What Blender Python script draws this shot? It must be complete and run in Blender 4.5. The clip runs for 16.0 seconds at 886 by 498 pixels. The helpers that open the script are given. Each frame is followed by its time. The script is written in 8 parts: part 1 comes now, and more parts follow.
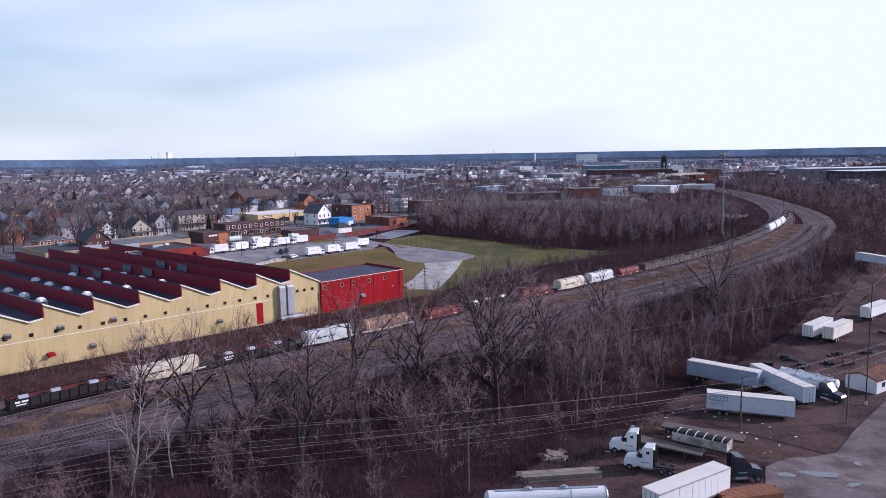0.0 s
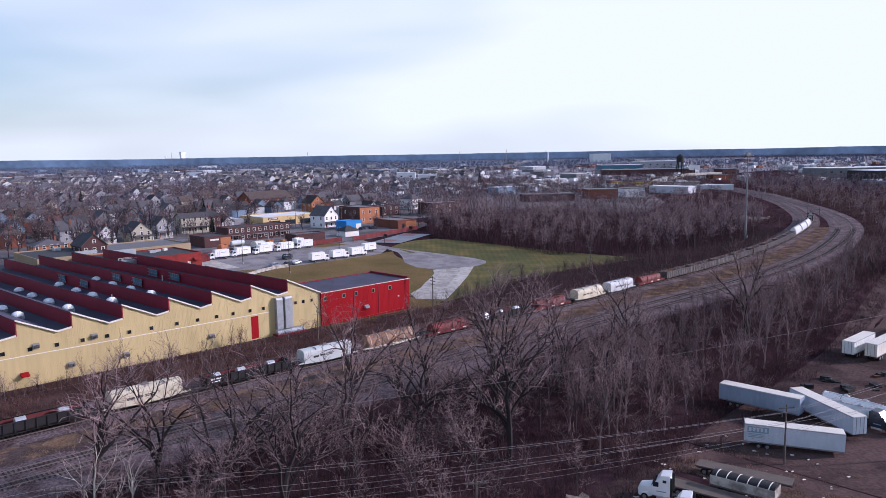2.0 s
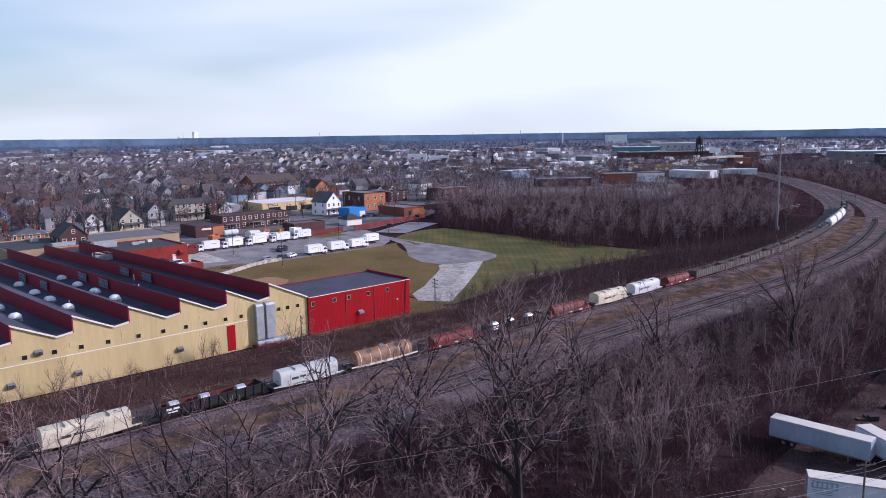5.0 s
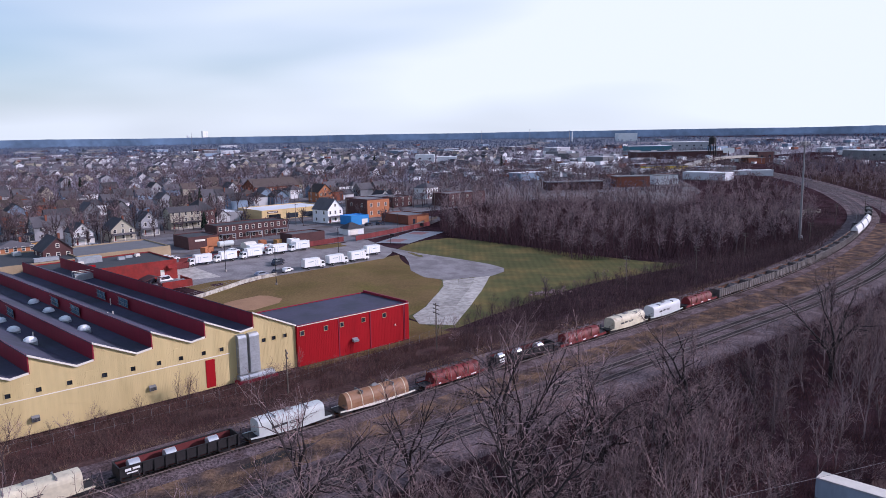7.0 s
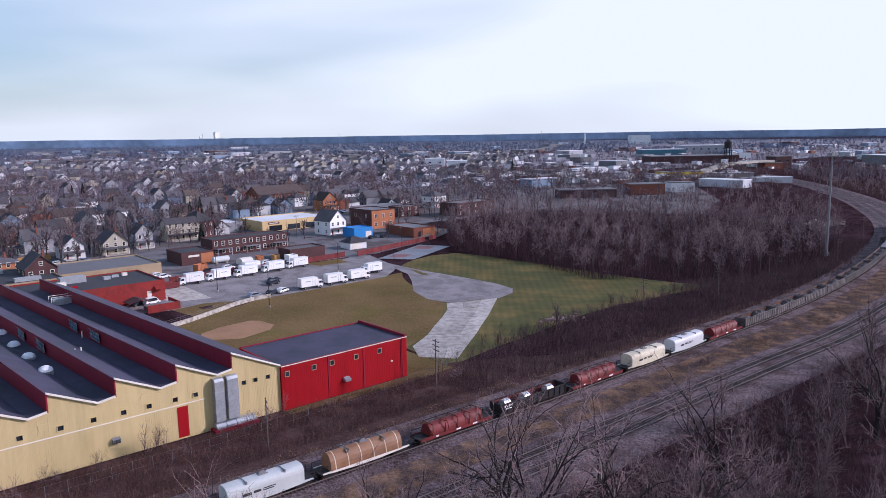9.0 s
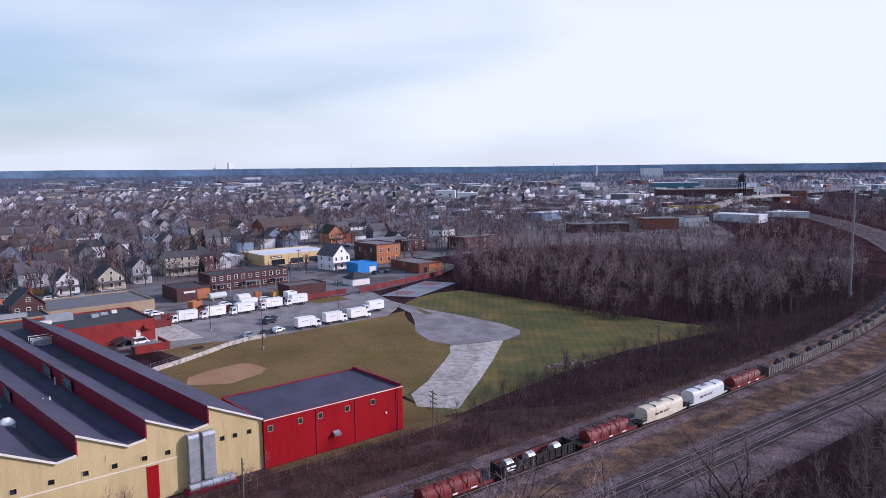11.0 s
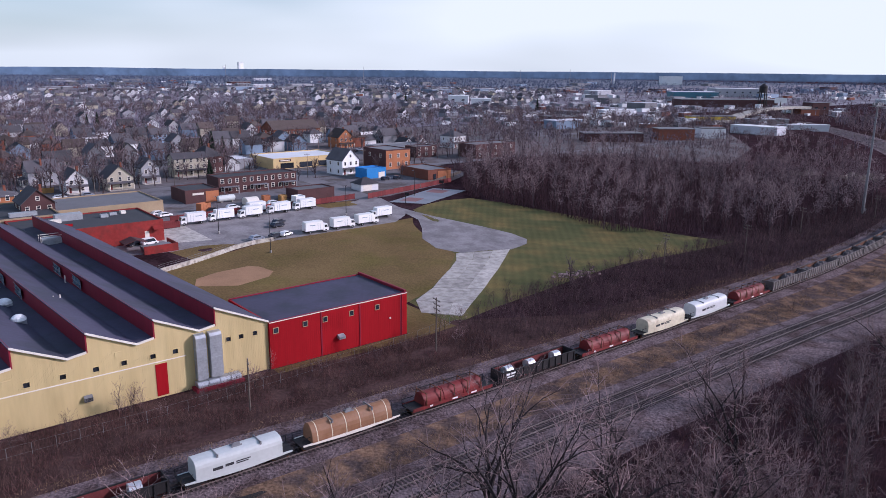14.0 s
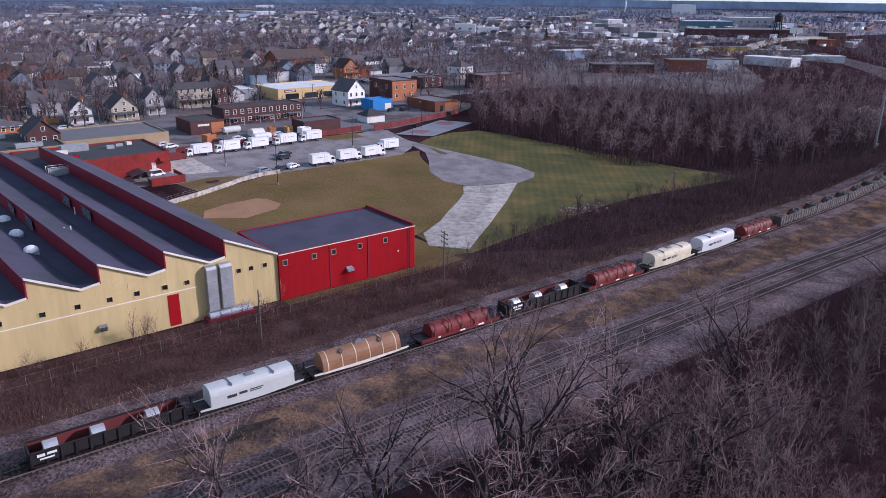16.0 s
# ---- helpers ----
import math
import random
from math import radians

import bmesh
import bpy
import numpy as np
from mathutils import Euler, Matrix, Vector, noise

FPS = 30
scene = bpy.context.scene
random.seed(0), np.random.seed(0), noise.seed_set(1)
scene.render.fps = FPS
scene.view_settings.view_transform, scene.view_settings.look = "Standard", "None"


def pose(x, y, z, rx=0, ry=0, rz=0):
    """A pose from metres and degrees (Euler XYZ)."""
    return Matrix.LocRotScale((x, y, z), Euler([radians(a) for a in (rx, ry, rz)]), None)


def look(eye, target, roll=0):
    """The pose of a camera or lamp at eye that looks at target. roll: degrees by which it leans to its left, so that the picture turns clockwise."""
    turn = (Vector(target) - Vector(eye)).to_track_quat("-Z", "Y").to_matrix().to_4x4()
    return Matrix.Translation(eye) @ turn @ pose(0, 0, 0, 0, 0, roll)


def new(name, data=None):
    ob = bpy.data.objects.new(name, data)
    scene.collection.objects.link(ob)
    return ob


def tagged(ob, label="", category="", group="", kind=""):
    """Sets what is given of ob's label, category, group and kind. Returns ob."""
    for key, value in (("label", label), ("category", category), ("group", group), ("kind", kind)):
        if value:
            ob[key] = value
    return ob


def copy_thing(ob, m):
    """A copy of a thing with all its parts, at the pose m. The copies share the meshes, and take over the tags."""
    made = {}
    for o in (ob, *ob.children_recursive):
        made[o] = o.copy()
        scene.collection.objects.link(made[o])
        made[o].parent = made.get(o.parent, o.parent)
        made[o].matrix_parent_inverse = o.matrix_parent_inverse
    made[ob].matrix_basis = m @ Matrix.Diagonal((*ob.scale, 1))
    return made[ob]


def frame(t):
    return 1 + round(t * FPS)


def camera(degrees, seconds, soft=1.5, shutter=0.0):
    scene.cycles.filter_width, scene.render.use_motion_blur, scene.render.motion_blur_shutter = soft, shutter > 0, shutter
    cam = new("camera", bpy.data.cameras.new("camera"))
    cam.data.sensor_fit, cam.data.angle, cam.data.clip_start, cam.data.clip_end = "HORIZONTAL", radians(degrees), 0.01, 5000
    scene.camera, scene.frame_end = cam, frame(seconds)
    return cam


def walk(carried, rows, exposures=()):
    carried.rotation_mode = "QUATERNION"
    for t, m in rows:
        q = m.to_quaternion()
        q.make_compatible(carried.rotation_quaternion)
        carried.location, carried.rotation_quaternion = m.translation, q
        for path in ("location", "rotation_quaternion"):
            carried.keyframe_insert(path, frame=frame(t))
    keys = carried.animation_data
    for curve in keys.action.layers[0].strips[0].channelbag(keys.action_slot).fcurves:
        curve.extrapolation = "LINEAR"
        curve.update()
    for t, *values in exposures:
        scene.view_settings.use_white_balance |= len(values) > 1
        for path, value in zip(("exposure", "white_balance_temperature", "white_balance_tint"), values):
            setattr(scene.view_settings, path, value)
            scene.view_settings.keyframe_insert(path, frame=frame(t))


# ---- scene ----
cam = camera(62.0, 16.0, soft=0.5)
PATH = [
    (0, (-4.337, 0.429, 41.597), (-4.275, 2.412, 41.344), -0.9),
    (0.5, (-3.971, 3.867, 41.774), (-3.919, 5.85, 41.52), -0.9),
    (1, (-3.628, 7.353, 41.91), (-3.585, 9.336, 41.655), -1.0),
    (1.5, (-3.315, 10.602, 42.084), (-3.282, 12.586, 41.829), -1.0),
    (2, (-2.937, 13.899, 42.154), (-2.909, 15.883, 41.9), -1.0),
    (2.5, (-2.475, 17.238, 42.226), (-2.449, 19.221, 41.971), -1.2),
    (3, (-2.29, 20.723, 42.209), (-2.268, 22.706, 41.946), -1.1),
    (3.2, (-2.252, 22.157, 42.247), (-2.236, 24.137, 41.966), -0.7),
    (5.5, (0.053, 40.022, 44.024), (0.039, 41.998, 43.718), -0.9),
    (6, (0.322, 43.824, 44.684), (0.303, 45.8, 44.376), -0.9),
    (6.5, (0.731, 47.657, 45.59), (0.706, 49.632, 45.279), -0.9),
    (7, (1.272, 51.255, 46.414), (1.238, 53.231, 46.104), -1.0),
    (7.5, (1.723, 55.034, 47.475), (1.681, 57.009, 47.162), -0.8),
    (8, (2.251, 58.665, 48.343), (2.199, 60.64, 48.031), -0.8),
    (8.5, (2.806, 62.354, 49.169), (2.746, 64.328, 48.856), -0.9),
    (9, (3.199, 66.325, 49.921), (3.134, 68.3, 49.614), -0.9),
    (9.2, (3.396, 67.684, 49.982), (3.328, 69.663, 49.703), -0.7),
    (11.3, (5.323, 77.723, 50.605), (5.225, 79.708, 50.382), -0.6),
    (11.5, (5.375, 78.088, 50.601), (5.278, 80.071, 50.36), -0.5),
    (12, (5.787, 78.358, 50.603), (5.683, 80.334, 50.314), -0.2),
    (12.5, (6.129, 78.325, 50.596), (6.02, 80.294, 50.262), -0.0),
    (13, (6.209, 78.099, 50.549), (6.095, 80.06, 50.17), 0.2),
    (13.5, (6.24, 77.938, 50.574), (6.121, 79.888, 50.149), 0.4),
    (14, (6.151, 77.912, 50.683), (6.027, 79.852, 50.211), 0.5),
    (14.5, (6.01, 77.902, 50.809), (5.883, 79.828, 50.288), 0.5),
    (15, (5.871, 77.919, 50.822), (5.742, 79.832, 50.255), 0.6),
    (15.5, (5.794, 77.802, 50.835), (5.661, 79.702, 50.225), 0.5),
    (16, (5.682, 77.682, 50.863), (5.549, 79.57, 50.216), 0.7),
]
walk(cam, [(t, look(eye, target, roll)) for t, eye, target, roll in PATH], [(0.0, 0.15, 5640, 35), (7.0, 0.10, 5640, 35), (16.0, 0.06, 5640, 35)])

# ---- world, sun ----
SUN_TO = Vector((1.0, 0.10, 0.0)).normalized()
SUN_EL = radians(22.5)
world = bpy.data.worlds.new("world")
scene.world = world
world.use_nodes = True
wt = world.node_tree
for nd in list(wt.nodes):
    wt.nodes.remove(nd)


def wn(kind, **kw):
    nd = wt.nodes.new(kind)
    for k, v in kw.items():
        nd.inputs[k].default_value = v
    return nd


sky = wt.nodes.new("ShaderNodeTexSky")
sky.sky_type = "NISHITA"
sky.sun_disc = False
sky.sun_elevation = SUN_EL
sky.sun_rotation = math.atan2(SUN_TO.x, SUN_TO.y)
sky.air_density, sky.dust_density, sky.ozone_density = 1.0, 2.0, 1.5
wtc = wt.nodes.new("ShaderNodeTexCoord")
wmap = wt.nodes.new("ShaderNodeMapping")
wmap.inputs["Scale"].default_value = (1.0, 1.0, 5.0)
wmap.inputs["Rotation"].default_value = (0.0, 0.09, 0.4)
wt.links.new(wtc.outputs["Generated"], wmap.inputs["Vector"])
wno = wn("ShaderNodeTexNoise", Scale=1.3, Detail=3.0, Roughness=0.42, Distortion=0.2)
wt.links.new(wmap.outputs[0], wno.inputs["Vector"])
wra = wt.nodes.new("ShaderNodeValToRGB")
wra.color_ramp.elements[0].position, wra.color_ramp.elements[0].color = 0.36, (0.46, 0.46, 0.46, 1)
wra.color_ramp.elements[1].position, wra.color_ramp.elements[1].color = 0.60, (1, 1, 1, 1)
wt.links.new(wno.outputs["Fac"], wra.inputs[0])
skys = wt.nodes.new("ShaderNodeVectorMath")
skys.operation = "MULTIPLY"
skys.inputs[1].default_value = (0.094, 0.130, 0.131)
wt.links.new(sky.outputs[0], skys.inputs[0])
wmix = wt.nodes.new("ShaderNodeMix")
wmix.data_type = "RGBA"
wmix.inputs[7].default_value = (0.80, 0.905, 0.795, 1)
wsep = wt.nodes.new("ShaderNodeSeparateXYZ")
wt.links.new(wtc.outputs["Generated"], wsep.inputs[0])
wfade = wt.nodes.new("ShaderNodeMapRange")
wfade.inputs["From Min"].default_value, wfade.inputs["From Max"].default_value = 0.18, 0.65
wfade.inputs["To Min"].default_value, wfade.inputs["To Max"].default_value = 1.0, 0.15
wt.links.new(wsep.outputs[2], wfade.inputs["Value"])
wmul = wt.nodes.new("ShaderNodeMath")
wmul.operation = "MULTIPLY"
# thin cloud is whiter towards the sun
wdot = wt.nodes.new("ShaderNodeVectorMath")
wdot.operation = "DOT_PRODUCT"
wdot.inputs[1].default_value = (SUN_TO.x, SUN_TO.y, 0.0)
wt.links.new(wtc.outputs["Generated"], wdot.inputs[0])
wveil = wt.nodes.new("ShaderNodeMapRange")
wveil.inputs["From Min"].default_value, wveil.inputs["From Max"].default_value = -0.45, 0.45
wveil.inputs["To Min"].default_value, wveil.inputs["To Max"].default_value = -0.14, 0.12
wt.links.new(wdot.outputs["Value"], wveil.inputs["Value"])
wadd = wt.nodes.new("ShaderNodeMath")
wadd.operation = "ADD"
wadd.use_clamp = True
wt.links.new(wra.outputs[0], wadd.inputs[0])
wt.links.new(wveil.outputs[0], wadd.inputs[1])
wt.links.new(wadd.outputs[0], wmul.inputs[0])
wt.links.new(wfade.outputs[0], wmul.inputs[1])
wt.links.new(wmul.outputs[0], wmix.inputs[0])
wt.links.new(skys.outputs[0], wmix.inputs[6])
wbg = wn("ShaderNodeBackground", Strength=1.0)
wt.links.new(wmix.outputs[2], wbg.inputs[0])
wou = wt.nodes.new("ShaderNodeOutputWorld")
wt.links.new(wbg.outputs[0], wou.inputs[0])

sun = new("sun", bpy.data.lights.new("sun", "SUN"))
sun.data.energy, sun.data.angle, sun.data.color = 3.6, radians(2.0), (1.0, 0.90, 0.80)
sun.matrix_world = look((0, 0, 100), Vector((0, 0, 100)) - Vector((SUN_TO.x * math.cos(SUN_EL), SUN_TO.y * math.cos(SUN_EL), math.sin(SUN_EL))))

# ---- plan helpers: s runs along the railway, n away from it ----
TURN = 43.0
R43 = pose(0, 0, 0, 0, 0, TURN)
UX, UY = math.cos(radians(TURN)), math.sin(radians(TURN))


def xy(s, n):
    return (UX * s - UY * n, UY * s + UX * n)


def sn(x, y):
    return (UX * x + UY * y, -UY * x + UX * y)


def smooth(a, b, x):
    k = min(1.0, max(0.0, (x - a) / (b - a)))
    return k * k * (3 - 2 * k)


T0_PTS = [(-170, 139), (-60, 138.2), (0, 137.2), (63, 136.2), (110, 134.8), (168, 133.4), (204, 133.2), (259, 134.0), (313, 139), (366, 148), (424, 161.5), (470, 177), (517, 198), (591, 237), (660, 280), (740, 338), (860, 440)]
T0_S, T0_N = [p[0] for p in T0_PTS], [p[1] for p in T0_PTS]


def clear(s, n):
    """0 beside the railway, 1 well away from it, so that the land never rises over the tracks."""
    return smooth(15, 40, n - float(np.interp(s, T0_S, T0_N)))


def gz(s, n):
    """Height of the ground before the town's rise."""
    z = (1.3 * smooth(172, 235, n) + 1.7 * smooth(240, 330, n)) * clear(s, n)
    return z + (-2.9 - 2.9 * smooth(97, 120, s)) * smooth(108, 70, n)


def spot(s, n):
    """Plan place and height once the town's ground has risen: the plan draws in a little as the land comes up."""
    z = gz(s, n)
    e = 2.0 * smooth(205, 290, n) * clear(s, n)
    k = 1 - e / (50.8 - z)
    return 57.3 + (s - 57.3) * k, 52.9 + (n - 52.9) * k, z + e


def xyz(s, n, dz=0.0):
    a, b, z = spot(s, n)
    return (*xy(a, b), z + dz)


def at(s, n, rot=0.0, dz=0.0):
    """World pose of a thing that stands at s, n and is turned by rot from the s direction."""
    a, b, z = spot(s, n)
    return R43 @ pose(a, b, z + dz, 0, 0, rot)


# ---- materials ----
def mat(name, base, rough=0.8, var=0.25, scale=0.4, fine=6.0, bump=0.0, metal=0.0, rand=0.0, second=None, mix=(0.45, 0.62), spec=0.3, isl=0.0, stretch=None, mow=0.0, grain=1.0):
    m = bpy.data.materials.new(name)
    m.use_nodes = True
    nt = m.node_tree
    bs = nt.nodes["Principled BSDF"]
    bs.inputs["Roughness"].default_value = rough
    bs.inputs["Metallic"].default_value = metal
    bs.inputs["Specular IOR Level"].default_value = spec
    geo = nt.nodes.new("ShaderNodeNewGeometry")
    vec = geo.outputs["Position"]
    if stretch:
        mp = nt.nodes.new("ShaderNodeMapping")
        mp.inputs["Rotation"].default_value = (0, 0, radians(-TURN))
        mp.inputs["Scale"].default_value = stretch
        nt.links.new(vec, mp.inputs[0])
        vec = mp.outputs[0]

    def noi(sc, det):
        a = nt.nodes.new("ShaderNodeTexNoise")
        a.inputs["Scale"].default_value = sc
        a.inputs["Detail"].default_value = det
        nt.links.new(vec, a.inputs["Vector"])
        return a.outputs["Fac"]

    def math2(op, a, b, c=None):
        q = nt.nodes.new("ShaderNodeMath")
        q.operation = op
        for i, v in enumerate((a, b, c)):
            if v is None:
                continue
            if isinstance(v, (int, float)):
                q.inputs[i].default_value = v
            else:
                nt.links.new(v, q.inputs[i])
        return q.outputs[0]

    n1, n2 = noi(scale, 3.0), noi(fine, 4.0)
    if grain != 1.0:
        n2 = math2("MULTIPLY_ADD", math2("SUBTRACT", n2, 0.5), grain, 0.5)
    v = math2("ADD", math2("MULTIPLY_ADD", n1, 2.4 * var, 1 - 1.2 * var), math2("MULTIPLY_ADD", n2, 1.6 * var, -0.8 * var))
    if rand:
        oi = nt.nodes.new("ShaderNodeObjectInfo")
        v = math2("MULTIPLY", v, math2("MULTIPLY_ADD", oi.outputs["Random"], 2 * rand, 1 - rand))
    if isl:
        v = math2("MULTIPLY", v, math2("MULTIPLY_ADD", geo.outputs["Random Per Island"], 2 * isl, 1 - isl))
    col = nt.nodes.new("ShaderNodeRGB")
    col.outputs[0].default_value = (*base, 1)
    out = col.outputs[0]
    if second:
        rp = nt.nodes.new("ShaderNodeMapRange")
        rp.inputs["From Min"].default_value, rp.inputs["From Max"].default_value = mix
        nt.links.new(noi(scale * 2.3, 5.0), rp.inputs["Value"])
        mx = nt.nodes.new("ShaderNodeMix")
        mx.data_type = "RGBA"
        mx.inputs[7].default_value = (*second, 1)
        nt.links.new(rp.outputs[0], mx.inputs[0])
        nt.links.new(out, mx.inputs[6])
        out = mx.outputs[2]
    if mow:
        for ax, k in ((0, 0.07), (1, 0.03)):
            sp = nt.nodes.new("ShaderNodeSeparateXYZ")
            nt.links.new(geo.outputs["Position"], sp.inputs[0])
            wv = math2("SINE", math2("ADD", math2("MULTIPLY", sp.outputs[ax], 2 * math.pi / (mow * (1 + ax))), math2("MULTIPLY", n2, 4.0)), 0.0)
            v = math2("MULTIPLY", v, math2("MULTIPLY_ADD", wv, k, 1.0))
    sc = nt.nodes.new("ShaderNodeVectorMath")
    sc.operation = "SCALE"
    nt.links.new(out, sc.inputs[0])
    nt.links.new(v, sc.inputs["Scale"])
    nt.links.new(sc.outputs[0], bs.inputs["Base Color"])
    if bump:
        bp = nt.nodes.new("ShaderNodeBump")
        bp.inputs["Strength"].default_value = min(1.0, bump)
        bp.inputs["Distance"].default_value = 0.1
        nt.links.new(n2, bp.inputs["Height"])
        nt.links.new(bp.outputs[0], bs.inputs["Normal"])
    return m


M_GROUND = mat("scrub_ground", (0.054, 0.030, 0.035), 0.95, 0.5, 0.05, 1.2, 0.8, second=(0.032, 0.017, 0.020), spec=0.0, grain=1.8)
M_BALLAST = mat("ballast", (0.158, 0.120, 0.126), 0.95, 0.5, 0.10, 2.6, 0.9, second=(0.088, 0.060, 0.060), spec=0.05, grain=3.4)
M_OIL = mat("oily_ballast", (0.02, 0.017, 0.016), 0.7, 0.4, 0.6, 4.0, 0.6)
M_STRAW = mat("dead_grass", (0.29, 0.185, 0.11), 0.95, 0.5, 0.2, 3.0, 0.9, second=(0.10, 0.065, 0.05), isl=0.4)
M_TIE = mat("tie_wood", (0.042, 0.033, 0.032), 0.9, 0.4, 0.3, 9.0, 0.3, isl=0.35)
M_RAIL = mat("rail_steel", (0.22, 0.18, 0.17), 0.5, 0.2, 0.3, 5.0, metal=0.3)
M_LAWN = mat("lawn", (0.094, 0.096, 0.040), 0.95, 0.35, 0.035, 2.5, 0.6, second=(0.172, 0.130, 0.052), mix=(0.44, 0.66), spec=0.05, mow=2.3)
M_FIELD = mat("worn_field", (0.172, 0.116, 0.052), 0.95, 0.4, 0.04, 2.0, 0.6, second=(0.135, 0.105, 0.036), mix=(0.45, 0.7), spec=0.05, grain=1.6)
M_INFIELD = mat("infield_clay", (0.33, 0.19, 0.105), 0.95, 0.25, 0.2, 3.0, 0.4)
M_ASPHALT = mat("old_asphalt", (0.255, 0.235, 0.24), 0.9, 0.3, 0.09, 1.5, 0.3, second=(0.19, 0.172, 0.178), grain=1.5)
M_ROAD = mat("street_asphalt", (0.17, 0.16, 0.17), 0.9, 0.25, 0.09, 3.0, 0.2)
M_CONC = mat("concrete_slab", (0.43, 0.40, 0.365), 0.9, 0.3, 0.25, 1.6, 0.4, second=(0.31, 0.285, 0.26), rand=0.2, grain=1.1)
M_CONCW = mat("concrete_wall", (0.46, 0.43, 0.38), 0.9, 0.3, 0.4, 2.0, 0.3, second=(0.26, 0.23, 0.2))
M_YARD = mat("yard_dirt", (0.098, 0.062, 0.057), 0.95, 0.45, 0.06, 1.6, 0.6, second=(0.052, 0.033, 0.033), spec=0.05, grain=1.8)
M_MUD = mat("rutted_gravel", (0.175, 0.143, 0.140), 0.9, 0.35, 0.10, 1.8, 0.6, second=(0.11, 0.085, 0.083), spec=0.1, grain=1.6)
M_PUDDLE = mat("puddle_water", (0.20, 0.19, 0.18), 0.05, 0.1, 1.0, 3.0, spec=0.6)
M_YELLOW = mat("cream_cladding", (0.60, 0.47, 0.235), 0.6, 0.16, 0.12, 1.5, 0.0, second=(0.50, 0.385, 0.185), mix=(0.45, 0.75), stretch=(1.0, 1.0, 0.15))
M_RED = mat("red_cladding", (0.32, 0.008, 0.012), 0.6, 0.2, 0.15, 1.5, spec=0.12, stretch=(1.0, 1.0, 0.2))
M_MAROON = mat("maroon_face", (0.225, 0.011, 0.028), 0.6, 0.25, 0.1, 1.2, stretch=(1.0, 1.0, 0.25))
M_ROOF = mat("roof_membrane", (0.064, 0.060, 0.098), 0.75, 0.25, 0.06, 1.2, 0.1, second=(0.046, 0.048, 0.07))
M_TRIM = mat("white_trim", (0.75, 0.70, 0.62), 0.6, 0.1, 0.5, 3.0)
M_DARKW = mat("dark_window", (0.025, 0.03, 0.04), 0.15, 0.3, 0.5, 3.0, spec=0.5, rand=0.4)
M_BLUEW = mat("old_blue_glazing", (0.10, 0.20, 0.26), 0.2, 0.3, 0.5, 3.0, spec=0.5)
M_GALV = mat("galvanised_duct", (0.42, 0.44, 0.47), 0.45, 0.3, 0.5, 3.0, metal=0.5)
M_DOME = mat("skylight_dome", (0.93, 0.93, 0.93), 0.4, 0.04, 0.5, 3.0)
M_DOME.node_tree.nodes["Principled BSDF"].inputs["Subsurface Weight"].default_value = 0.9
M_DOME.node_tree.nodes["Principled BSDF"].inputs["Subsurface Radius"].default_value = (1.0, 1.0, 1.0)
M_DOME.node_tree.nodes["Principled BSDF"].inputs["Subsurface Scale"].default_value = 0.8
M_WOOD = mat("weathered_pole", (0.13, 0.105, 0.09), 0.9, 0.3, 0.5, 6.0)
M_STEELG = mat("grey_steel", (0.22, 0.22, 0.23), 0.6, 0.2, 0.4, 4.0, metal=0.2)
M_WHITE = mat("white_paint", (0.80, 0.80, 0.80), 0.4, 0.06, 0.4, 3.0)
M_BOXW = mat("white_box_body", (0.82, 0.82, 0.81), 0.45, 0.06, 0.25, 2.0, rand=0.05)
M_TRAIL = mat("faded_trailer", (0.55, 0.60, 0.67), 0.5, 0.15, 0.25, 2.0, stretch=(1, 1, 0.3))
M_TRAILB = mat("blue_grey_trailer", (0.30, 0.37, 0.46), 0.55, 0.2, 0.25, 2.0, stretch=(1, 1, 0.3))
M_TYRE = mat("tyre_rubber", (0.02, 0.02, 0.021), 0.85, 0.2, 1.0, 8.0)
M_BLACK = mat("black_steel", (0.022, 0.02, 0.022), 0.6, 0.35, 0.3, 3.0)
M_RUST = mat("rusty_steel", (0.16, 0.065, 0.035), 0.9, 0.4, 0.4, 4.0, 0.3, second=(0.07, 0.04, 0.03))
M_GONINS = mat("oxide_interior", (0.13, 0.03, 0.03), 0.9, 0.3, 0.4, 4.0)
M_COIL = mat("steel_coil", (0.62, 0.63, 0.65), 0.35, 0.15, 1.0, 6.0, metal=0.6)
M_HOODW = mat("white_hood", (0.60, 0.61, 0.62), 0.5, 0.15, 0.2, 2.0)
M_HOODC = mat("cream_hood", (0.62, 0.56, 0.42), 0.6, 0.25, 0.25, 2.0, second=(0.45, 0.36, 0.25), mix=(0.55, 0.75))
M_HOODG = mat("pale_grey_hood", (0.55, 0.58, 0.57), 0.5, 0.12, 0.2, 2.0)
M_BRONZE = mat("brown_hood", (0.26, 0.135, 0.075), 0.5, 0.25, 0.25, 2.0, second=(0.25, 0.12, 0.06))
M_HOODR = mat("red_hood", (0.185, 0.022, 0.022), 0.6, 0.3, 0.25, 2.0, second=(0.14, 0.025, 0.024))
M_GONG = mat("grey_gondola", (0.10, 0.082, 0.08), 0.8, 0.35, 0.3, 3.0, second=(0.15, 0.13, 0.125))
M_RIB = mat("pale_worn_rib", (0.26, 0.235, 0.225), 0.8, 0.35, 0.4, 3.0)
M_SCRAP = mat("scrap_load", (0.085, 0.07, 0.07), 0.8, 0.5, 1.2, 4.0, 0.5)
M_BRICK = mat("red_brick", (0.20, 0.07, 0.045), 0.9, 0.25, 0.3, 4.0, 0.2, rand=0.15)
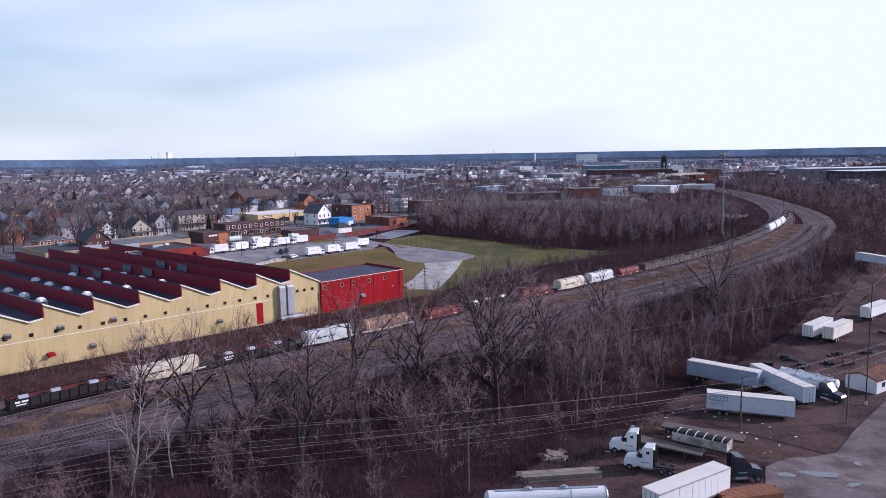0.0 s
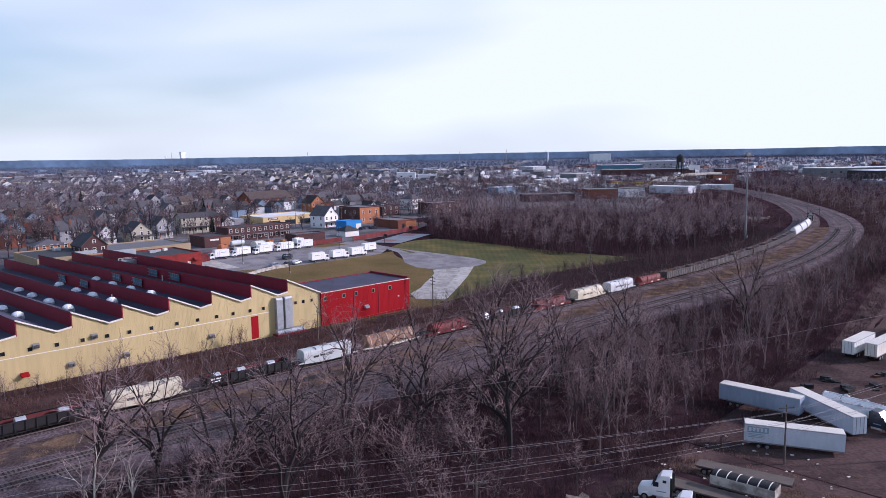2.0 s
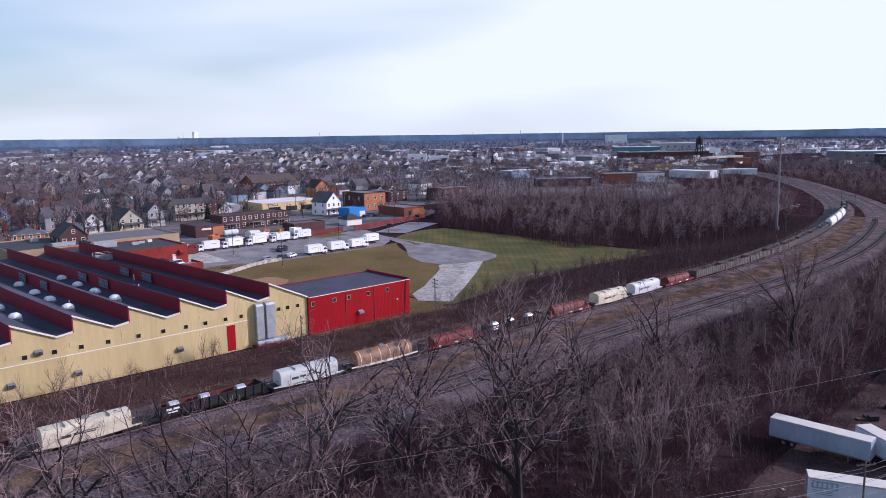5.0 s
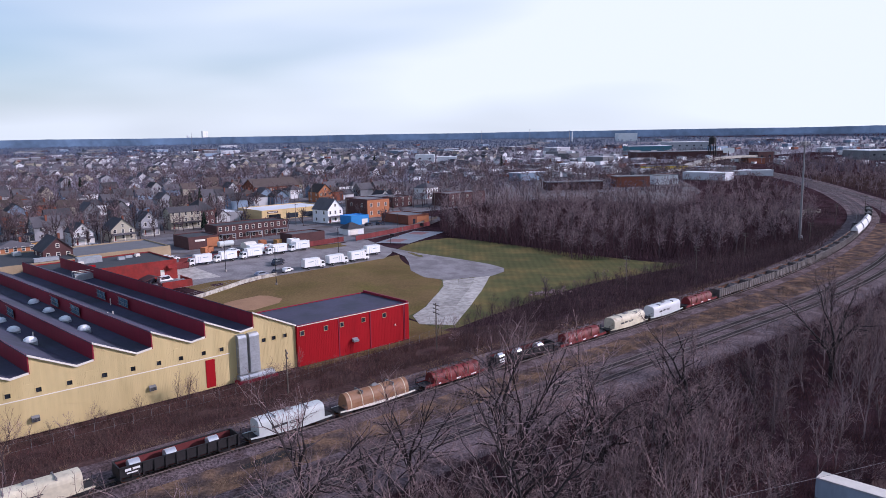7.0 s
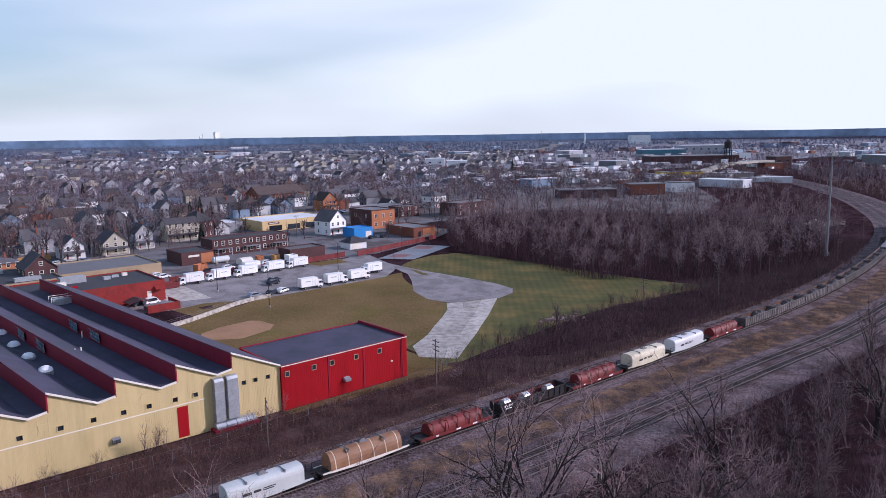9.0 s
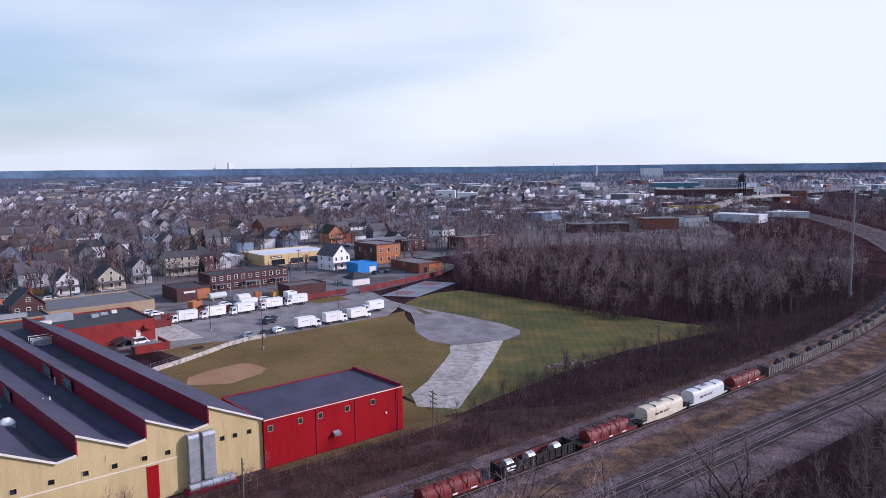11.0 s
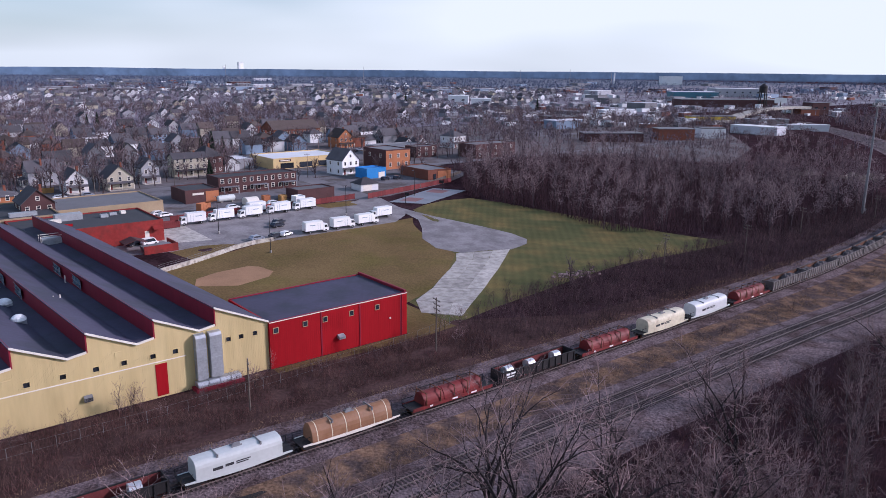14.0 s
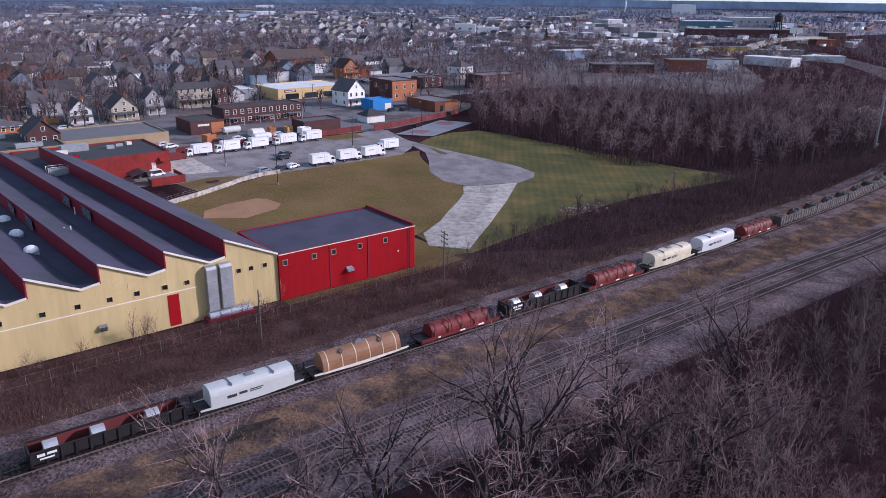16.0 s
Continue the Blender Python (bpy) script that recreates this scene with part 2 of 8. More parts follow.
M_ORANGE = mat("orange_brick", (0.42, 0.16, 0.075), 0.9, 0.2, 0.3, 4.0, 0.2)
M_DKBRICK = mat("dark_brick", (0.088, 0.042, 0.042), 0.9, 0.3, 0.3, 4.0, 0.2)
M_BEIGE = mat("beige_block", (0.36, 0.27, 0.17), 0.9, 0.2, 0.2, 3.0)
M_YSHOP = mat("yellow_shop_wall", (0.62, 0.45, 0.22), 0.8, 0.15, 0.2, 2.0)
M_BLUEP = mat("bright_blue_paint", (0.02, 0.22, 0.55), 0.6, 0.15, 0.2, 2.0)
M_FENCER = mat("red_brown_fence", (0.17, 0.035, 0.035), 0.85, 0.25, 0.3, 3.0, rand=0.2)
M_FENCEY = mat("new_wood_fence", (0.45, 0.25, 0.09), 0.8, 0.25, 0.3, 3.0, rand=0.2)
M_COURT = mat("court_blue", (0.215, 0.235, 0.265), 0.8, 0.2, 0.2, 2.0)
M_COURTR = mat("court_red", (0.24, 0.12, 0.12), 0.8, 0.2, 0.2, 2.0)
M_SHING = mat("dark_shingles", (0.080, 0.074, 0.082), 0.95, 0.25, 0.3, 5.0, 0.3, rand=0.45)
M_SHINGB = mat("brown_shingles", (0.085, 0.064, 0.058), 0.95, 0.25, 0.3, 5.0, 0.3, rand=0.4)
M_FLATR = mat("flat_roof_grey", (0.17, 0.17, 0.18), 0.9, 0.25, 0.1, 2.0, rand=0.3)
M_FLATRD = mat("flat_roof_dark", (0.055, 0.058, 0.065), 0.9, 0.25, 0.1, 2.0)
M_SHINGF = mat("far_shingles", (0.098, 0.090, 0.102), 0.95, 0.25, 0.05, 1.0, isl=0.5)
M_FLATW = mat("flat_roof_white", (0.70, 0.71, 0.73), 0.8, 0.12, 0.1, 2.0)
M_SIDW = mat("white_siding", (0.58, 0.58, 0.59), 0.75, 0.12, 0.3, 3.0, rand=0.4)
M_SIDF = mat("far_white_siding", (0.50, 0.50, 0.52), 0.8, 0.15, 0.02, 0.3, isl=0.45)
M_SIDG = mat("grey_siding", (0.26, 0.26, 0.28), 0.8, 0.15, 0.3, 3.0, rand=0.4)
M_SIDC = mat("cream_siding", (0.42, 0.38, 0.30), 0.8, 0.15, 0.3, 3.0, rand=0.2)
M_SIDB = mat("blue_siding", (0.20, 0.27, 0.36), 0.8, 0.15, 0.3, 3.0, rand=0.25)
M_BARK = mat("bark", (0.062, 0.043, 0.044), 0.95, 0.35, 0.5, 6.0, rand=0.3, isl=0.15)
M_DKBARK = mat("dark_bark", (0.036, 0.027, 0.028), 0.95, 0.3, 0.5, 6.0, rand=0.2)
M_STTW = mat("street_twigs", (0.110, 0.080, 0.088), 0.95, 0.3, 0.05, 2.0, rand=0.3, isl=0.35)
M_TWIGW = mat("wood_twigs", (0.245, 0.175, 0.180), 0.95, 0.3, 0.04, 2.0, isl=0.3)
M_TWIG = mat("pale_twigs", (0.250, 0.172, 0.170), 0.95, 0.25, 0.15, 6.0, rand=0.35, isl=0.35)
M_TWIGD = mat("dark_twigs", (0.105, 0.066, 0.068), 0.95, 0.25, 0.15, 6.0, rand=0.35, isl=0.35)
M_BIRCH = mat("pale_birch_bark", (0.55, 0.51, 0.45), 0.9, 0.3, 0.7, 6.0)
M_TAN = mat("tan_twigs", (0.30, 0.20, 0.135), 0.95, 0.3, 0.2, 5.0, isl=0.35)
M_BANK = mat("bank_soil", (0.088, 0.053, 0.048), 0.95, 0.45, 0.12, 1.6, 0.8, second=(0.065, 0.038, 0.036), spec=0.0, grain=1.8)
M_BRUSHS = mat("side_thicket_stems", (0.090, 0.053, 0.056), 0.95, 0.5, 0.06, 1.0, isl=0.6)
M_BRUSHB = mat("bank_stems", (0.120, 0.067, 0.058), 0.95, 0.5, 0.1, 1.0, isl=0.6)
M_BRUSH = mat("thicket_stems", (0.074, 0.036, 0.043), 0.95, 0.5, 0.07, 1.0, isl=0.6)
M_BRUSHR = mat("red_brown_weeds", (0.105, 0.043, 0.040), 0.95, 0.4, 0.1, 1.0, isl=0.5)
# far trees: paler and bluer than the town twigs, with haze in the colour
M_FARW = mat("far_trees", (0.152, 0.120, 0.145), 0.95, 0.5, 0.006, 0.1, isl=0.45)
M_TOWNTW = mat("town_twigs", (0.138, 0.098, 0.102), 0.95, 0.4, 0.02, 0.3, isl=0.45)
M_EVERG = mat("evergreen", (0.020, 0.032, 0.022), 0.95, 0.3, 0.2, 3.0, isl=0.3)
# ground colour lifted and blued to hold the haze of distance
M_HAZEGR = mat("far_ground_hazed", (0.145, 0.128, 0.158), 0.95, 0.4, 0.006, 0.06, second=(0.24, 0.225, 0.255))
# plain and tree belts carry the blue of distance haze in their colour
M_HAZEPL = mat("distant_plain_hazed", (0.085, 0.098, 0.138), 0.95, 0.5, 0.004, 0.05, second=(0.13, 0.14, 0.175))
M_HAZEB = mat("distant_trees", (0.100, 0.122, 0.185), 0.95, 0.4, 0.004, 0.05, isl=0.3)
# distance haze is put into the hill colour; emission makes the backdrop glow
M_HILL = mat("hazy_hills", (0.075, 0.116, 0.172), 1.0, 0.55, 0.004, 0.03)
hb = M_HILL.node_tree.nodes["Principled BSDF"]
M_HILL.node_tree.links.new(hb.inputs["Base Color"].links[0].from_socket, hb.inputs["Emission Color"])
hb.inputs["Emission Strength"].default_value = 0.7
M_ROCK = mat("rubble_stone", (0.30, 0.25, 0.21), 0.95, 0.3, 0.5, 4.0, 0.4, rand=0.3)
M_CARB = mat("dark_car_paint", (0.03, 0.035, 0.05), 0.25, 0.1, 1.0, 4.0, spec=0.6)
M_CARS = mat("silver_car_paint", (0.34, 0.38, 0.46), 0.3, 0.1, 1.0, 4.0, metal=0.4)
M_LOGO = mat("faded_blue_lettering", (0.23, 0.34, 0.42), 0.6, 0.1, 1.0, 3.0)
M_LOGOK = mat("black_lettering", (0.04, 0.04, 0.045), 0.6, 0.1, 1.0, 3.0)
M_LUMBER = mat("stacked_steel_brown", (0.24, 0.10, 0.055), 0.9, 0.3, 0.6, 4.0, isl=0.3)
M_TEAL = mat("teal_shed", (0.06, 0.17, 0.22), 0.7, 0.1, 0.1, 1.0)
M_CABLE = mat("dark_cable", (0.30, 0.27, 0.28), 0.7, 0.1, 1.0, 3.0)
M_DRYST = mat("dry_ballast_verge", (0.205, 0.128, 0.085), 0.95, 0.5, 0.12, 2.0, 0.8, mix=(0.38, 0.56), second=(0.088, 0.064, 0.060), spec=0.0, grain=2.2)
M_LOT = mat("grey_yard_paving", (0.175, 0.165, 0.175), 0.95, 0.35, 0.05, 0.8, 0.2, second=(0.105, 0.088, 0.085), spec=0.1, grain=1.5)
M_FARWALL = mat("far_pale_wall", (0.42, 0.43, 0.47), 0.9, 0.2, 0.02, 0.3, rand=0.4)
M_FARSH = mat("far_shed_grey", (0.22, 0.225, 0.25), 0.9, 0.2, 0.02, 0.3, isl=0.4)
M_DKTW = mat("limb_twigs", (0.155, 0.112, 0.112), 0.95, 0.25, 0.15, 6.0, rand=0.35, isl=0.35)
M_TOWN = mat("town_yards", (0.135, 0.112, 0.112), 0.95, 0.4, 0.03, 0.5, 0.3, second=(0.165, 0.155, 0.160), spec=0.05, grain=1.6)
M_REDB = mat("faded_red_wall", (0.27, 0.035, 0.030), 0.7, 0.3, 0.2, 1.5, second=(0.20, 0.035, 0.03), spec=0.15)
M_YPAINT = mat("yellow_paint", (0.60, 0.42, 0.05), 0.6, 0.1, 0.2, 2.0)


# ---- mesh builder ----
class MB:
    def __init__(self):
        self.v, self.f = [], []

    def quad(self, a, b, c, d):
        i = len(self.v)
        self.v += [a, b, c, d]
        self.f.append((i, i + 1, i + 2, i + 3))
        return self

    def poly(self, pts):
        i = len(self.v)
        self.v += list(pts)
        self.f.append(tuple(range(i, i + len(pts))))
        return self

    def box(self, x0, x1, y0, y1, z0, z1):
        i = len(self.v)
        self.v += [(x, y, z) for z in (z0, z1) for x, y in ((x0, y0), (x1, y0), (x1, y1), (x0, y1))]
        self.f += [tuple(i + k for k in q) for q in ((3, 2, 1, 0), (4, 5, 6, 7), (0, 1, 5, 4), (1, 2, 6, 5), (2, 3, 7, 6), (3, 0, 4, 7))]
        return self

    def prism(self, prof, a, b, axis="x"):
        """A closed profile drawn out along an axis; profile points are the two other coordinates in order."""
        i, k = len(self.v), len(prof)
        for t in (a, b):
            for p, q in prof:
                self.v.append((t, p, q) if axis == "x" else (p, t, q) if axis == "y" else (p, q, t))
        self.f += [tuple(range(i, i + k)), tuple(range(i + 2 * k - 1, i + k - 1, -1))]
        self.f += [(i + j, i + k + j, i + k + (j + 1) % k, i + (j + 1) % k) for j in range(k)]
        return self

    def tube(self, p0, p1, r0, r1=None, k=8, cap=True):
        r1 = r0 if r1 is None else r1
        p0, p1 = Vector(p0), Vector(p1)
        d = (p1 - p0).normalized()
        a = d.orthogonal().normalized()
        b = d.cross(a)
        i = len(self.v)
        for p, r in ((p0, r0), (p1, r1)):
            for j in range(k):
                w = 2 * math.pi * j / k
                self.v.append(tuple(p + a * (r * math.cos(w)) + b * (r * math.sin(w))))
        self.f += [(i + j, i + (j + 1) % k, i + k + (j + 1) % k, i + k + j) for j in range(k)]
        if cap:
            self.f += [tuple(range(i + k - 1, i - 1, -1)), tuple(range(i + k, i + 2 * k))]
        return self

    def spike(self, p0, p1, r, k=3):
        p0, p1 = Vector(p0), Vector(p1)
        d = (p1 - p0).normalized()
        a = d.orthogonal().normalized()
        b = d.cross(a)
        i = len(self.v)
        for j in range(k):
            w = 2 * math.pi * j / k
            self.v.append(tuple(p0 + a * (r * math.cos(w)) + b * (r * math.sin(w))))
        self.v.append(tuple(p1))
        self.f += [(i + j, i + (j + 1) % k, i + k) for j in range(k)]
        return self

    def dome(self, c, r, h, k=10, rings=3):
        i = len(self.v)
        for q in range(rings):
            w = math.pi / 2 * q / rings
            for j in range(k):
                b = 2 * math.pi * j / k
                self.v.append((c[0] + r * math.cos(w) * math.cos(b), c[1] + r * math.cos(w) * math.sin(b), c[2] + h * math.sin(w)))
        self.v.append((c[0], c[1], c[2] + h))
        for q in range(rings - 1):
            self.f += [(i + q * k + j, i + q * k + (j + 1) % k, i + (q + 1) * k + (j + 1) % k, i + (q + 1) * k + j) for j in range(k)]
        t = i + rings * k
        self.f += [(t - k + j, t - k + (j + 1) % k, t) for j in range(k)]
        return self

    def mesh(self, name, material, fix=True):
        me = bpy.data.meshes.new(name)
        me.from_pydata(self.v, [], self.f)
        if fix and len(self.f) < 40000:
            bm = bmesh.new()
            bm.from_mesh(me)
            bmesh.ops.recalc_face_normals(bm, faces=bm.faces)
            bm.to_mesh(me)
            bm.free()
        me.materials.append(material)
        return me


def part(name, mb, material, parent, label=""):
    ob = new(name, mb.mesh(name, material) if isinstance(mb, MB) else mb)
    ob.parent = parent
    return tagged(ob, label)


def thing(name, m, label, category, group="", kind=""):
    e = new(name)
    e.empty_display_size = 0.5
    e.matrix_world = m
    return tagged(e, label, category, group, kind)


def solid(name, mb, material, m, label, category, group="", kind=""):
    ob = new(name, mb.mesh(name, material))
    ob.matrix_world = m
    return tagged(ob, label, category, group, kind)


def strip(name, rows, material, dz, label, category, cell=5.0):
    """A flat piece of ground between two edges: rows of ((s, n) of one edge, (s, n) of the other), laid dz over the ground."""
    mb = MB()
    across = max(6, int(max(math.dist(a, b) for a, b in rows) / 4.0)) if max(math.dist(a, b) for a, b in rows) < 400 else 12
    fine = []
    for (a, b), (c, d) in zip(rows, rows[1:]):
        k = max(1, int(math.dist(a, c) / cell))
        for i in range(k):
            w = i / k
            fine.append((tuple(p + (q - p) * w for p, q in zip(a, c)), tuple(p + (q - p) * w for p, q in zip(b, d))))
    fine.append(rows[-1])
    for a, b in fine:
        for j in range(across + 1):
            s, n = (a[i] + (b[i] - a[i]) * j / across for i in (0, 1))
            mb.v.append(xyz(s, n, dz))
    w = across + 1
    for i in range(len(fine) - 1):
        mb.f += [(i * w + j, i * w + j + 1, (i + 1) * w + j + 1, (i + 1) * w + j) for j in range(across)]
    me = mb.mesh(name, material)
    ob = new(name, me)
    return tagged(ob, label, category, kind="structure")

# ---- ground ----
def ground():
    def steps(lo, hi, near_lo, near_hi, fine):
        a = list(np.arange(near_lo, near_hi + 0.1, fine))
        d, p = fine, near_lo
        while p > lo:
            d *= 1.35
            p -= d
            a.insert(0, p)
        d, p = fine, a[-1]
        while p < hi:
            d *= 1.35
            p += d
            a.append(p)
        return a
    ss, ns = steps(-6000, 6000, -20, 700, 6.0), steps(-3500, 7000, 20, 340, 5.0)
    mb = MB()
    for n in ns:
        for s in ss:
            mb.v.append(xyz(s, n))
    w = len(ss)
    for j in range(len(ns) - 1):
        for i in range(w - 1):
            mb.f.append((j * w + i, j * w + i + 1, (j + 1) * w + i + 1, (j + 1) * w + i))
    ob = new("ground", mb.mesh("ground", M_GROUND))
    tagged(ob, "dark brown winter scrub ground reaching the horizon", "ground", kind="structure")


ground()

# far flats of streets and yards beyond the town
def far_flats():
    strip("ground_distant", [((x, 1500), (x, 4600)) for x in (-1200, 0, 1200, 2400, 3600)], M_HAZEPL, 0.25, "wooded plain far away, tinted blue grey for haze", "ground", 200)
    strip("ground_far", [((x, 560), (x, 1500)) for x in (-1200, 0, 1200, 2400, 3600)], M_HAZEGR, 0.25, "town ground far away, tinted pale grey for haze", "ground", 200)


far_flats()

strip("pavement", [((112, 255), (112, 268)), ((126, 252), (126, 290)), ((147, 248), (138, 288)), ((163, 248), (160, 288)), ((185, 248.5), (180, 288)), ((198, 249), (200, 287)), ((207, 256), (212, 287)), ((212, 262), (218, 287))],
      M_ASPHALT, 0.06, "worn grey asphalt parking lot with patches", "parking lot")
strip("lawn_worn", [((108, 182), (116, 233)), ((123, 178), (123, 236)), ((135, 178), (135, 242)), ((150, 179), (150, 248)), ((160, 183), (163, 248)), ((175, 194), (185, 249)), ((187, 205), (198, 250)), ((190, 218), (203, 251)), ((195, 235), (206.5, 251))],
      M_FIELD, 0.045, "patchy olive brown sports field grass", "lawn")
strip("lawn_corner", [((139.6, 163.2), (139.6, 179)), ((145, 163.2), (145, 179)), ((150.5, 163), (150.5, 180.5))], M_FIELD, 0.05, "thin brown grass beside the red annex", "lawn")
strip("lawn_green", [((150, 162), (152, 181)), ((165, 165), (163, 190)), ((180, 167), (182, 205)), ((195, 169), (193, 228)), ((207, 170.5), (207, 238)), ((216, 171), (215, 262)), ((224, 171), (224, 267)), ((236, 169), (236, 270)), ((248, 168), (248, 268)), ((257, 167), (252, 255)), ((268, 167), (258, 190))],
      M_LAWN, 0.03, "green mown grass with yellow patches", "lawn")
strip("road_spur", [((203, 285), (209, 288)), ((206, 268), (214, 276)), ((209, 258), (213.5, 266)), ((206, 247), (214, 251)), ((199, 236), (216.4, 226)), ((190, 224), (217.5, 214)), ((186.5, 213), (216.3, 206)), ((189, 205), (212, 202)), ((197, 203), (204, 200))],
      M_ASPHALT, 0.09, "smooth grey asphalt turning area", "path", 4.0)
strip("infield", [((117.5, 217), (120, 222.5)), ((126, 212), (126, 225)), ((135, 214.5), (135, 226)), ((138, 218), (137, 224))], M_INFIELD, 0.075, "bare reddish clay infield", "infield")
strip("ground_town", [((30, 330), (30, 560)), ((345, 360), (345, 560))], M_TOWN, 0.03, "brown and grey yards between town houses", "ground", 25.0)
strip("ground_waste", [((345, 366), (345, 560)), ((440, 268), (440, 560)), ((520, 300), (520, 560)), ((640, 390), (640, 560)), ((740, 460), (740, 560))], M_TOWN, 0.03, "grey brown waste ground with rubble", "ground", 15.0)
strip("lot_town", [((70, 289), (70, 345)), ((126, 289), (126, 345)), ((150, 289.5), (150, 345)), ((190, 289.5), (190, 345)), ((222, 288), (222, 345)), ((262, 300), (262, 345)), ((290, 316), (290, 345))], M_LOT, 0.05, "patchy grey paving between town buildings", "pavement", 8.0)
strip("lot_store", [((212, 346), (212, 435)), ((300, 346), (300, 435))], M_LOT, 0.05, "patchy grey paving round the shops", "pavement", 8.0)
strip("road_town", [((40, 349), (40, 356)), ((520, 349), (520, 356))], M_ROAD, 0.07, "grey town street", "road", 15.0)
strip("road_side", [((209, 286), (217, 286)), ((213, 349), (222, 349)), ((232, 560), (240, 560))], M_ROAD, 0.075, "grey side street", "road", 15.0)
strip("road_back", [((60, 437), (60, 443)), ((640, 437), (640, 443))], M_ROAD, 0.07, "grey town street", "road", 15.0)
strip("court", [((216, 278.5), (225.5, 268)), ((249, 293), (257, 281.5))], M_COURT, 0.08, "faded blue basketball court", "court")
strip("court_key", [((221, 278.5), (225, 273.5)), ((228, 281.8), (231.5, 276.5))], M_COURTR, 0.10, "faded red painted key of the court", "court")
strip("court_key_far", [((240.5, 287.6), (244.5, 281.9)), ((247, 290.7), (251, 284.6))], M_COURTR, 0.10, "faded red painted key of the court", "court")
strip("yard_dirt", [((72, 40), (62, 66)), ((90, 25), (90, 66)), ((110, 20), (110, 68)), ((130, 20), (130, 70)), ((165, 20), (165, 71)), ((200, 20), (200, 74)), ((330, 20), (320, 94))],
      M_YARD, 0.05, "brown dirt of a truck yard with litter", "yard", 6.0)
strip("yard_gravel", [((70, 5), (84, 37)), ((88, 0), (91.5, 39)), ((98, 0), (99, 42)), ((107, 0), (107, 41.5)), ((118, 0), (118, 38.5)), ((130, 0), (130, 39.5)), ((154, 0), (154, 40)), ((185, 10), (185, 46)), ((215, 20), (215, 40))],
      M_MUD, 0.20, "pale rutted gravel drive of a truck yard", "yard", 4.0)


def puddle(s, n, a, b, rot):
    mb = MB()
    rng = random.Random(int(s * 7 + n))
    k = 22
    pts = []
    for i in range(k):
        w = 2 * math.pi * i / k
        q = 1 + 0.22 * math.sin(2 * w + s) + 0.12 * math.sin(5 * w + n) + 0.04 * rng.uniform(-1, 1)
        pts.append((a * q * math.cos(w), b * q * math.sin(w), 0.0))
    mb.poly(pts)
    solid("puddle", mb, M_PUDDLE, at(s, n, rot, 0.23), "shallow muddy puddle on yard gravel", "puddle", "puddles", "structure")


for q in ((101.6, 36.4, 2.9, 1.25, -55), (98.2, 38.9, 1.5, 0.65, -45), (114, 34, 1.5, 0.6, 30), (101.5, 31.5, 1.3, 0.6, -30), (121, 31, 1.8, 0.7, -40)):
    puddle(*q)

# concrete slabs of the path, tilted a little against each other
def path_slabs():
    base = thing("path_concrete", at(170, 188), "pale cracked concrete slab path", "path", kind="structure")
    base.matrix_world = Matrix()
    rng = random.Random(4)
    left = [(187.5, 205.5), (183, 200), (176.2, 194.6), (169, 189.5), (162.8, 184.7), (153.8, 179.6), (149.5, 172)]
    right = [(203.5, 200.3), (196, 194.5), (186.7, 187.4), (179, 182), (172.1, 176.9), (162, 170), (155, 165)]
    for i in range(len(left) - 1):
        for j in range(3):
            def e(k, w):
                return [left[k][c] + (right[k][c] - left[k][c]) * w for c in (0, 1)]
            c4 = [e(i, j / 3), e(i, (j + 1) / 3), e(i + 1, (j + 1) / 3), e(i + 1, j / 3)]
            mid = [sum(p[c] for p in c4) / 4 for c in (0, 1)]
            c4 = [[m0 + (p0 - m0) * 0.985 for p0, m0 in zip(p, mid)] for p in c4]
            mb = MB()
            top = []
            for s, n in c4:
                top.append(xyz(s, n, 0.09 + rng.uniform(0, 0.03)))
            mb.poly(top)
            for a in range(4):
                p, q = top[a], top[(a + 1) % 4]
                mb.quad(p, q, (q[0], q[1], q[2] - 0.15), (p[0], p[1], p[2] - 0.15))
            part("slab", mb, M_CONC, base)


path_slabs()

# ---- railway ----
A_PTS = [(-170, 128), (-60, 125), (24, 122.4), (70, 120.6), (135, 119.5), (200, 117.4), (240, 116), (292, 119), (340, 126), (402, 140), (451, 156), (497, 176), (546, 203), (600, 237), (660, 275), (740, 333), (860, 434)]


def curve(pts, step=1.0):
    """Points (s, n) at even steps along a smooth line through pts."""
    out = []
    for i in range(len(pts) - 1):
        p0, p1, p2, p3 = pts[max(i - 1, 0)], pts[i], pts[i + 1], pts[min(i + 2, len(pts) - 1)]
        for k in range(40):
            t = k / 40
            out.append(tuple(0.5 * (2 * p1[c] + (p2[c] - p0[c]) * t + (2 * p0[c] - 5 * p1[c] + 4 * p2[c] - p3[c]) * t * t + (3 * p1[c] - p0[c] - 3 * p2[c] + p3[c]) * t ** 3) for c in (0, 1)))
    a = np.array(out)
    d = np.concatenate([[0], np.cumsum(np.hypot(*np.diff(a, axis=0).T))])
    t = np.arange(0, d[-1], step)
    return np.stack([np.interp(t, d, a[:, 0]), np.interp(t, d, a[:, 1])], 1)


def offset(line, off):
    d = np.gradient(line, axis=0)
    d /= np.linalg.norm(d, axis=1)[:, None]
    off = np.asarray(off)
    return line + np.stack([-d[:, 1], d[:, 0]], 1) * (off[:, None] if off.ndim else off)


def world_line(line, z):
    x = UX * line[:, 0] - UY * line[:, 1]
    y = UY * line[:, 0] + UX * line[:, 1]
    return np.stack([x, y, np.full(len(x), z)], 1)


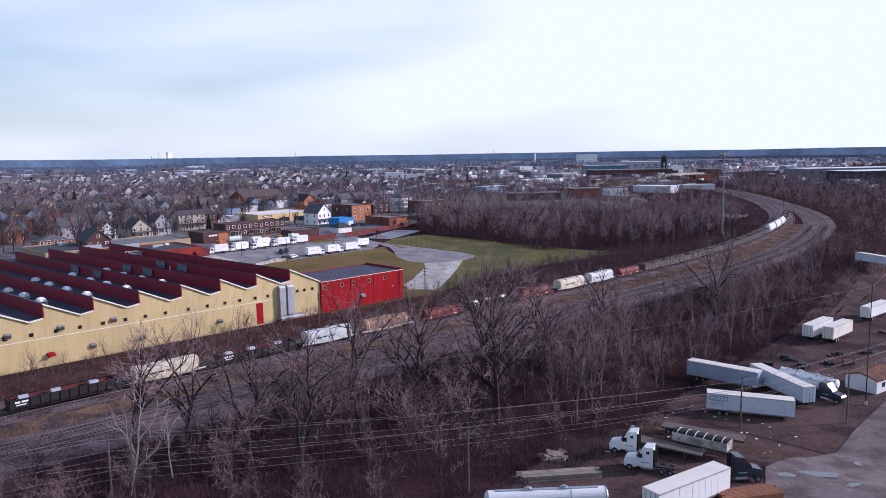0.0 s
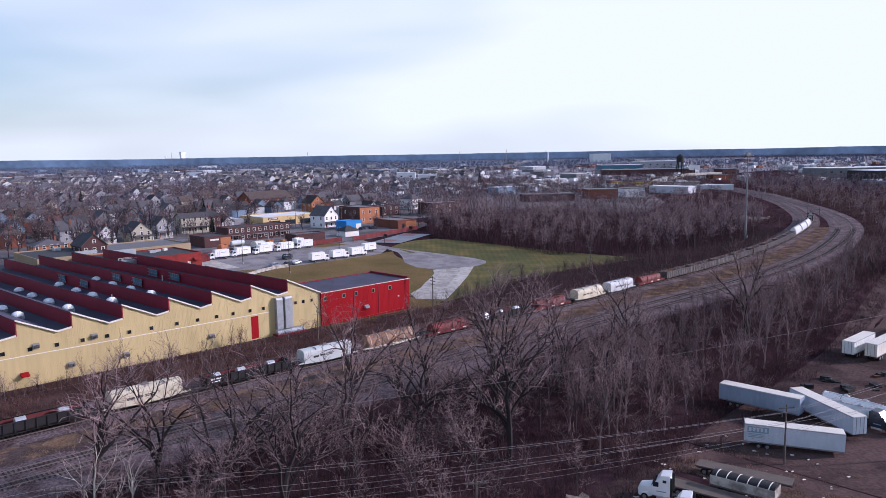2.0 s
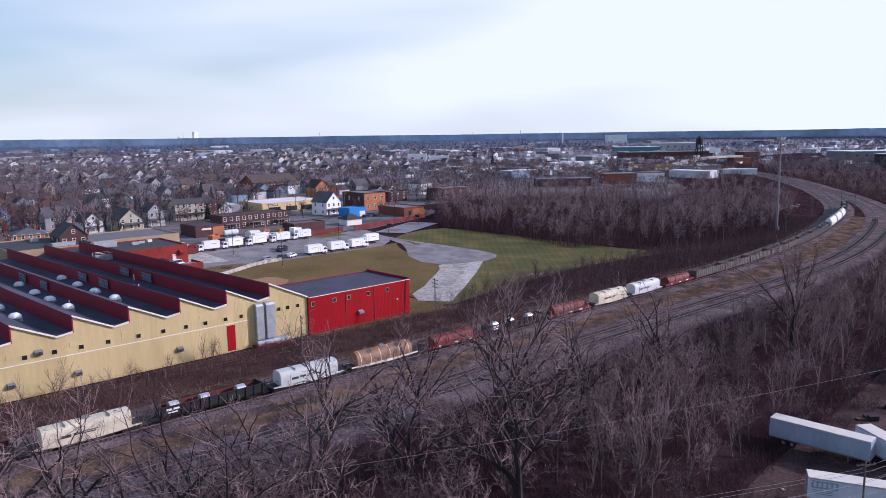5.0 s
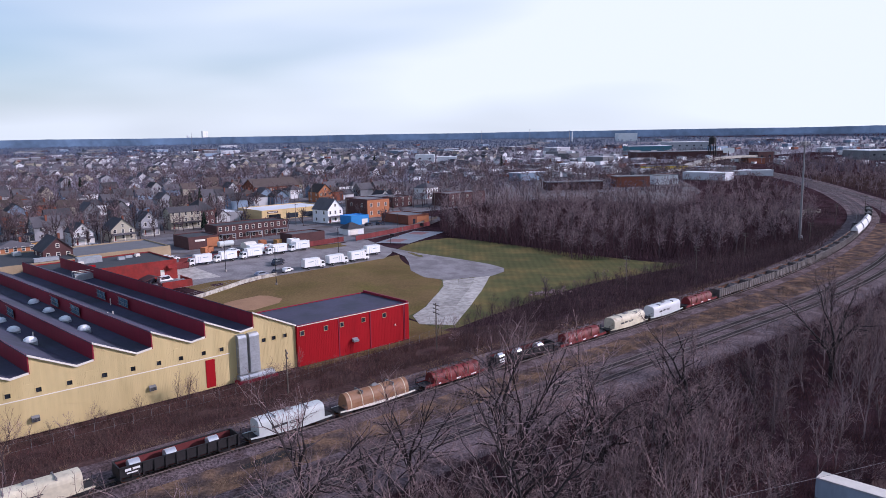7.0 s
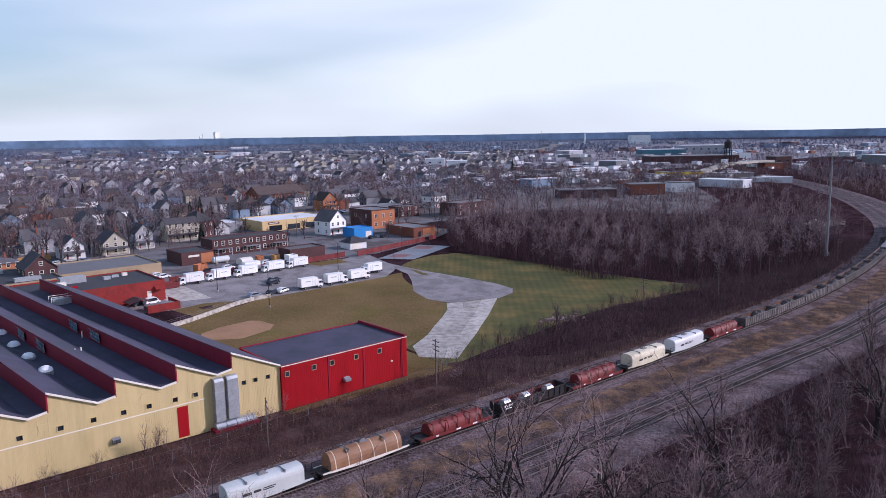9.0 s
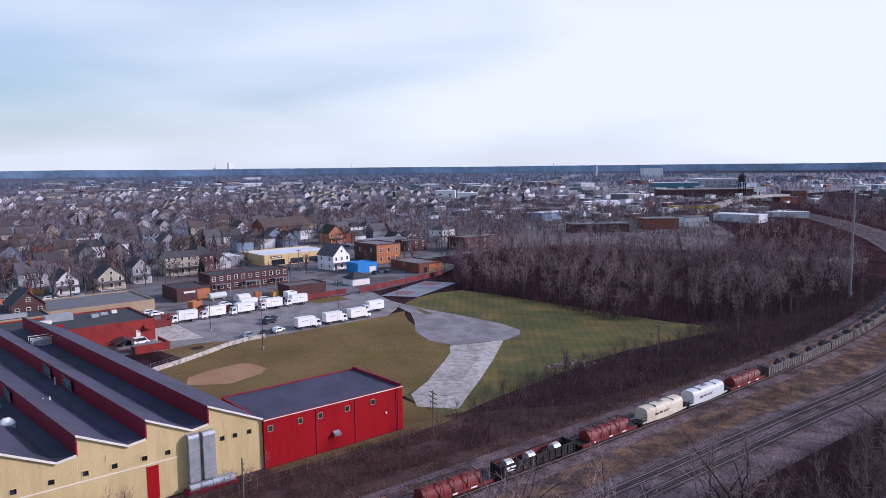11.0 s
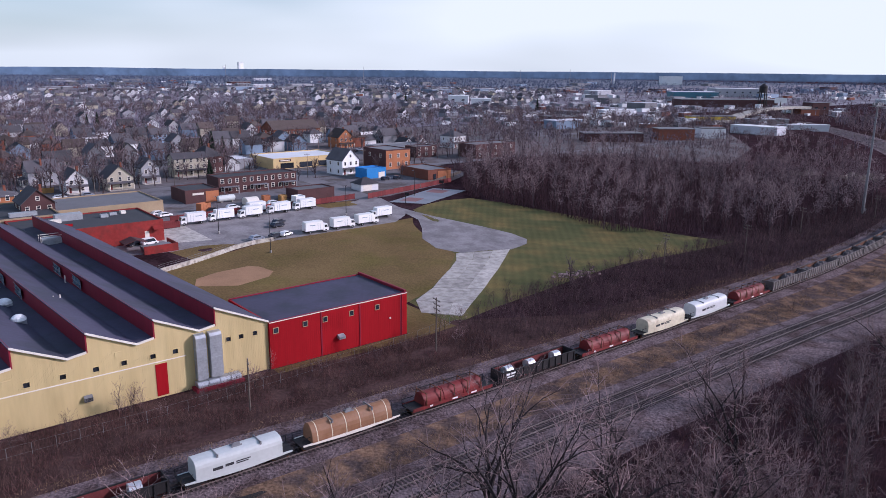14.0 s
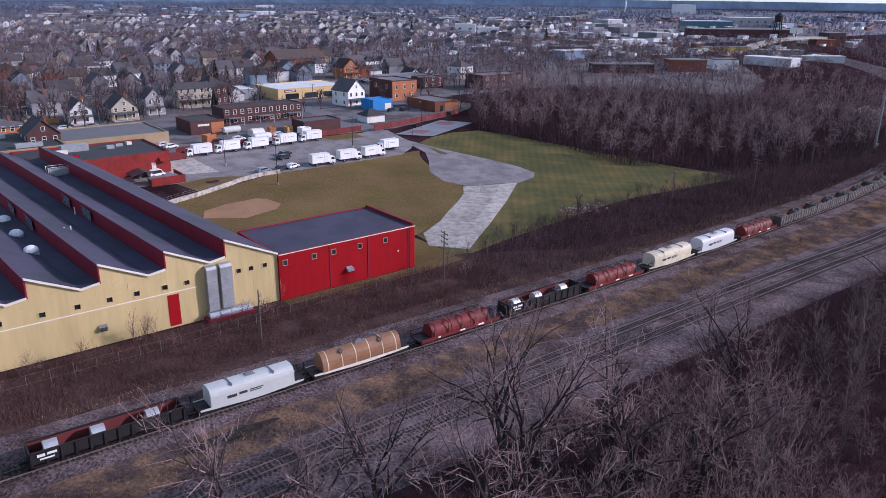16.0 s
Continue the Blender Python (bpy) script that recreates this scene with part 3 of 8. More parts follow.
def band(name, line, prof, material, label, category):
    """A profile of (offset, height) drawn along a line."""
    mb = MB()
    k = len(prof)
    rows = [world_line(offset(line, o), z) for o, z in prof]
    for i in range(len(line)):
        mb.v += [tuple(r[i]) for r in rows]
    for i in range(len(line) - 1):
        mb.f += [(i * k + j, i * k + j + 1, (i + 1) * k + j + 1, (i + 1) * k + j) for j in range(k - 1)]
    return tagged(new(name, mb.mesh(name, material)), label, category, kind="structure")


LINE_T, LINE_A = curve(T0_PTS, 2.0), curve(A_PTS, 2.0)
spread = np.interp(LINE_A[:, 0], [250, 420, 600], [0, 3.0, 0])
LINE_B = offset(LINE_A, -4.2 - spread)
LINE_D = offset(LINE_T, np.interp(LINE_T[:, 0], [330, 420], [0.0, 4.6]))
LINE_D = LINE_D[LINE_T[:, 0] > 345]
band("ballast_bed_train", LINE_T, [(-5.0, 0.02), (-3.2, 0.16), (-1.7, 0.32), (1.7, 0.32), (3.4, 0.16), (9.5, 0.05)], M_BALLAST, "grey crushed stone ballast under one track", "ballast")
band("ballast_bed_main", LINE_A, [(-12.0, 0.03), (-6.4, 0.30), (2.0, 0.30), (4.2, 0.03)], M_BALLAST, "grey crushed stone ballast under two tracks", "ballast")
band("ballast_bed_branch", LINE_D, [(-2.5, 0.05), (-1.6, 0.31), (1.6, 0.31), (3.0, 0.03)], M_BALLAST, "grey crushed stone ballast", "ballast")
band("ballast_outer", LINE_B[LINE_A[:, 0] > 240], [(-4.0, 0.02), (-1.8, 0.29), (2.2, 0.285)], M_BALLAST, "grey crushed stone ballast", "ballast")


def track(name, line, z, label):
    t = thing(name, Matrix(), label, "railway track", "railway tracks", "structure")
    fine = line
    for side in (-0.75, 0.75):
        prof = [(side - 0.035, z), (side - 0.035, z + 0.17), (side + 0.035, z + 0.17), (side + 0.035, z)]
        rows = [world_line(offset(fine, o), h) for o, h in prof]
        mb = MB()
        for i in range(len(fine)):
            mb.v += [tuple(r[i]) for r in rows]
        for i in range(len(fine) - 1):
            mb.f += [(i * 4 + j, i * 4 + (j + 1) % 4, i * 4 + 4 + (j + 1) % 4, i * 4 + 4 + j) for j in range(4)]
        part("rail", mb, M_RAIL, t)
    mb = MB()
    d = np.gradient(fine, axis=0)
    rng = random.Random(len(name))
    seg = np.concatenate([[0], np.cumsum(np.hypot(*np.diff(fine, axis=0).T))])
    for q in np.arange(1, seg[-1] - 1, 0.62):
        s, n = np.interp(q, seg, fine[:, 0]), np.interp(q, seg, fine[:, 1])
        if not -40 < s < 420:
            continue
        ds, dn = np.interp(q, seg, d[:, 0]), np.interp(q, seg, d[:, 1])
        k = math.hypot(ds, dn)
        ds, dn = ds / k, dn / k
        hw, hl = 0.12, 1.3 + rng.uniform(-0.06, 0.06)
        i = len(mb.v)
        for zz in (z - 0.03, z + 0.06):
            for a, b in ((-hw, -hl), (hw, -hl), (hw, hl), (-hw, hl)):
                x, y = xy(s + ds * a - dn * b, n + dn * a + ds * b)
                mb.v.append((x, y, zz))
        mb.f += [tuple(i + c for c in f) for f in ((4, 5, 6, 7), (0, 1, 5, 4), (1, 2, 6, 5), (2, 3, 7, 6), (3, 0, 4, 7))]
    ob = part("ties", mb.mesh("ties", M_TIE, False), None, t, "dark weathered wooden ties")
    tagged(ob, kind="stuff")


track("track_train", LINE_T, 0.32, "single steel track on wooden ties")
track("track_main_inner", LINE_A, 0.30, "main line steel track on wooden ties")
track("track_main_outer", LINE_B, 0.30, "main line steel track on wooden ties")
track("track_branch", LINE_D, 0.31, "curving side track on wooden ties")
strip("bank_soil", [((-60, 145.5), (-60, 163.4)), ((60, 143.8), (60, 163.4)), ((110, 142.6), (110, 163.4)), ((140, 141.8), (141, 163)), ((150, 141.5), (152, 164)), ((175, 141), (176, 150)), ((260, 141.5), (260, 146))], M_BANK, 0.05, "brown soil bank with dead leaves", "bank")
strip("bank_grass", [((110.5, 161), (110.5, 163.3)), ((124, 160.5), (124, 163.3)), ((140, 160), (140, 163.3)), ((150, 161), (149, 171))], M_FIELD, 0.09, "thin green grass below the red wall", "grass")
strip("oil_stain", [((80, 128.6), (80.3, 129.6)), ((84, 127.8), (84.5, 130.2)), ((88, 128.1), (88.5, 130.0)), ((92.5, 129), (92, 129.6))], M_OIL, 0.12, "black oily patch beside the track", "stain", 2.0)
strip("grass_strip", [((s, float(np.interp(s, [p[0] for p in A_PTS], [p[1] for p in A_PTS])) + 3.3), (s, float(np.interp(s, T0_S, T0_N)) - 3.9)) for s in range(-160, 440, 12)],
      M_DRYST, 0.10, "strip of dry yellow grass between tracks", "grass")

# ---- factory with sawtooth roof ----
SKEW = -0.066


def factory():
    f = thing("factory_building", at(70, 164.2, 0, -gz(70, 164.2)), "cream metal factory with maroon sawtooth roof", "factory", kind="")
    s0, n0, back = 70.0, 164.2, 102.0

    def p(s, n, z):
        return (s - s0 + SKEW * (n - n0), n - n0, z)

    peaks = [100.9 - 9.72 * i for i in range(11)]
    top = []
    for pk in reversed(peaks):
        top += [(pk, 10.05), (pk, 13.0), (pk + 7.1, 9.75)]
    top = [(peaks[-1] - 1, 9.9)] + top
    top[-1] = (110.3, 8.75)
    # front wall with window openings
    wins = [35.5, 40.2, 44.8, 49.5, 54.2, 58.9, 63.3, 67.9, 73.4, 78.1, 82.6, 86.6, 90.9, 94.4, 103.2, 105.4, 107.9]
    prof = [(110.3, -0.6), (peaks[-1] - 1, -0.6)] + top
    # wall as upright strips between window edges, so that the openings go through it
    def height(s):
        xs = [q[0] + 1e-6 * i for i, q in enumerate(top)]
        return float(np.interp(s, xs, [q[1] for q in top]))
    cuts = sorted(set([peaks[-1] - 1, 110.3] + [q[0] + 1e-3 for q in top[1:-1]] + [q[0] - 1e-3 for q in top[1:-1]] + [w + d for w in wins for d in (-0.48, 0.48)]))
    for a, b in zip(cuts, cuts[1:]):
        if b - a < 0.01:
            continue
        ha, hb = height(a + 2e-3), height(b - 2e-3)
        gap = any(abs((a + b) / 2 - w) < 0.4 for w in wins)
        spans = [(-0.6, 6.6, 6.6), (7.5, ha, hb)] if gap else [(-0.6, ha, hb)]
        for lo, ta, tb in spans:
            mb = MB()
            i = 0
            mb.v += [p(s, n, z) for n in (164.2, 164.5) for s, z in ((a, lo), (b, lo), (b, tb), (a, ta))]
            mb.f += [tuple(i + k for k in q) for q in ((0, 1, 2, 3), (7, 6, 5, 4), (0, 4, 5, 1), (3, 2, 6, 7), (1, 5, 6, 2), (0, 3, 7, 4))]
            part("wall_panel", mb, M_YELLOW, f)
    ribs = MB()
    s = peaks[-1]
    while s < 110:
        h = height(s) - 0.15
        if any(abs(s - w) < 0.6 for w in wins):
            for lo, hi in ((-0.5, 6.45), (7.6, h)):
                ribs.box(s - s0 - 0.03, s - s0 + 0.03, -0.02, 0.02, lo, hi)
        elif not 91.0 < s < 93.0:
            ribs.box(s - s0 - 0.03, s - s0 + 0.03, -0.02, 0.02, -0.5, h)
        s += 0.30
    tagged(part("cladding_ribs", ribs, M_YELLOW, f), kind="stuff")
    # other walls
    mb = MB()
    e = 110.3
    mb.prism([(p(e, 164.5, 0)[0], 0.3), (p(e, 164.5, 0)[0] - 0.3, 0.3), (p(e, 266, 0)[0] - 0.3, back), (p(e, 266, 0)[0], back)], -0.6, 8.6, "z")
    mb.prism([(p(0, 266, 0)[0], back - 0.3), (p(e, 266, 0)[0], back - 0.3), (p(e, 266, 0)[0], back), (p(0, 266, 0)[0], back)], -0.6, 9.7, "z")
    part("wall_rear", mb, M_RED, f, "dark red rear walls")
    # teeth
    for pk in peaks:
        low = (110.3, 8.75) if pk == peaks[0] else (pk + 7.1, 9.75)
        nxt = pk + 9.72
        mb = MB()

        def slab(sa, za, sb, zb):
            i = len(mb.v)
            for n in (163.95, 266.2):
                mb.v.extend([p(sa, n, za), p(sb, n, zb), p(sb, n, zb - 0.18), p(sa, n, za - 0.18)])
            mb.f.extend([tuple(i + k for k in q) for q in ((0, 1, 5, 4), (3, 7, 6, 2), (0, 3, 2, 1), (4, 5, 6, 7), (0, 4, 7, 3), (1, 2, 6, 5))])
        slab(pk - 0.1, 13.1, *low)
        if pk != peaks[0]:
            slab(low[0], low[1], nxt, 10.1)
        part("roof_slope", mb, M_ROOF, f, "dark grey roofing membrane")
        mb = MB()
        i = len(mb.v)
        mb.v += [p(pk + d, n, z) for d in (-0.02, 0.2) for n, z in ((163.97, 9.95), (266.2, 9.95), (266.2, 13.0), (163.97, 13.0))]
        mb.f += [tuple(i + k for k in q) for q in ((0, 1, 2, 3), (7, 6, 5, 4), (0, 4, 5, 1), (3, 2, 6, 7), (1, 5, 6, 2), (0, 3, 7, 4))]
        face = part("roof_face", mb, M_MAROON, f, "maroon upright face of the sawtooth")
        mb = MB()
        for (sa, za), (sb, zb) in (((pk, 13.05), low),) + ((((low[0], low[1]), (nxt, 10.15)),) if pk != peaks[0] else ()):
            i = len(mb.v)
            for n in (163.8, 164.0):
                mb.v.extend([p(sa, n, za + 0.12), p(sb, n, zb + 0.12), p(sb, n, zb - 0.2), p(sa, n, za - 0.2)])
            mb.f.extend([tuple(i + k for k in q) for q in ((0, 1, 5, 4), (3, 7, 6, 2), (0, 3, 2, 1), (4, 5, 6, 7), (0, 4, 7, 3), (1, 2, 6, 5))])
        part("eave_trim", mb, M_TRIM, f, "white eave trim")
        rng = random.Random(int(pk))
        if pk in peaks[1:4]:
            for a in ((196, 205.5), (208, 217)) if pk in peaks[1:3] else ((204, 213), (218, 227)):
                mb = MB()
                x = pk - s0 + SKEW * (sum(a) / 2 - n0)
                mb.box(x - 0.03, x, a[0] - n0, a[1] - n0, 10.7, 12.4)
                w = part("face_window", mb, M_BLUEW, f, "blue grey glazing of small panes")
                w.location.x -= 0.06
                bars = MB()
                for q in np.linspace(a[0], a[1], 8):
                    bars.box(x - 0.08, x - 0.03, q - n0 - 0.05, q - n0 + 0.05, 10.7, 12.4)
                for z in (10.7, 11.5, 12.4):
                    bars.box(x - 0.08, x - 0.03, a[0] - n0, a[1] - n0, z - 0.05, z + 0.05)
                part("glazing_bars", bars, M_STEELG, w)
    # string course, door, windows
    part("string_course", MB().box(peaks[-1] - s0, 96.0 - s0, -0.10, 0.0, 5.92, 6.06), M_TRIM, f, "pale band across the cladding")
    part("door", MB().box(91.1 - s0, 92.9 - s0, -0.08, 0.05, 0.3, 5.6), M_RED, f, "tall dark red loading door")
    for w in wins:
        win = part("window", MB().box(w - s0 - 0.46, w - s0 + 0.46, 0.16, 0.2, 6.62, 7.48), M_DARKW, f, "small dark square window")
        fr = MB()
        for b in ((-0.52, -0.42, 6.55, 7.55), (0.42, 0.52, 6.55, 7.55), (-0.42, 0.42, 6.55, 6.65), (-0.42, 0.42, 7.45, 7.55)):
            fr.box(w - s0 + b[0], w - s0 + b[1], -0.08, 0.16, b[2], b[3])
        part("frame", fr, M_YELLOW, win)
    # hoods
    for s, z in ((36.0, 7.6), (45.8, 7.6), (56.4, 7.5), (51.8, 2.7), (62.4, 2.5), (81.1, 2.9)):
        mb = MB().prism([(0.0, z - 0.45), (-0.5, z - 0.45), (-0.55, z + 0.2), (0.0, z + 0.5)], s - s0 - 0.6, s - s0 + 0.6)
        hood = part("vent_hood", mb, M_STEELG, f, "grey metal vent hood")
        for q in range(4):
            part("louvre", MB().box(s - s0 - 0.5, s - s0 + 0.5, -0.57, -0.5, z - 0.38 + 0.15 * q, z - 0.29 + 0.15 * q), M_BLACK, hood)
    part("awning", MB().prism([(0, 2.3), (-1.2, 2.2), (-1.2, 2.4), (0, 2.9)], 43.5 - s0 - 0.7, 43.5 - s0 + 0.7), M_RED, f, "small red awning")
    # lighter repair panels
    for s, z in ((71.0, 7.9), (86.0, 8.6), (62.0, 7.8), (52.0, 7.7)):
        part("panel", MB().box(s - s0 - 0.6, s - s0 + 0.6, -0.075, 0.0, z - 0.45, z + 0.45), M_YELLOW, f)
    # ducts
    d = thing("duct", f.matrix_world @ pose(0, 0, 0), "tall galvanised ducts on the cream wall", "duct")
    for a, b in ((97.3, 99.0), (99.6, 101.6)):
        part("riser", MB().prism([(0.0, 1.6), (-1.2, 1.6), (-1.2, 8.7), (-0.9, 9.15), (0.0, 9.25)], a - s0, b - s0), M_GALV, d)
        for z in (3.2, 5.0, 6.8):
            part("flange", MB().box(a - s0 - 0.06, b - s0 + 0.06, -1.26, 0.0, z - 0.06, z + 0.06), M_GALV, d)
    for i in range(4):
        part("plenum", MB().prism([(-0.4, 0.6), (-2.0, 0.6), (-2.0, 0.95), (-1.6, 1.4), (-0.4, 1.4)], 97.0 - s0 + i * 1.85, 98.75 - s0 + i * 1.85), M_GALV, d, "pale insulated box duct")
    part("plinth", MB().box(96.5 - s0, 104.6 - s0, -2.5, -0.3, -0.3, 0.6), M_MAROON, d, "low dark red wall")
    # roof furniture
    for row, ns in enumerate(((184.5, 197.0, 209.0, 221), (182.5, 195.0, 206.5, 219.5), (181, 194.5, 207.5, 218.5), (181, 193.5, 206, 218), (180.5, 193, 206, 218), (180, 193, 205, 218))):
        s = 76.4 - 9.72 * row
        for n in ns:
            ss = s
            fr = (ss - (peaks[0] - 9.72 * (row + 3)) - SKEW * (n - n0)) % 9.72
            z = 13.1 - fr * 0.458 if fr < 7.1 else 9.75
            t = thing("skylight", R43 @ pose(ss, n, z, 0, 0, 0), "white domed skylight on dark roofing", "skylight", "roof skylights")
            part("curb", MB().box(-1.05, 1.05, -0.95, 0.95, -0.5, 0.24), M_GALV, t)
            part("dome", MB().dome((0, 0, 0.22), 1.25, 0.95), M_DOME, t)
    t = thing("roof_unit", R43 @ pose(93.8, 243, 9.9), "railed grey air unit on the factory roof", "roof unit")
    part("body", MB().box(-2.3, 2.3, -1.0, 1.0, 0, 1.5), M_GALV, t)
    for a in (-2.6, 2.6):
        for b in (-1.3, 1.3):
            part("post", MB().box(a - 0.05, a + 0.05, b - 0.05, b + 0.05, 0, 2.2), M_TRIM, t)
    for b in (-1.3, 1.3):
        part("rail", MB().box(-2.6, 2.6, b - 0.04, b + 0.04, 2.1, 2.2), M_TRIM, t)
    for s, n in ((83.2, 192.0), (84.3, 192.2), (82.4, 192.6), (91.5, 186), (88.0, 205), (79.5, 207), (68.0, 186)):
        zz = 10.6
        part("vent_pipe", MB().tube((s - s0, n - n0, 9.7), (s - s0, n - n0, zz + 0.9), 0.13, k=6), M_TRIM, f, "pale roof vent pipe")
    return f


factory()


def red_building():
    r = thing("red_annex", at(110.3, 163.7, 0, -gz(110.3, 163.7)), "bright red metal annex with flat grey roof", "building")
    W, D, H = 29.2, 16.6, 8.45
    for a, b, c, d, h in ((0.05, W, 0, 0.3, H), (W - 0.3, W, 0.3, D, H), (0.05, W, D, D + 0.3, H), (0.05, 0.35, 0.3, D, H - 0.02)):
        part("wall", MB().box(a, b, c, d, -0.6, h), M_RED, r, "ribbed red metal cladding")
    ribs = MB()
    x = 0.3
    while x < W:
        ribs.box(x - 0.04, x + 0.04, -0.017, 0.02, -0.5, H - 0.3)
        x += 0.42
    for y in np.arange(0.4, D, 0.42):
        ribs.box(W - 0.02, W + 0.02, y - 0.05, y + 0.05, -0.5, H - 0.3)
    tagged(part("cladding_ribs", ribs, M_RED, r), kind="stuff")
    part("roof", MB().box(0.3, W - 0.3, 0.3, D, H - 0.35, H - 0.06), M_ROOF, r, "flat dark grey membrane")
    cop = MB().box(0, W + 0.1, -0.12, 0.35, H, H + 0.14).box(W - 0.35, W + 0.1, 0.35, D + 0.35, H, H + 0.5).box(0.3, W - 0.35, D - 0.05, D + 0.35, H, H + 0.14)
    part("coping", cop, M_MAROON, r, "dark metal coping")
    part("fascia", MB().box(0, W, -0.16, -0.12, H - 0.05, H + 0.1), M_TRIM, r, "thin pale fascia line")
    for x in (10.1, 18.3, 27.7):
        part("seam", MB().box(x - 0.12, x + 0.12, -0.1, 0.0, -0.5, H - 0.1), M_MAROON, r)
    for x in (1.2, 6.9, 10.9, 16.5, 22.2):
        w = part("window", MB().box(x - 0.4, x + 0.4, -0.07, 0.02, 6.45, 7.3), M_DARKW, r, "small square window")
        fr = MB()
        for a, b, c, d in ((-0.5, -0.4, 6.35, 7.4), (0.4, 0.5, 6.35, 7.4), (-0.4, 0.4, 6.35, 6.45), (-0.4, 0.4, 7.3, 7.4)):
            fr.box(x + a, x + b, -0.11, 0.0, c, d)
        part("frame", fr, M_BEIGE, w)
    part("vent_hood", MB().prism([(0, 2.6), (-0.8, 2.6), (-0.8, 3.0), (0, 3.4)], 13.4, 14.7), M_GALV, r, "grey metal vent hood")
    part("lamp", MB().box(25.0, 25.3, -0.25, 0, 4.0, 4.3), M_TRIM, r, "small white wall lamp")
    part("downpipe", MB().tube((W - 1.3, -0.12, 0), (W - 1.3, -0.12, H), 0.08, k=6), M_MAROON, r)


red_building()

# ---- train ----
TL = curve(T0_PTS, 0.5)


def on_track(arc_s, length):
    """Pose of a car whose middle is at about arc_s along the plan."""
    i = int(np.argmin(abs(TL[:, 0] - arc_s)))
    k = int(length / 2 / 0.5 * 0.7)
    a, b = TL[i - k], TL[i + k]
    rot = math.degrees(math.atan2(b[1] - a[1], b[0] - a[0]))
    c = (a + b) / 2
    return R43 @ pose(c[0], c[1], 0.49, 0, 0, rot)


WHEEL = MB().tube((0, -0.78, 0.46), (0, -0.64, 0.46), 0.46, k=14).tube((0, 0.64, 0.46), (0, 0.78, 0.46), 0.46, k=14).tube((0, -0.8, 0.46), (0, 0.8, 0.46), 0.09, k=6).mesh("wheelset", M_RUST)
BOGIE = MB().prism([(-1.25, 0.35), (-0.9, 0.3), (-0.4, 0.22), (0.4, 0.22), (0.9, 0.3), (1.25, 0.35), (1.2, 0.7), (0.5, 0.82), (-0.5, 0.82), (-1.2, 0.7)], -1.05, -0.9, "y").prism([(-1.25, 0.35), (1.25, 0.35), (1.2, 0.7), (0.5, 0.82), (-0.5, 0.82), (-1.2, 0.7)], 0.9, 1.05, "y").box(-0.25, 0.25, -1.0, 1.0, 0.4, 0.85).mesh("bogie", M_BLACK)


def running_gear(car, length):
    for x in (-length / 2 + 2.2, length / 2 - 2.2):
        b = part("bogie", BOGIE, None, car, "black cast steel truck")
        b.location.x = x
        for d in (-0.88, 0.88):
            w = part("wheelset", WHEEL, None, b)
            w.location.x = d
    for e in (-1, 1):
        part("coupler", MB().box(e * length / 2 - 0.45, e * length / 2 + 0.45, -0.12, 0.12, 0.75, 1.0), M_BLACK, car)


def hood_profile(kind, w=1.45, z0=1.05, h=2.5):
    if kind == "round":
        pts = [(w, z0)] + [(w * math.cos(a), z0 + 0.25 + (h - 0.25) * math.sin(a)) for a in np.linspace(0.05, math.pi - 0.05, 13)] + [(-w, z0)]
    else:
        pts = [(w, z0), (w, z0 + h * 0.62), (w * 0.93, z0 + h * 0.78), (w * 0.8, z0 + h * 0.89), (w * 0.58, z0 + h * 0.96), (0, z0 + h), (-w * 0.58, z0 + h * 0.96), (-w * 0.8, z0 + h * 0.89), (-w * 0.93, z0 + h * 0.78), (-w, z0 + h * 0.62), (-w, z0)]
    return pts


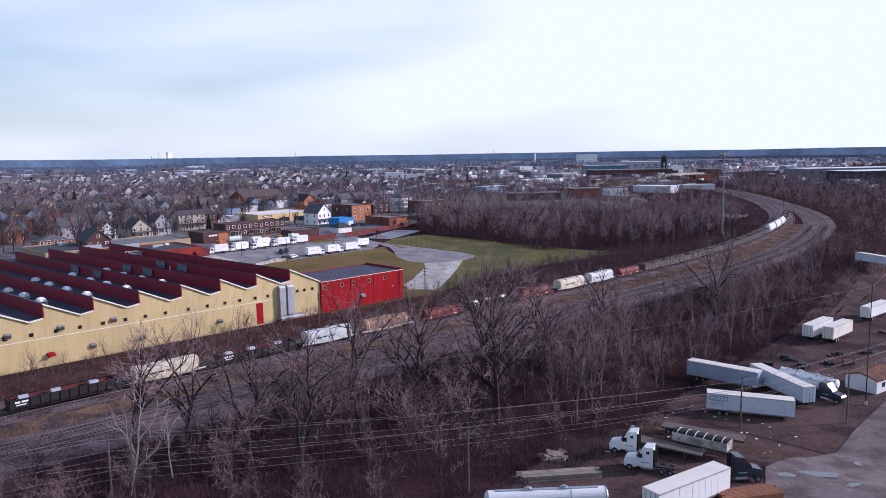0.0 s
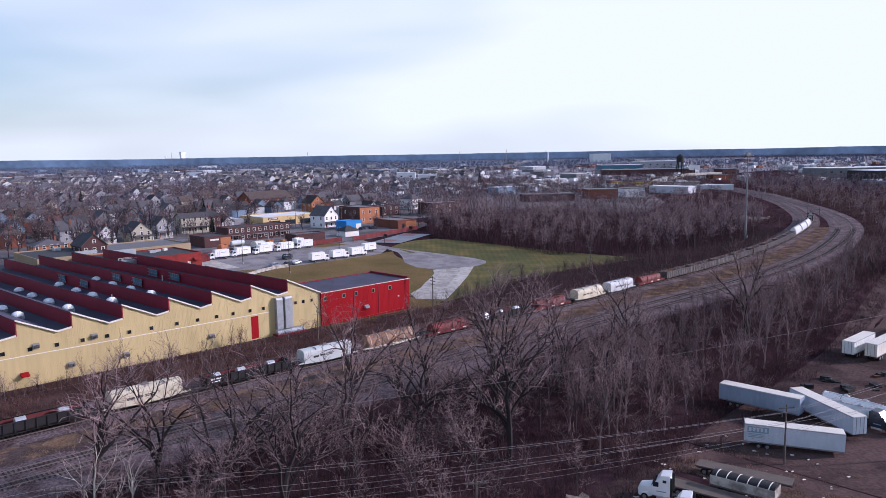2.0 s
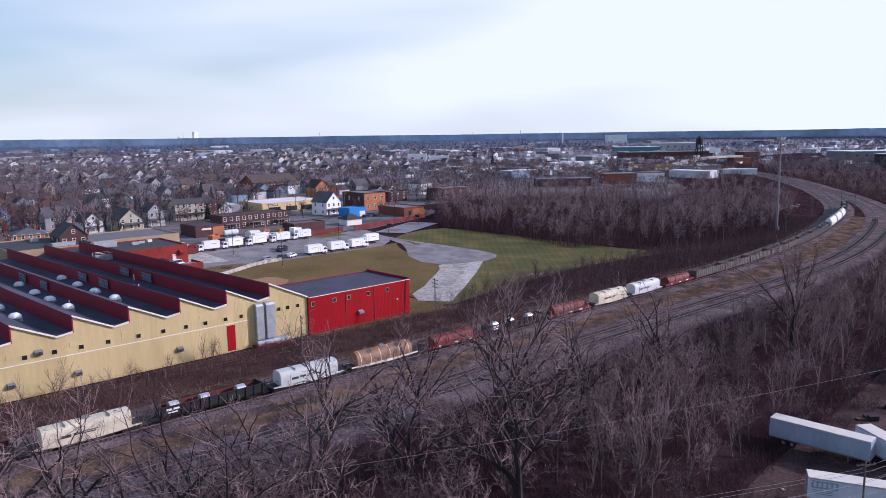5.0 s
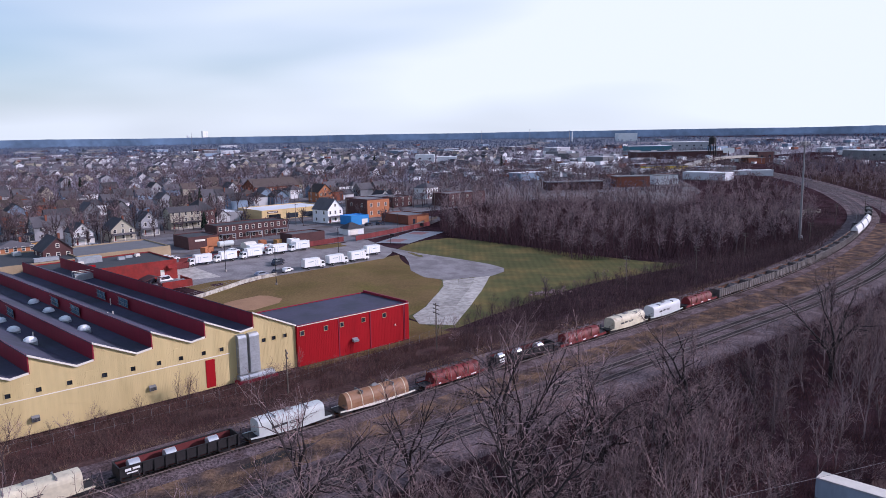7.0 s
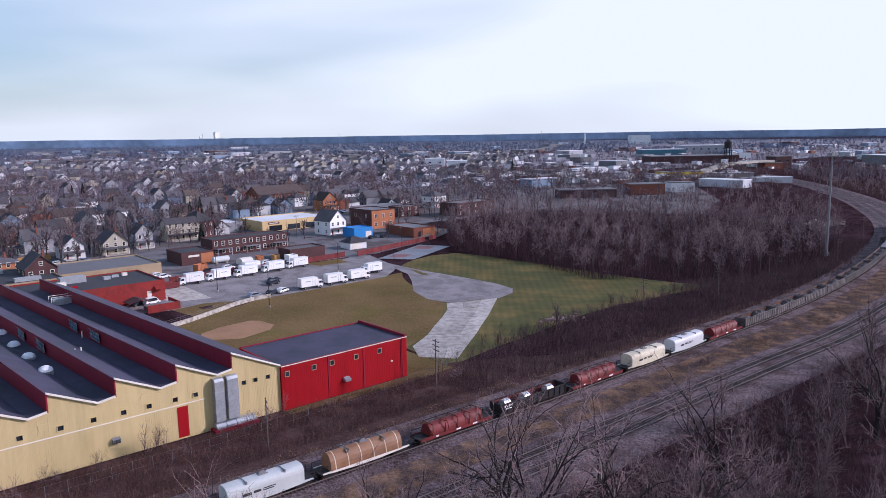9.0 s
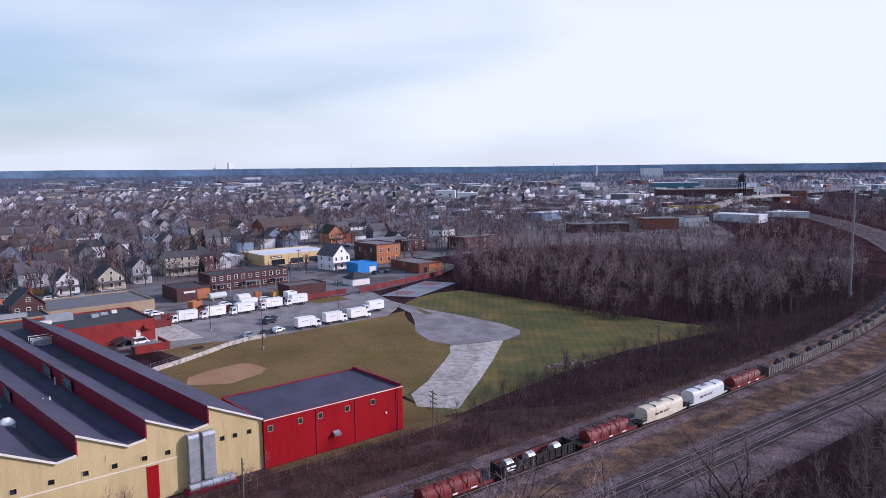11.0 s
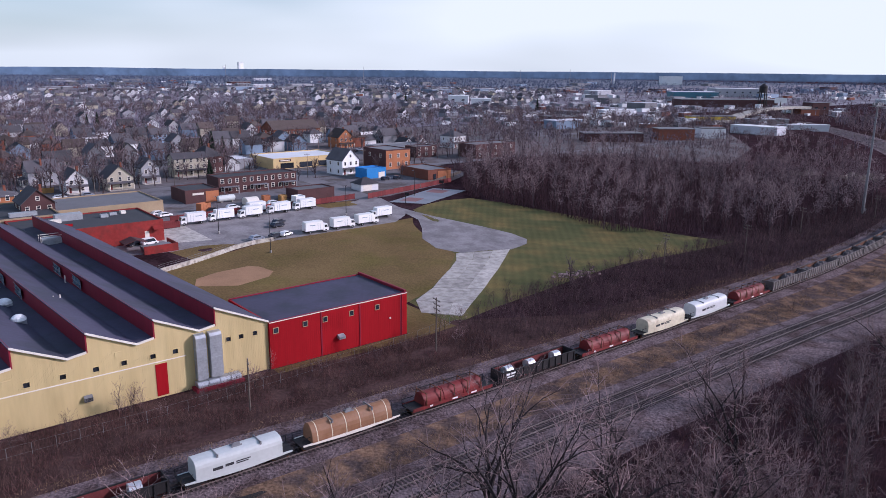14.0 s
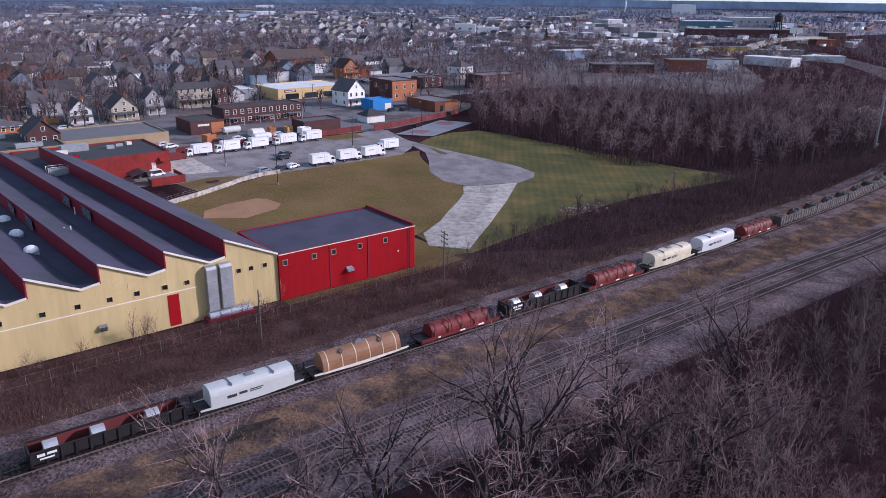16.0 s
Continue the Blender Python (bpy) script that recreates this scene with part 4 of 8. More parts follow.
def coil_car(length, material, kind, label, marks=True, bands=False):
    c = thing("coil_car", Matrix(), label, "rail car", "cars of the freight train")
    hl = length / 2 - 0.5
    part("deck", MB().box(-hl, hl, -0.5, 0.5, 0.75, 1.05).box(-hl, -hl + 2.2, -1.4, 1.4, 0.95, 1.08).box(hl - 2.2, hl, -1.4, 1.4, 0.95, 1.08), M_BLACK, c, "black end platforms and centre sill")
    for side in (-1.38, 1.38):
        mb = MB().prism([(-hl + 0.3, 0.98), (-hl + 2.4, 0.85), (-1.5, 0.68), (1.5, 0.68), (hl - 2.4, 0.85), (hl - 0.3, 0.98), (hl - 0.3, 1.15), (-hl + 0.3, 1.15)], side - 0.09, side + 0.09, "y")
        part("side_sill", mb, M_HOODC if material is M_HOODC else M_HOODG if material in (M_HOODG, M_HOODW) else M_TRIM if material is M_BRONZE else M_RUST, c, "fish-bellied side sill")
    hx = hl - 1.7
    part("hood", MB().prism(hood_profile(kind), -hx, hx), material, c, "long rounded cover over the coils")
    if bands:
        for x in np.linspace(-hx + 0.8, hx - 0.8, 6):
            pr = [(y * 1.012, z + 0.02) for y, z in hood_profile(kind)]
            part("band", MB().prism(pr, x - 0.06, x + 0.06), M_HOODC, c, "pale strap round the cover")
    for x in (-hx * 0.5, hx * 0.5):
        part("lifting_bracket", MB().box(x - 0.06, x + 0.06, -1.2, 1.2, 3.42, 3.62).box(x - 0.12, x + 0.12, -1.2, -1.0, 3.1, 3.62).box(x - 0.12, x + 0.12, 1.0, 1.2, 3.1, 3.62), M_STEELG, c)
    part("lifting_eye", MB().prism([(-0.7, 3.5), (0.7, 3.5), (0.3, 3.95), (-0.3, 3.95)], -0.06, 0.06, "y").box(-0.7, 0.7, -0.35, -0.28, 3.5, 3.7).box(-0.7, 0.7, 0.28, 0.35, 3.5, 3.7), M_STEELG, c)
    if marks:
        for side in (-1.468, 1.468):
            for a, b, z0, z1 in ((-3.6, -2.3, 1.75, 2.15), (-2.0, -0.9, 1.85, 2.2), (-0.6, 1.3, 2.05, 2.2), (-0.6, 1.0, 1.8, 1.95)):
                part("lettering_bar", MB().box(a, b, side - 0.008, side + 0.008, z0, z1), M_LOGOK, c)
    for e in (-1, 1):
        for y in (-1.3, 1.3):
            part("end_rail", MB().box(e * hl - 0.04, e * hl + 0.04, y - 0.03, y + 0.03, 1.05, 2.1).box(min(e * hl, e * (hl - 1.4)), max(e * hl, e * (hl - 1.4)), y - 0.03, y + 0.03, 2.04, 2.1), M_BLACK, c)
    running_gear(c, length)
    return c


def red_car(length):
    c = thing("coil_car", Matrix(), "red open-frame coil car with low ribbed hoods", "rail car", "cars of the freight train")
    hl = length / 2 - 0.5
    part("deck", MB().box(-hl, hl, -1.35, 1.35, 0.85, 1.05), M_BLACK, c, "black flat deck")
    for side in (-1.36, 1.36):
        part("side_sill", MB().box(-hl + 0.2, hl - 0.2, side - 0.08, side + 0.08, 0.7, 1.2), M_HOODR, c)
    hx = hl - 2.3
    for a, b in ((-hx, -hx / 3 - 0.06), (-hx / 3 + 0.06, hx / 3 - 0.06), (hx / 3 + 0.06, hx)):
        part("hood", MB().prism(hood_profile("round", 1.28, 1.1, 1.85), a, b), M_HOODR, c, "red sheet steel cover")
    for x in np.linspace(-hx + 0.4, hx - 0.4, 5):
        mb = MB()
        for y in (-1.4, 1.4):
            mb.box(x - 0.06, x + 0.06, y - 0.06, y + 0.06, 1.05, 2.6)
        mb.box(x - 0.06, x + 0.06, -1.4, 1.4, 3.0, 3.12)
        for y in (-1.4, 1.4):
            mb.tube((x, y, 2.6), (x, y * 0.8, 3.06), 0.06, k=4)
        part("hoop", mb, M_RUST, c, "dark red tie-down frame")
    part("top_rail", MB().box(-hx + 0.4, hx - 0.4, 1.2, 1.3, 2.95, 3.05), M_BLACK, c)
    for a, b in ((-hx + 1.0, -hx + 1.5), (-0.4, 0.6), (hx - 2.4, hx - 1.2)):
        part("lettering_bar", MB().box(a, b, -1.47, -1.445, 0.85, 1.1), M_WHITE, c)
    for e in (-1, 1):
        part("end_rail", MB().box(min(e * hl, e * (hx + 0.1)), max(e * hl, e * (hx + 0.1)), 1.22, 1.3, 1.9, 2.0).box(e * hl - 0.04, e * hl + 0.04, 1.22, 1.3, 1.05, 2.0).box(e * hl - 0.04, e * hl + 0.04, -1.3, 1.3, 1.55, 1.63), M_BLACK, c)
    running_gear(c, length)
    return c


def gondola(length, material, inside, coils=(), scrap=False, label="", height=1.55, ribs=12):
    c = thing("gondola_car", Matrix(), label, "rail car", "cars of the freight train")
    hl, w, z0 = length / 2 - 0.6, 1.42, 0.95
    z1 = z0 + height
    part("floor", MB().box(-hl, hl, -w, w, z0 - 0.12, z0 + 0.05), inside, c)
    for side in (-1, 1):
        part("side", MB().box(-hl, hl, min(side * w, side * (w - 0.1)), max(side * w, side * (w - 0.1)), z0 - 0.2, z1).box(-hl, hl, side * w - 0.1, side * w + 0.1, z1 - 0.12, z1 + 0.02), material, c, "steel side wall")
        for x in np.linspace(-hl + 0.1, hl - 0.1, ribs):
            part("rib", MB().prism([(x - 0.12, z0 - 0.2), (x + 0.12, z0 - 0.2), (x + 0.07, z1), (x - 0.07, z1)], side * w + (0.0 if side > 0 else -0.14), side * w + (0.14 if side > 0 else 0.0), "y"), M_RIB if material is M_GONG else material, c)
        part("inner_lining", MB().box(-hl + 0.12, hl - 0.12, side * (w - 0.13) - 0.015, side * (w - 0.13) + 0.015, z0 + 0.06, z1 - 0.15), inside, c)
    for e in (-1, 1):
        part("end", MB().box(e * hl - 0.1, e * hl + 0.1, -w, w, z0 - 0.2, z1 + 0.05), material, c)
        part("platform", MB().box(min(e * hl, e * (hl + 0.45)), max(e * hl, e * (hl + 0.45)), -1.2, 1.2, z0 - 0.25, z0 - 0.15), M_BLACK, c)
        part("end_rail", MB().box(e * (hl + 0.4) - 0.03, e * (hl + 0.4) + 0.03, -1.2, 1.2, z0 + 0.7, z0 + 0.78), M_BLACK, c)
    for x in coils:
        coil = MB()
        k = 20
        for a in range(k):
            w0, w1 = 2 * math.pi * a / k, 2 * math.pi * (a + 1) / k
            for r0, r1, xx in ((0.85, 0.85, None), (0.3, 0.3, None)):
                coil.quad(*[(x + dx, r0 * math.cos(t), z0 + 0.95 + r0 * math.sin(t)) for dx, t in ((-0.75, w0), (0.75, w0), (0.75, w1), (-0.75, w1))])
            for dx in (-0.75, 0.75):
                coil.quad(*[(x + dx, r * math.cos(t), z0 + 0.95 + r * math.sin(t)) for r, t in ((0.3, w0), (0.85, w0), (0.85, w1), (0.3, w1))])
        part("steel_coil", coil, M_COIL, c, "bright coil of sheet steel")
    if scrap:
        rng = random.Random(int(length * 100))
        mb = MB()
        nx, ny = 24, 6
        for i in range(nx):
            for j in range(ny):
                x, y = -hl + 0.2 + (2 * hl - 0.4) * i / (nx - 1), -w + 0.16 + (2 * w - 0.32) * j / (ny - 1)
                edge = 0.35 if j in (0, ny - 1) else 1.0
                mb.v.append((x, y, z1 - 1.0 + edge * (0.45 + 0.55 * math.sin(i * 0.55) + rng.uniform(-0.25, 0.25))))
        mb.f += [(i * ny + j, (i + 1) * ny + j, (i + 1) * ny + j + 1, i * ny + j + 1) for i in range(nx - 1) for j in range(ny - 1)]
        tagged(part("scrap_load", mb, M_SCRAP, c, "heap of grey scrap"), kind="stuff")
    if material is M_BLACK:
        for a, b, lo, hi in ((-hl + 0.7, -hl + 1.5, z0 + 0.9, z0 + 1.25), (-hl + 1.7, -hl + 2.7, z0 + 0.95, z0 + 1.25), (-hl + 0.9, -hl + 2.4, z0 + 0.5, z0 + 0.7)):
            part("lettering_bar", MB().box(a, b, -w - 0.16, -w - 0.145, lo, hi), M_WHITE, c)
    running_gear(c, length)
    return c


def hopper(length):
    c = thing("covered_hopper", Matrix(), "white rounded covered hopper rail car", "rail car", "cars of the freight train")
    hl = length / 2 - 0.6
    part("body", MB().prism(hood_profile("round", 1.5, 1.3, 2.9), -hl + 0.8, hl - 0.8), M_HOODW, c, "white rounded body")
    for x in (-hl * 0.55, 0, hl * 0.55):
        part("outlet", MB().prism([(x - 2.0, 1.35), (x + 2.0, 1.35), (x + 0.5, 0.45), (x - 0.5, 0.45)], -1.0, 1.0, "y"), M_HOODC, c)
    part("walkway", MB().box(-hl + 0.9, hl - 0.9, -0.4, 0.4, 4.22, 4.3), M_STEELG, c)
    for x in np.linspace(-hl + 1.6, hl - 1.6, 5):
        part("hatch", MB().tube((x, 0, 4.2), (x, 0, 4.45), 0.35, k=8), M_HOODW, c)
    part("sill", MB().box(-hl, hl, -0.5, 0.5, 0.8, 1.05).box(-hl, -hl + 1.0, -1.4, 1.4, 0.95, 1.05).box(hl - 1.0, hl, -1.4, 1.4, 0.95, 1.05), M_BLACK, c)
    running_gear(c, length)
    return c


def locomotive():
    c = thing("locomotive", Matrix(), "black diesel freight locomotive with pale stripes", "locomotive", "locomotives of the freight train")
    part("frame", MB().box(-10.6, 10.6, -1.5, 1.5, 1.1, 1.5).box(-3, 3, -1.2, 1.2, 0.45, 1.1), M_BLACK, c)
    part("long_hood", MB().prism([(-0.95, 1.5), (0.95, 1.5), (0.95, 3.7), (0.75, 4.1), (-0.75, 4.1), (-0.95, 3.7)], -10.0, 5.6), M_BLACK, c)
    part("cab", MB().prism([(-1.5, 1.5), (1.5, 1.5), (1.5, 3.9), (1.1, 4.4), (-1.1, 4.4), (-1.5, 3.9)], 5.6, 8.2), M_BLACK, c)
    part("nose", MB().prism([(8.2, 1.5), (10.0, 1.5), (9.8, 3.2), (8.2, 3.4)], -0.9, 0.9, "y"), M_BLACK, c)
    part("radiator", MB().box(-9.8, -5.8, -1.4, 1.4, 3.6, 4.35), M_BLACK, c)
    for x in (-4.0, -1.0, 2.2):
        part("roof_fan", MB().tube((x, 0, 4.1), (x, 0, 4.4), 0.55, k=10), M_STEELG, c)
    for side in (-1.51, 1.51):
        part("cab_window", MB().box(6.1, 7.6, side - 0.01, side + 0.01, 3.0, 3.7), M_DARKW, c)
        part("stripe", MB().box(-10.4, 10.4, side - 0.005, side + 0.005, 1.3, 1.42), M_WHITE, c)
        part("handrail", MB().box(-9.9, 5.4, side * 0.97 - 0.025, side * 0.97 + 0.025, 2.35, 2.4), M_TRIM, c)
    part("windscreen", MB().box(8.2, 8.23, -1.2, 1.2, 3.4, 3.9), M_DARKW, c)
    running_gear(c, 20.5)
    return c


CAR_END = [q - 4.0 for q in (-80, -62, -44, -26, -7, 11, 31.5, 50, 68, 87.7, 103, 121.2, 138.5, 158.5, 175.5, 192, 208, 225.5)]
KINDS = ["G", "R", "W", "G", "C", "R", "K", "C", "K", "P", "B", "R", "K", "R", "C", "W", "R"]


def build_train():
    made = {}
    makers = {
        "R": lambda: red_car(17.0),
        "K": lambda: gondola(18.2, M_BLACK, M_GONINS, (-6.2, -1.2, 5.0), False, "black gondola rail car carrying steel coils"),
        "C": lambda: coil_car(16.4, M_HOODC, "flat", "weathered cream coil car with rounded hood"),
        "P": lambda: coil_car(15.8, M_HOODG, "flat", "pale grey coil car with rounded hood"),
        "W": lambda: coil_car(16.4, M_HOODW, "flat", "white coil car with rounded hood"),
        "B": lambda: coil_car(17.2, M_BRONZE, "round", "brown coil car with half-round hood", False, True),
        "G": lambda: gondola(18.6, M_GONG, M_RUST, (), True, "weathered grey gondola rail car loaded with scrap", 1.75, 15),
        "H": lambda: hopper(18.6),
        "L": locomotive,
    }
    seq = [(k, (a + b) / 2, b - a) for k, a, b in zip(KINDS, CAR_END, CAR_END[1:])]
    s = CAR_END[-1]
    for k, d in [("G", 18.9)] * 8 + [("H", 19.0)] * 3 + [("L", 21.0)] * 2:
        i = int(np.argmin(abs(TL[:, 0] - s)))
        e = TL[min(i + int(d / 0.5), len(TL) - 1), 0]
        seq.append((k, (s + e) / 2, d))
        s = e
    for k, mid, d in seq:
        m = on_track(mid, d)
        if k not in made:
            made[k] = makers[k]()
            made[k].matrix_world = m
        else:
            copy_thing(made[k], m)


build_train()

# ---- bare trees ----
def bare_tree(seed, height, levels, counts, spread=0.55, trunk_r=0.16, start=0.25, droop=0.0, twig=0.012, stems=1, bole=0.72, limb=(0.38, 0.68), crook=0.24, reach=(0.34, 0.66), sturdy=1.0):
    """Trunk with limbs, and a crown of fine branches, as two meshes."""
    rng = random.Random(seed)
    trunk, crown = MB(), MB()
    thick = levels - 2

    def turned(d, ang):
        a = d.orthogonal().normalized()
        a.rotate(Matrix.Rotation(rng.uniform(0, 2 * math.pi), 3, d))
        return (d * math.cos(ang) + a * math.sin(ang)).normalized()

    def grow(p, d, length, r, level):
        if level == levels:
            crown.spike(p, p + d * length * 0.62, max(r * 0.8, twig))
            return
        mb = trunk if level <= thick else crown
        segs = 5 if level == 0 else 4 if level == 1 else 3 if level == 2 and levels > 3 else 2 if level < levels - 1 else 1
        k = 6 if level == 0 else 4 if level == 1 and levels > 3 else 3
        pts, rad = [p.copy()], [r]
        q, dd = p.copy(), d.copy()
        for i in range(segs):
            dd = (dd + Vector((rng.uniform(-1, 1), rng.uniform(-1, 1), rng.uniform(-0.5, 0.8) - droop * (level > 1))) * (0.12 if level == 0 else crook)).normalized()
            q = q + dd * (length / segs)
            pts.append(q.copy())
            rad.append(max(r * (1 - (0.35 if level == 0 else 0.66) * (i + 1) / segs), twig))
        for i in range(segs):
            mb.tube(pts[i], pts[i + 1], rad[i], rad[i + 1], k, cap=False)
        n = counts[level]
        lo = start if level == 0 else 0.22
        for i in range(n):
            t = lo + (1 - lo) * (i + rng.random()) / n
            j = min(int(t * segs), segs - 1)
            pos = pts[j].lerp(pts[j + 1], t * segs - j)
            base = (pts[j + 1] - pts[j]).normalized()
            nd = turned(base, rng.uniform(0.5, 1.25) * spread * (1.1 if level == 0 else 1.6))
            nd = (nd + Vector((0, 0, 0.22 - droop))).normalized()
            if level == 0:
                ln = length * rng.uniform(*limb)
            else:
                ln = length * rng.uniform(*reach)
            grow(pos, nd, ln, rad[j] * rng.uniform(0.5, 0.72) * (sturdy if level < 2 else 1.0), level + 1)
        if level < levels - 1:
            grow(pts[-1], dd, length * (0.5 if level else limb[0]), rad[-1], level + 1)

    for i in range(stems):
        d = Vector((rng.uniform(-0.1, 0.1), rng.uniform(-0.1, 0.1), 1)).normalized() if stems == 1 else turned(Vector((0, 0, 1)), rng.uniform(0.15, 0.5))
        o = 0.35 * (stems > 1)
        grow(Vector((rng.uniform(-o, o), rng.uniform(-o, o), -0.3)), d, height * bole * rng.uniform(0.85, 1.0), trunk_r, 0)
    return trunk, crown


def tree_kind(seed, label, category="tree", group="", bark=M_BARK, twigs=M_TWIG, **kw):
    tr, cr = bare_tree(seed, **kw)
    made = []

    def plant(s, n, scale=1.0, rot=0.0):
        if not made:
            made.extend((tr.mesh("trunk", bark, False), cr.mesh("crown", twigs, False)))
        t = thing("bare_tree" if category == "tree" else "bare_bush", at(s, n, rot) @ Matrix.Scale(scale, 4), label, category, group)
        part("trunk", made[0], None, t)
        part("crown", made[1], None, t)
        return t
    plant.raw = (tr, cr)
    return plant


def mass(name, kinds, places, material, label, seed, category="trees"):
    """Trees that nobody could count, joined into one object: places of (s, n, scale)."""
    rng = random.Random(seed)
    raw = []
    for k in kinds:
        v = np.array(k.raw[0].v + k.raw[1].v)
        o = len(k.raw[0].v)
        raw.append((v, k.raw[0].f + [tuple(i + o for i in f) for f in k.raw[1].f]))
    vs, fs, off = [], [], 0
    dark = []
    for s, n, sc in places:
        pick = rng.randrange(len(raw))
        v, f = raw[pick]
        dark += [1] * len(kinds[pick].raw[0].f) + [0] * len(kinds[pick].raw[1].f)
        w = rng.uniform(0, 6.28)
        c, d = math.cos(w) * sc, math.sin(w) * sc
        x, y, z0 = xyz(s, n)
        vs.append(np.stack([x + v[:, 0] * c - v[:, 1] * d, y + v[:, 0] * d + v[:, 1] * c, z0 + v[:, 2] * sc], 1))
        fs.extend([tuple(i + off for i in q) for q in f])
        off += len(v)
    me = bpy.data.meshes.new(name)
    me.from_pydata(np.concatenate(vs).tolist(), [], fs)
    me.materials.append(material)
    me.materials.append(M_STTW)
    me.polygons.foreach_set("material_index", dark)
    return tagged(new(name, me), label, category, kind="stuff")


NEAR = [tree_kind(10 + i, "leafless grey tree with spreading crown in thicket", group="trees of the near thicket", bark=M_BARK, height=h, levels=4, counts=(6, 4, 5, 5), spread=sp, trunk_r=r * 0.9, start=st, twig=0.012, bole=bo, limb=lm, crook=0.36, droop=0.02, reach=(0.34, 0.66))
        for i, (h, sp, r, st, bo, lm) in enumerate(((12.5, 0.55, 0.17, 0.3, 0.6, (0.5, 0.8)), (11.5, 0.7, 0.16, 0.25, 0.5, (0.6, 0.9)), (13.5, 0.5, 0.18, 0.3, 0.62, (0.45, 0.75)), (10.0, 0.7, 0.14, 0.2, 0.5, (0.6, 0.9)), (12.0, 0.8, 0.18, 0.3, 0.55, (0.5, 0.9))))]
DARK = [tree_kind(30 + i, "tall dark leafless tree with thick crooked limbs", group="trees of the near thicket", bark=M_DKBARK, twigs=M_TWIG, height=h, levels=4, counts=(5, 4, 5, 5), spread=0.68, trunk_r=0.33, start=0.4, twig=0.013, bole=0.46, sturdy=1.12, limb=(0.75, 1.2), crook=0.42, droop=0.03, reach=(0.36, 0.70))
        for i, h in enumerate((17.0, 15.5, 16.0))]
SHRUB = [tree_kind(50 + i, "low leafless thicket bush with many stems", "bush", "bushes of the near thicket", bark=M_TWIGD, twigs=M_TWIG if i % 2 else M_TWIGD, height=h, levels=3, counts=(5, 4, 3), crook=0.4, spread=0.6, trunk_r=0.04, start=0.15, twig=0.012, stems=3)
         for i, h in enumerate((4.5, 5.5, 3.8, 5.0))]
WOOD = [tree_kind(70 + i, "slender leafless tree of a dense wood", group="trees of the wood", twigs=M_TWIG, bark=M_BARK, height=h, levels=3, counts=(7, 6, 5), spread=sp * 1.2, trunk_r=0.12, start=0.3, twig=0.026, crook=0.34, bole=0.68, limb=(0.4, 0.66))
        for i, (h, sp) in enumerate(((12.0, 0.6), (13.0, 0.5), (10.5, 0.7), (11.5, 0.62), (9.0, 0.7)))]
STREET = [tree_kind(90 + i, "leafless street tree among town houses", group="street trees", twigs=M_STTW, bark=M_BARK, height=h, levels=3, counts=(6, 5, 4), spread=sp, trunk_r=0.25, start=0.3, twig=0.075, bole=0.5, limb=(0.6, 0.95))
          for i, (h, sp) in enumerate(((12.0, 0.6), (10.0, 0.7), (13.5, 0.6), (8.5, 0.6)))]
TALL = [tree_kind(140 + i, "slender pale leafless tree with upright limbs", group="trees of the near thicket", bark=M_DKTW, twigs=M_TWIGW if i == 1 else M_TWIG, height=h, levels=4, counts=(6, 3, 4, 3), spread=0.46, trunk_r=0.12, start=0.2, twig=0.016, bole=0.66, limb=(0.42, 0.66), crook=0.30) for i, h in enumerate((11.0, 9.5, 12.5))]
BIRCH = tree_kind(111, "pale white-barked leafless tree with thin crown", bark=M_BIRCH, twigs=M_TWIG, height=16, levels=4, counts=(5, 3, 3, 3), spread=0.6, trunk_r=0.15, start=0.3, twig=0.018, bole=0.62, limb=(0.45, 0.75))
SAPL = [tree_kind(120 + i, "thin leafless sapling with upright twigs", group="saplings", twigs=M_TWIG, bark=M_BARK, height=h, levels=3, counts=(8, 4, 4), spread=0.4, trunk_r=0.06, start=0.15, twig=0.012) for i, h in enumerate((6.0, 7.0, 5.0))]


def inside(poly, s, n):
    c = False
    for (a, b), (d, e) in zip(poly, poly[1:] + poly[:1]):
        if (b > n) != (e > n) and s < a + (d - a) * (n - b) / (e - b):
            c = not c
    return c


def scatter(rng, poly, gap, tries=30000, most=10000):
    got, cell = [], {}
    lo = [min(p[i] for p in poly) for i in (0, 1)]
    hi = [max(p[i] for p in poly) for i in (0, 1)]
    for _ in range(tries):
        s, n = rng.uniform(lo[0], hi[0]), rng.uniform(lo[1], hi[1])
        if not inside(poly, s, n):
            continue
        c = (int(s // gap), int(n // gap))
        if any(math.dist((s, n), q) < gap for a in (-1, 0, 1) for b in (-1, 0, 1) for q in cell.get((c[0] + a, c[1] + b), ())):
            continue
        cell.setdefault(c, []).append((s, n))
        got.append((s, n))
        if len(got) >= most:
            break
    return got


def track_n(s, pts=A_PTS):
    return float(np.interp(s, [p[0] for p in pts], [p[1] for p in pts]))


THICKET = [(8, 72), (30, 60), (60, 67), (85, 66), (104, 64), (118, 70), (150, 70), (190, 74), (240, 84), (300, 92), (360, 108), (356, 116), (300, 104), (240, 101), (200, 103.5), (135, 106), (70, 107), (20, 109), (0, 108)]
rng = random.Random(21)
BIG = [(61, 97, 0), (47, 95, 1), (83, 99, 1), (106, 101.5, 2), (74, 104, 2), (53, 101, 1), (35, 103, 0), (92, 89, 2), (121, 88, 0), (182, 88, 2), (50, 84, 1), (89, 102, 2), (119, 98.5, 1), (103, 95, 2), (78, 92, 0), (43, 103, 2), (140, 94, 0), (65, 90, 2), (112, 92, 2), (85, 80, 0)]
for s, n, k in BIG:
    DARK[k](s, n, rng.uniform(1.12, 1.42), rng.uniform(0, 360))
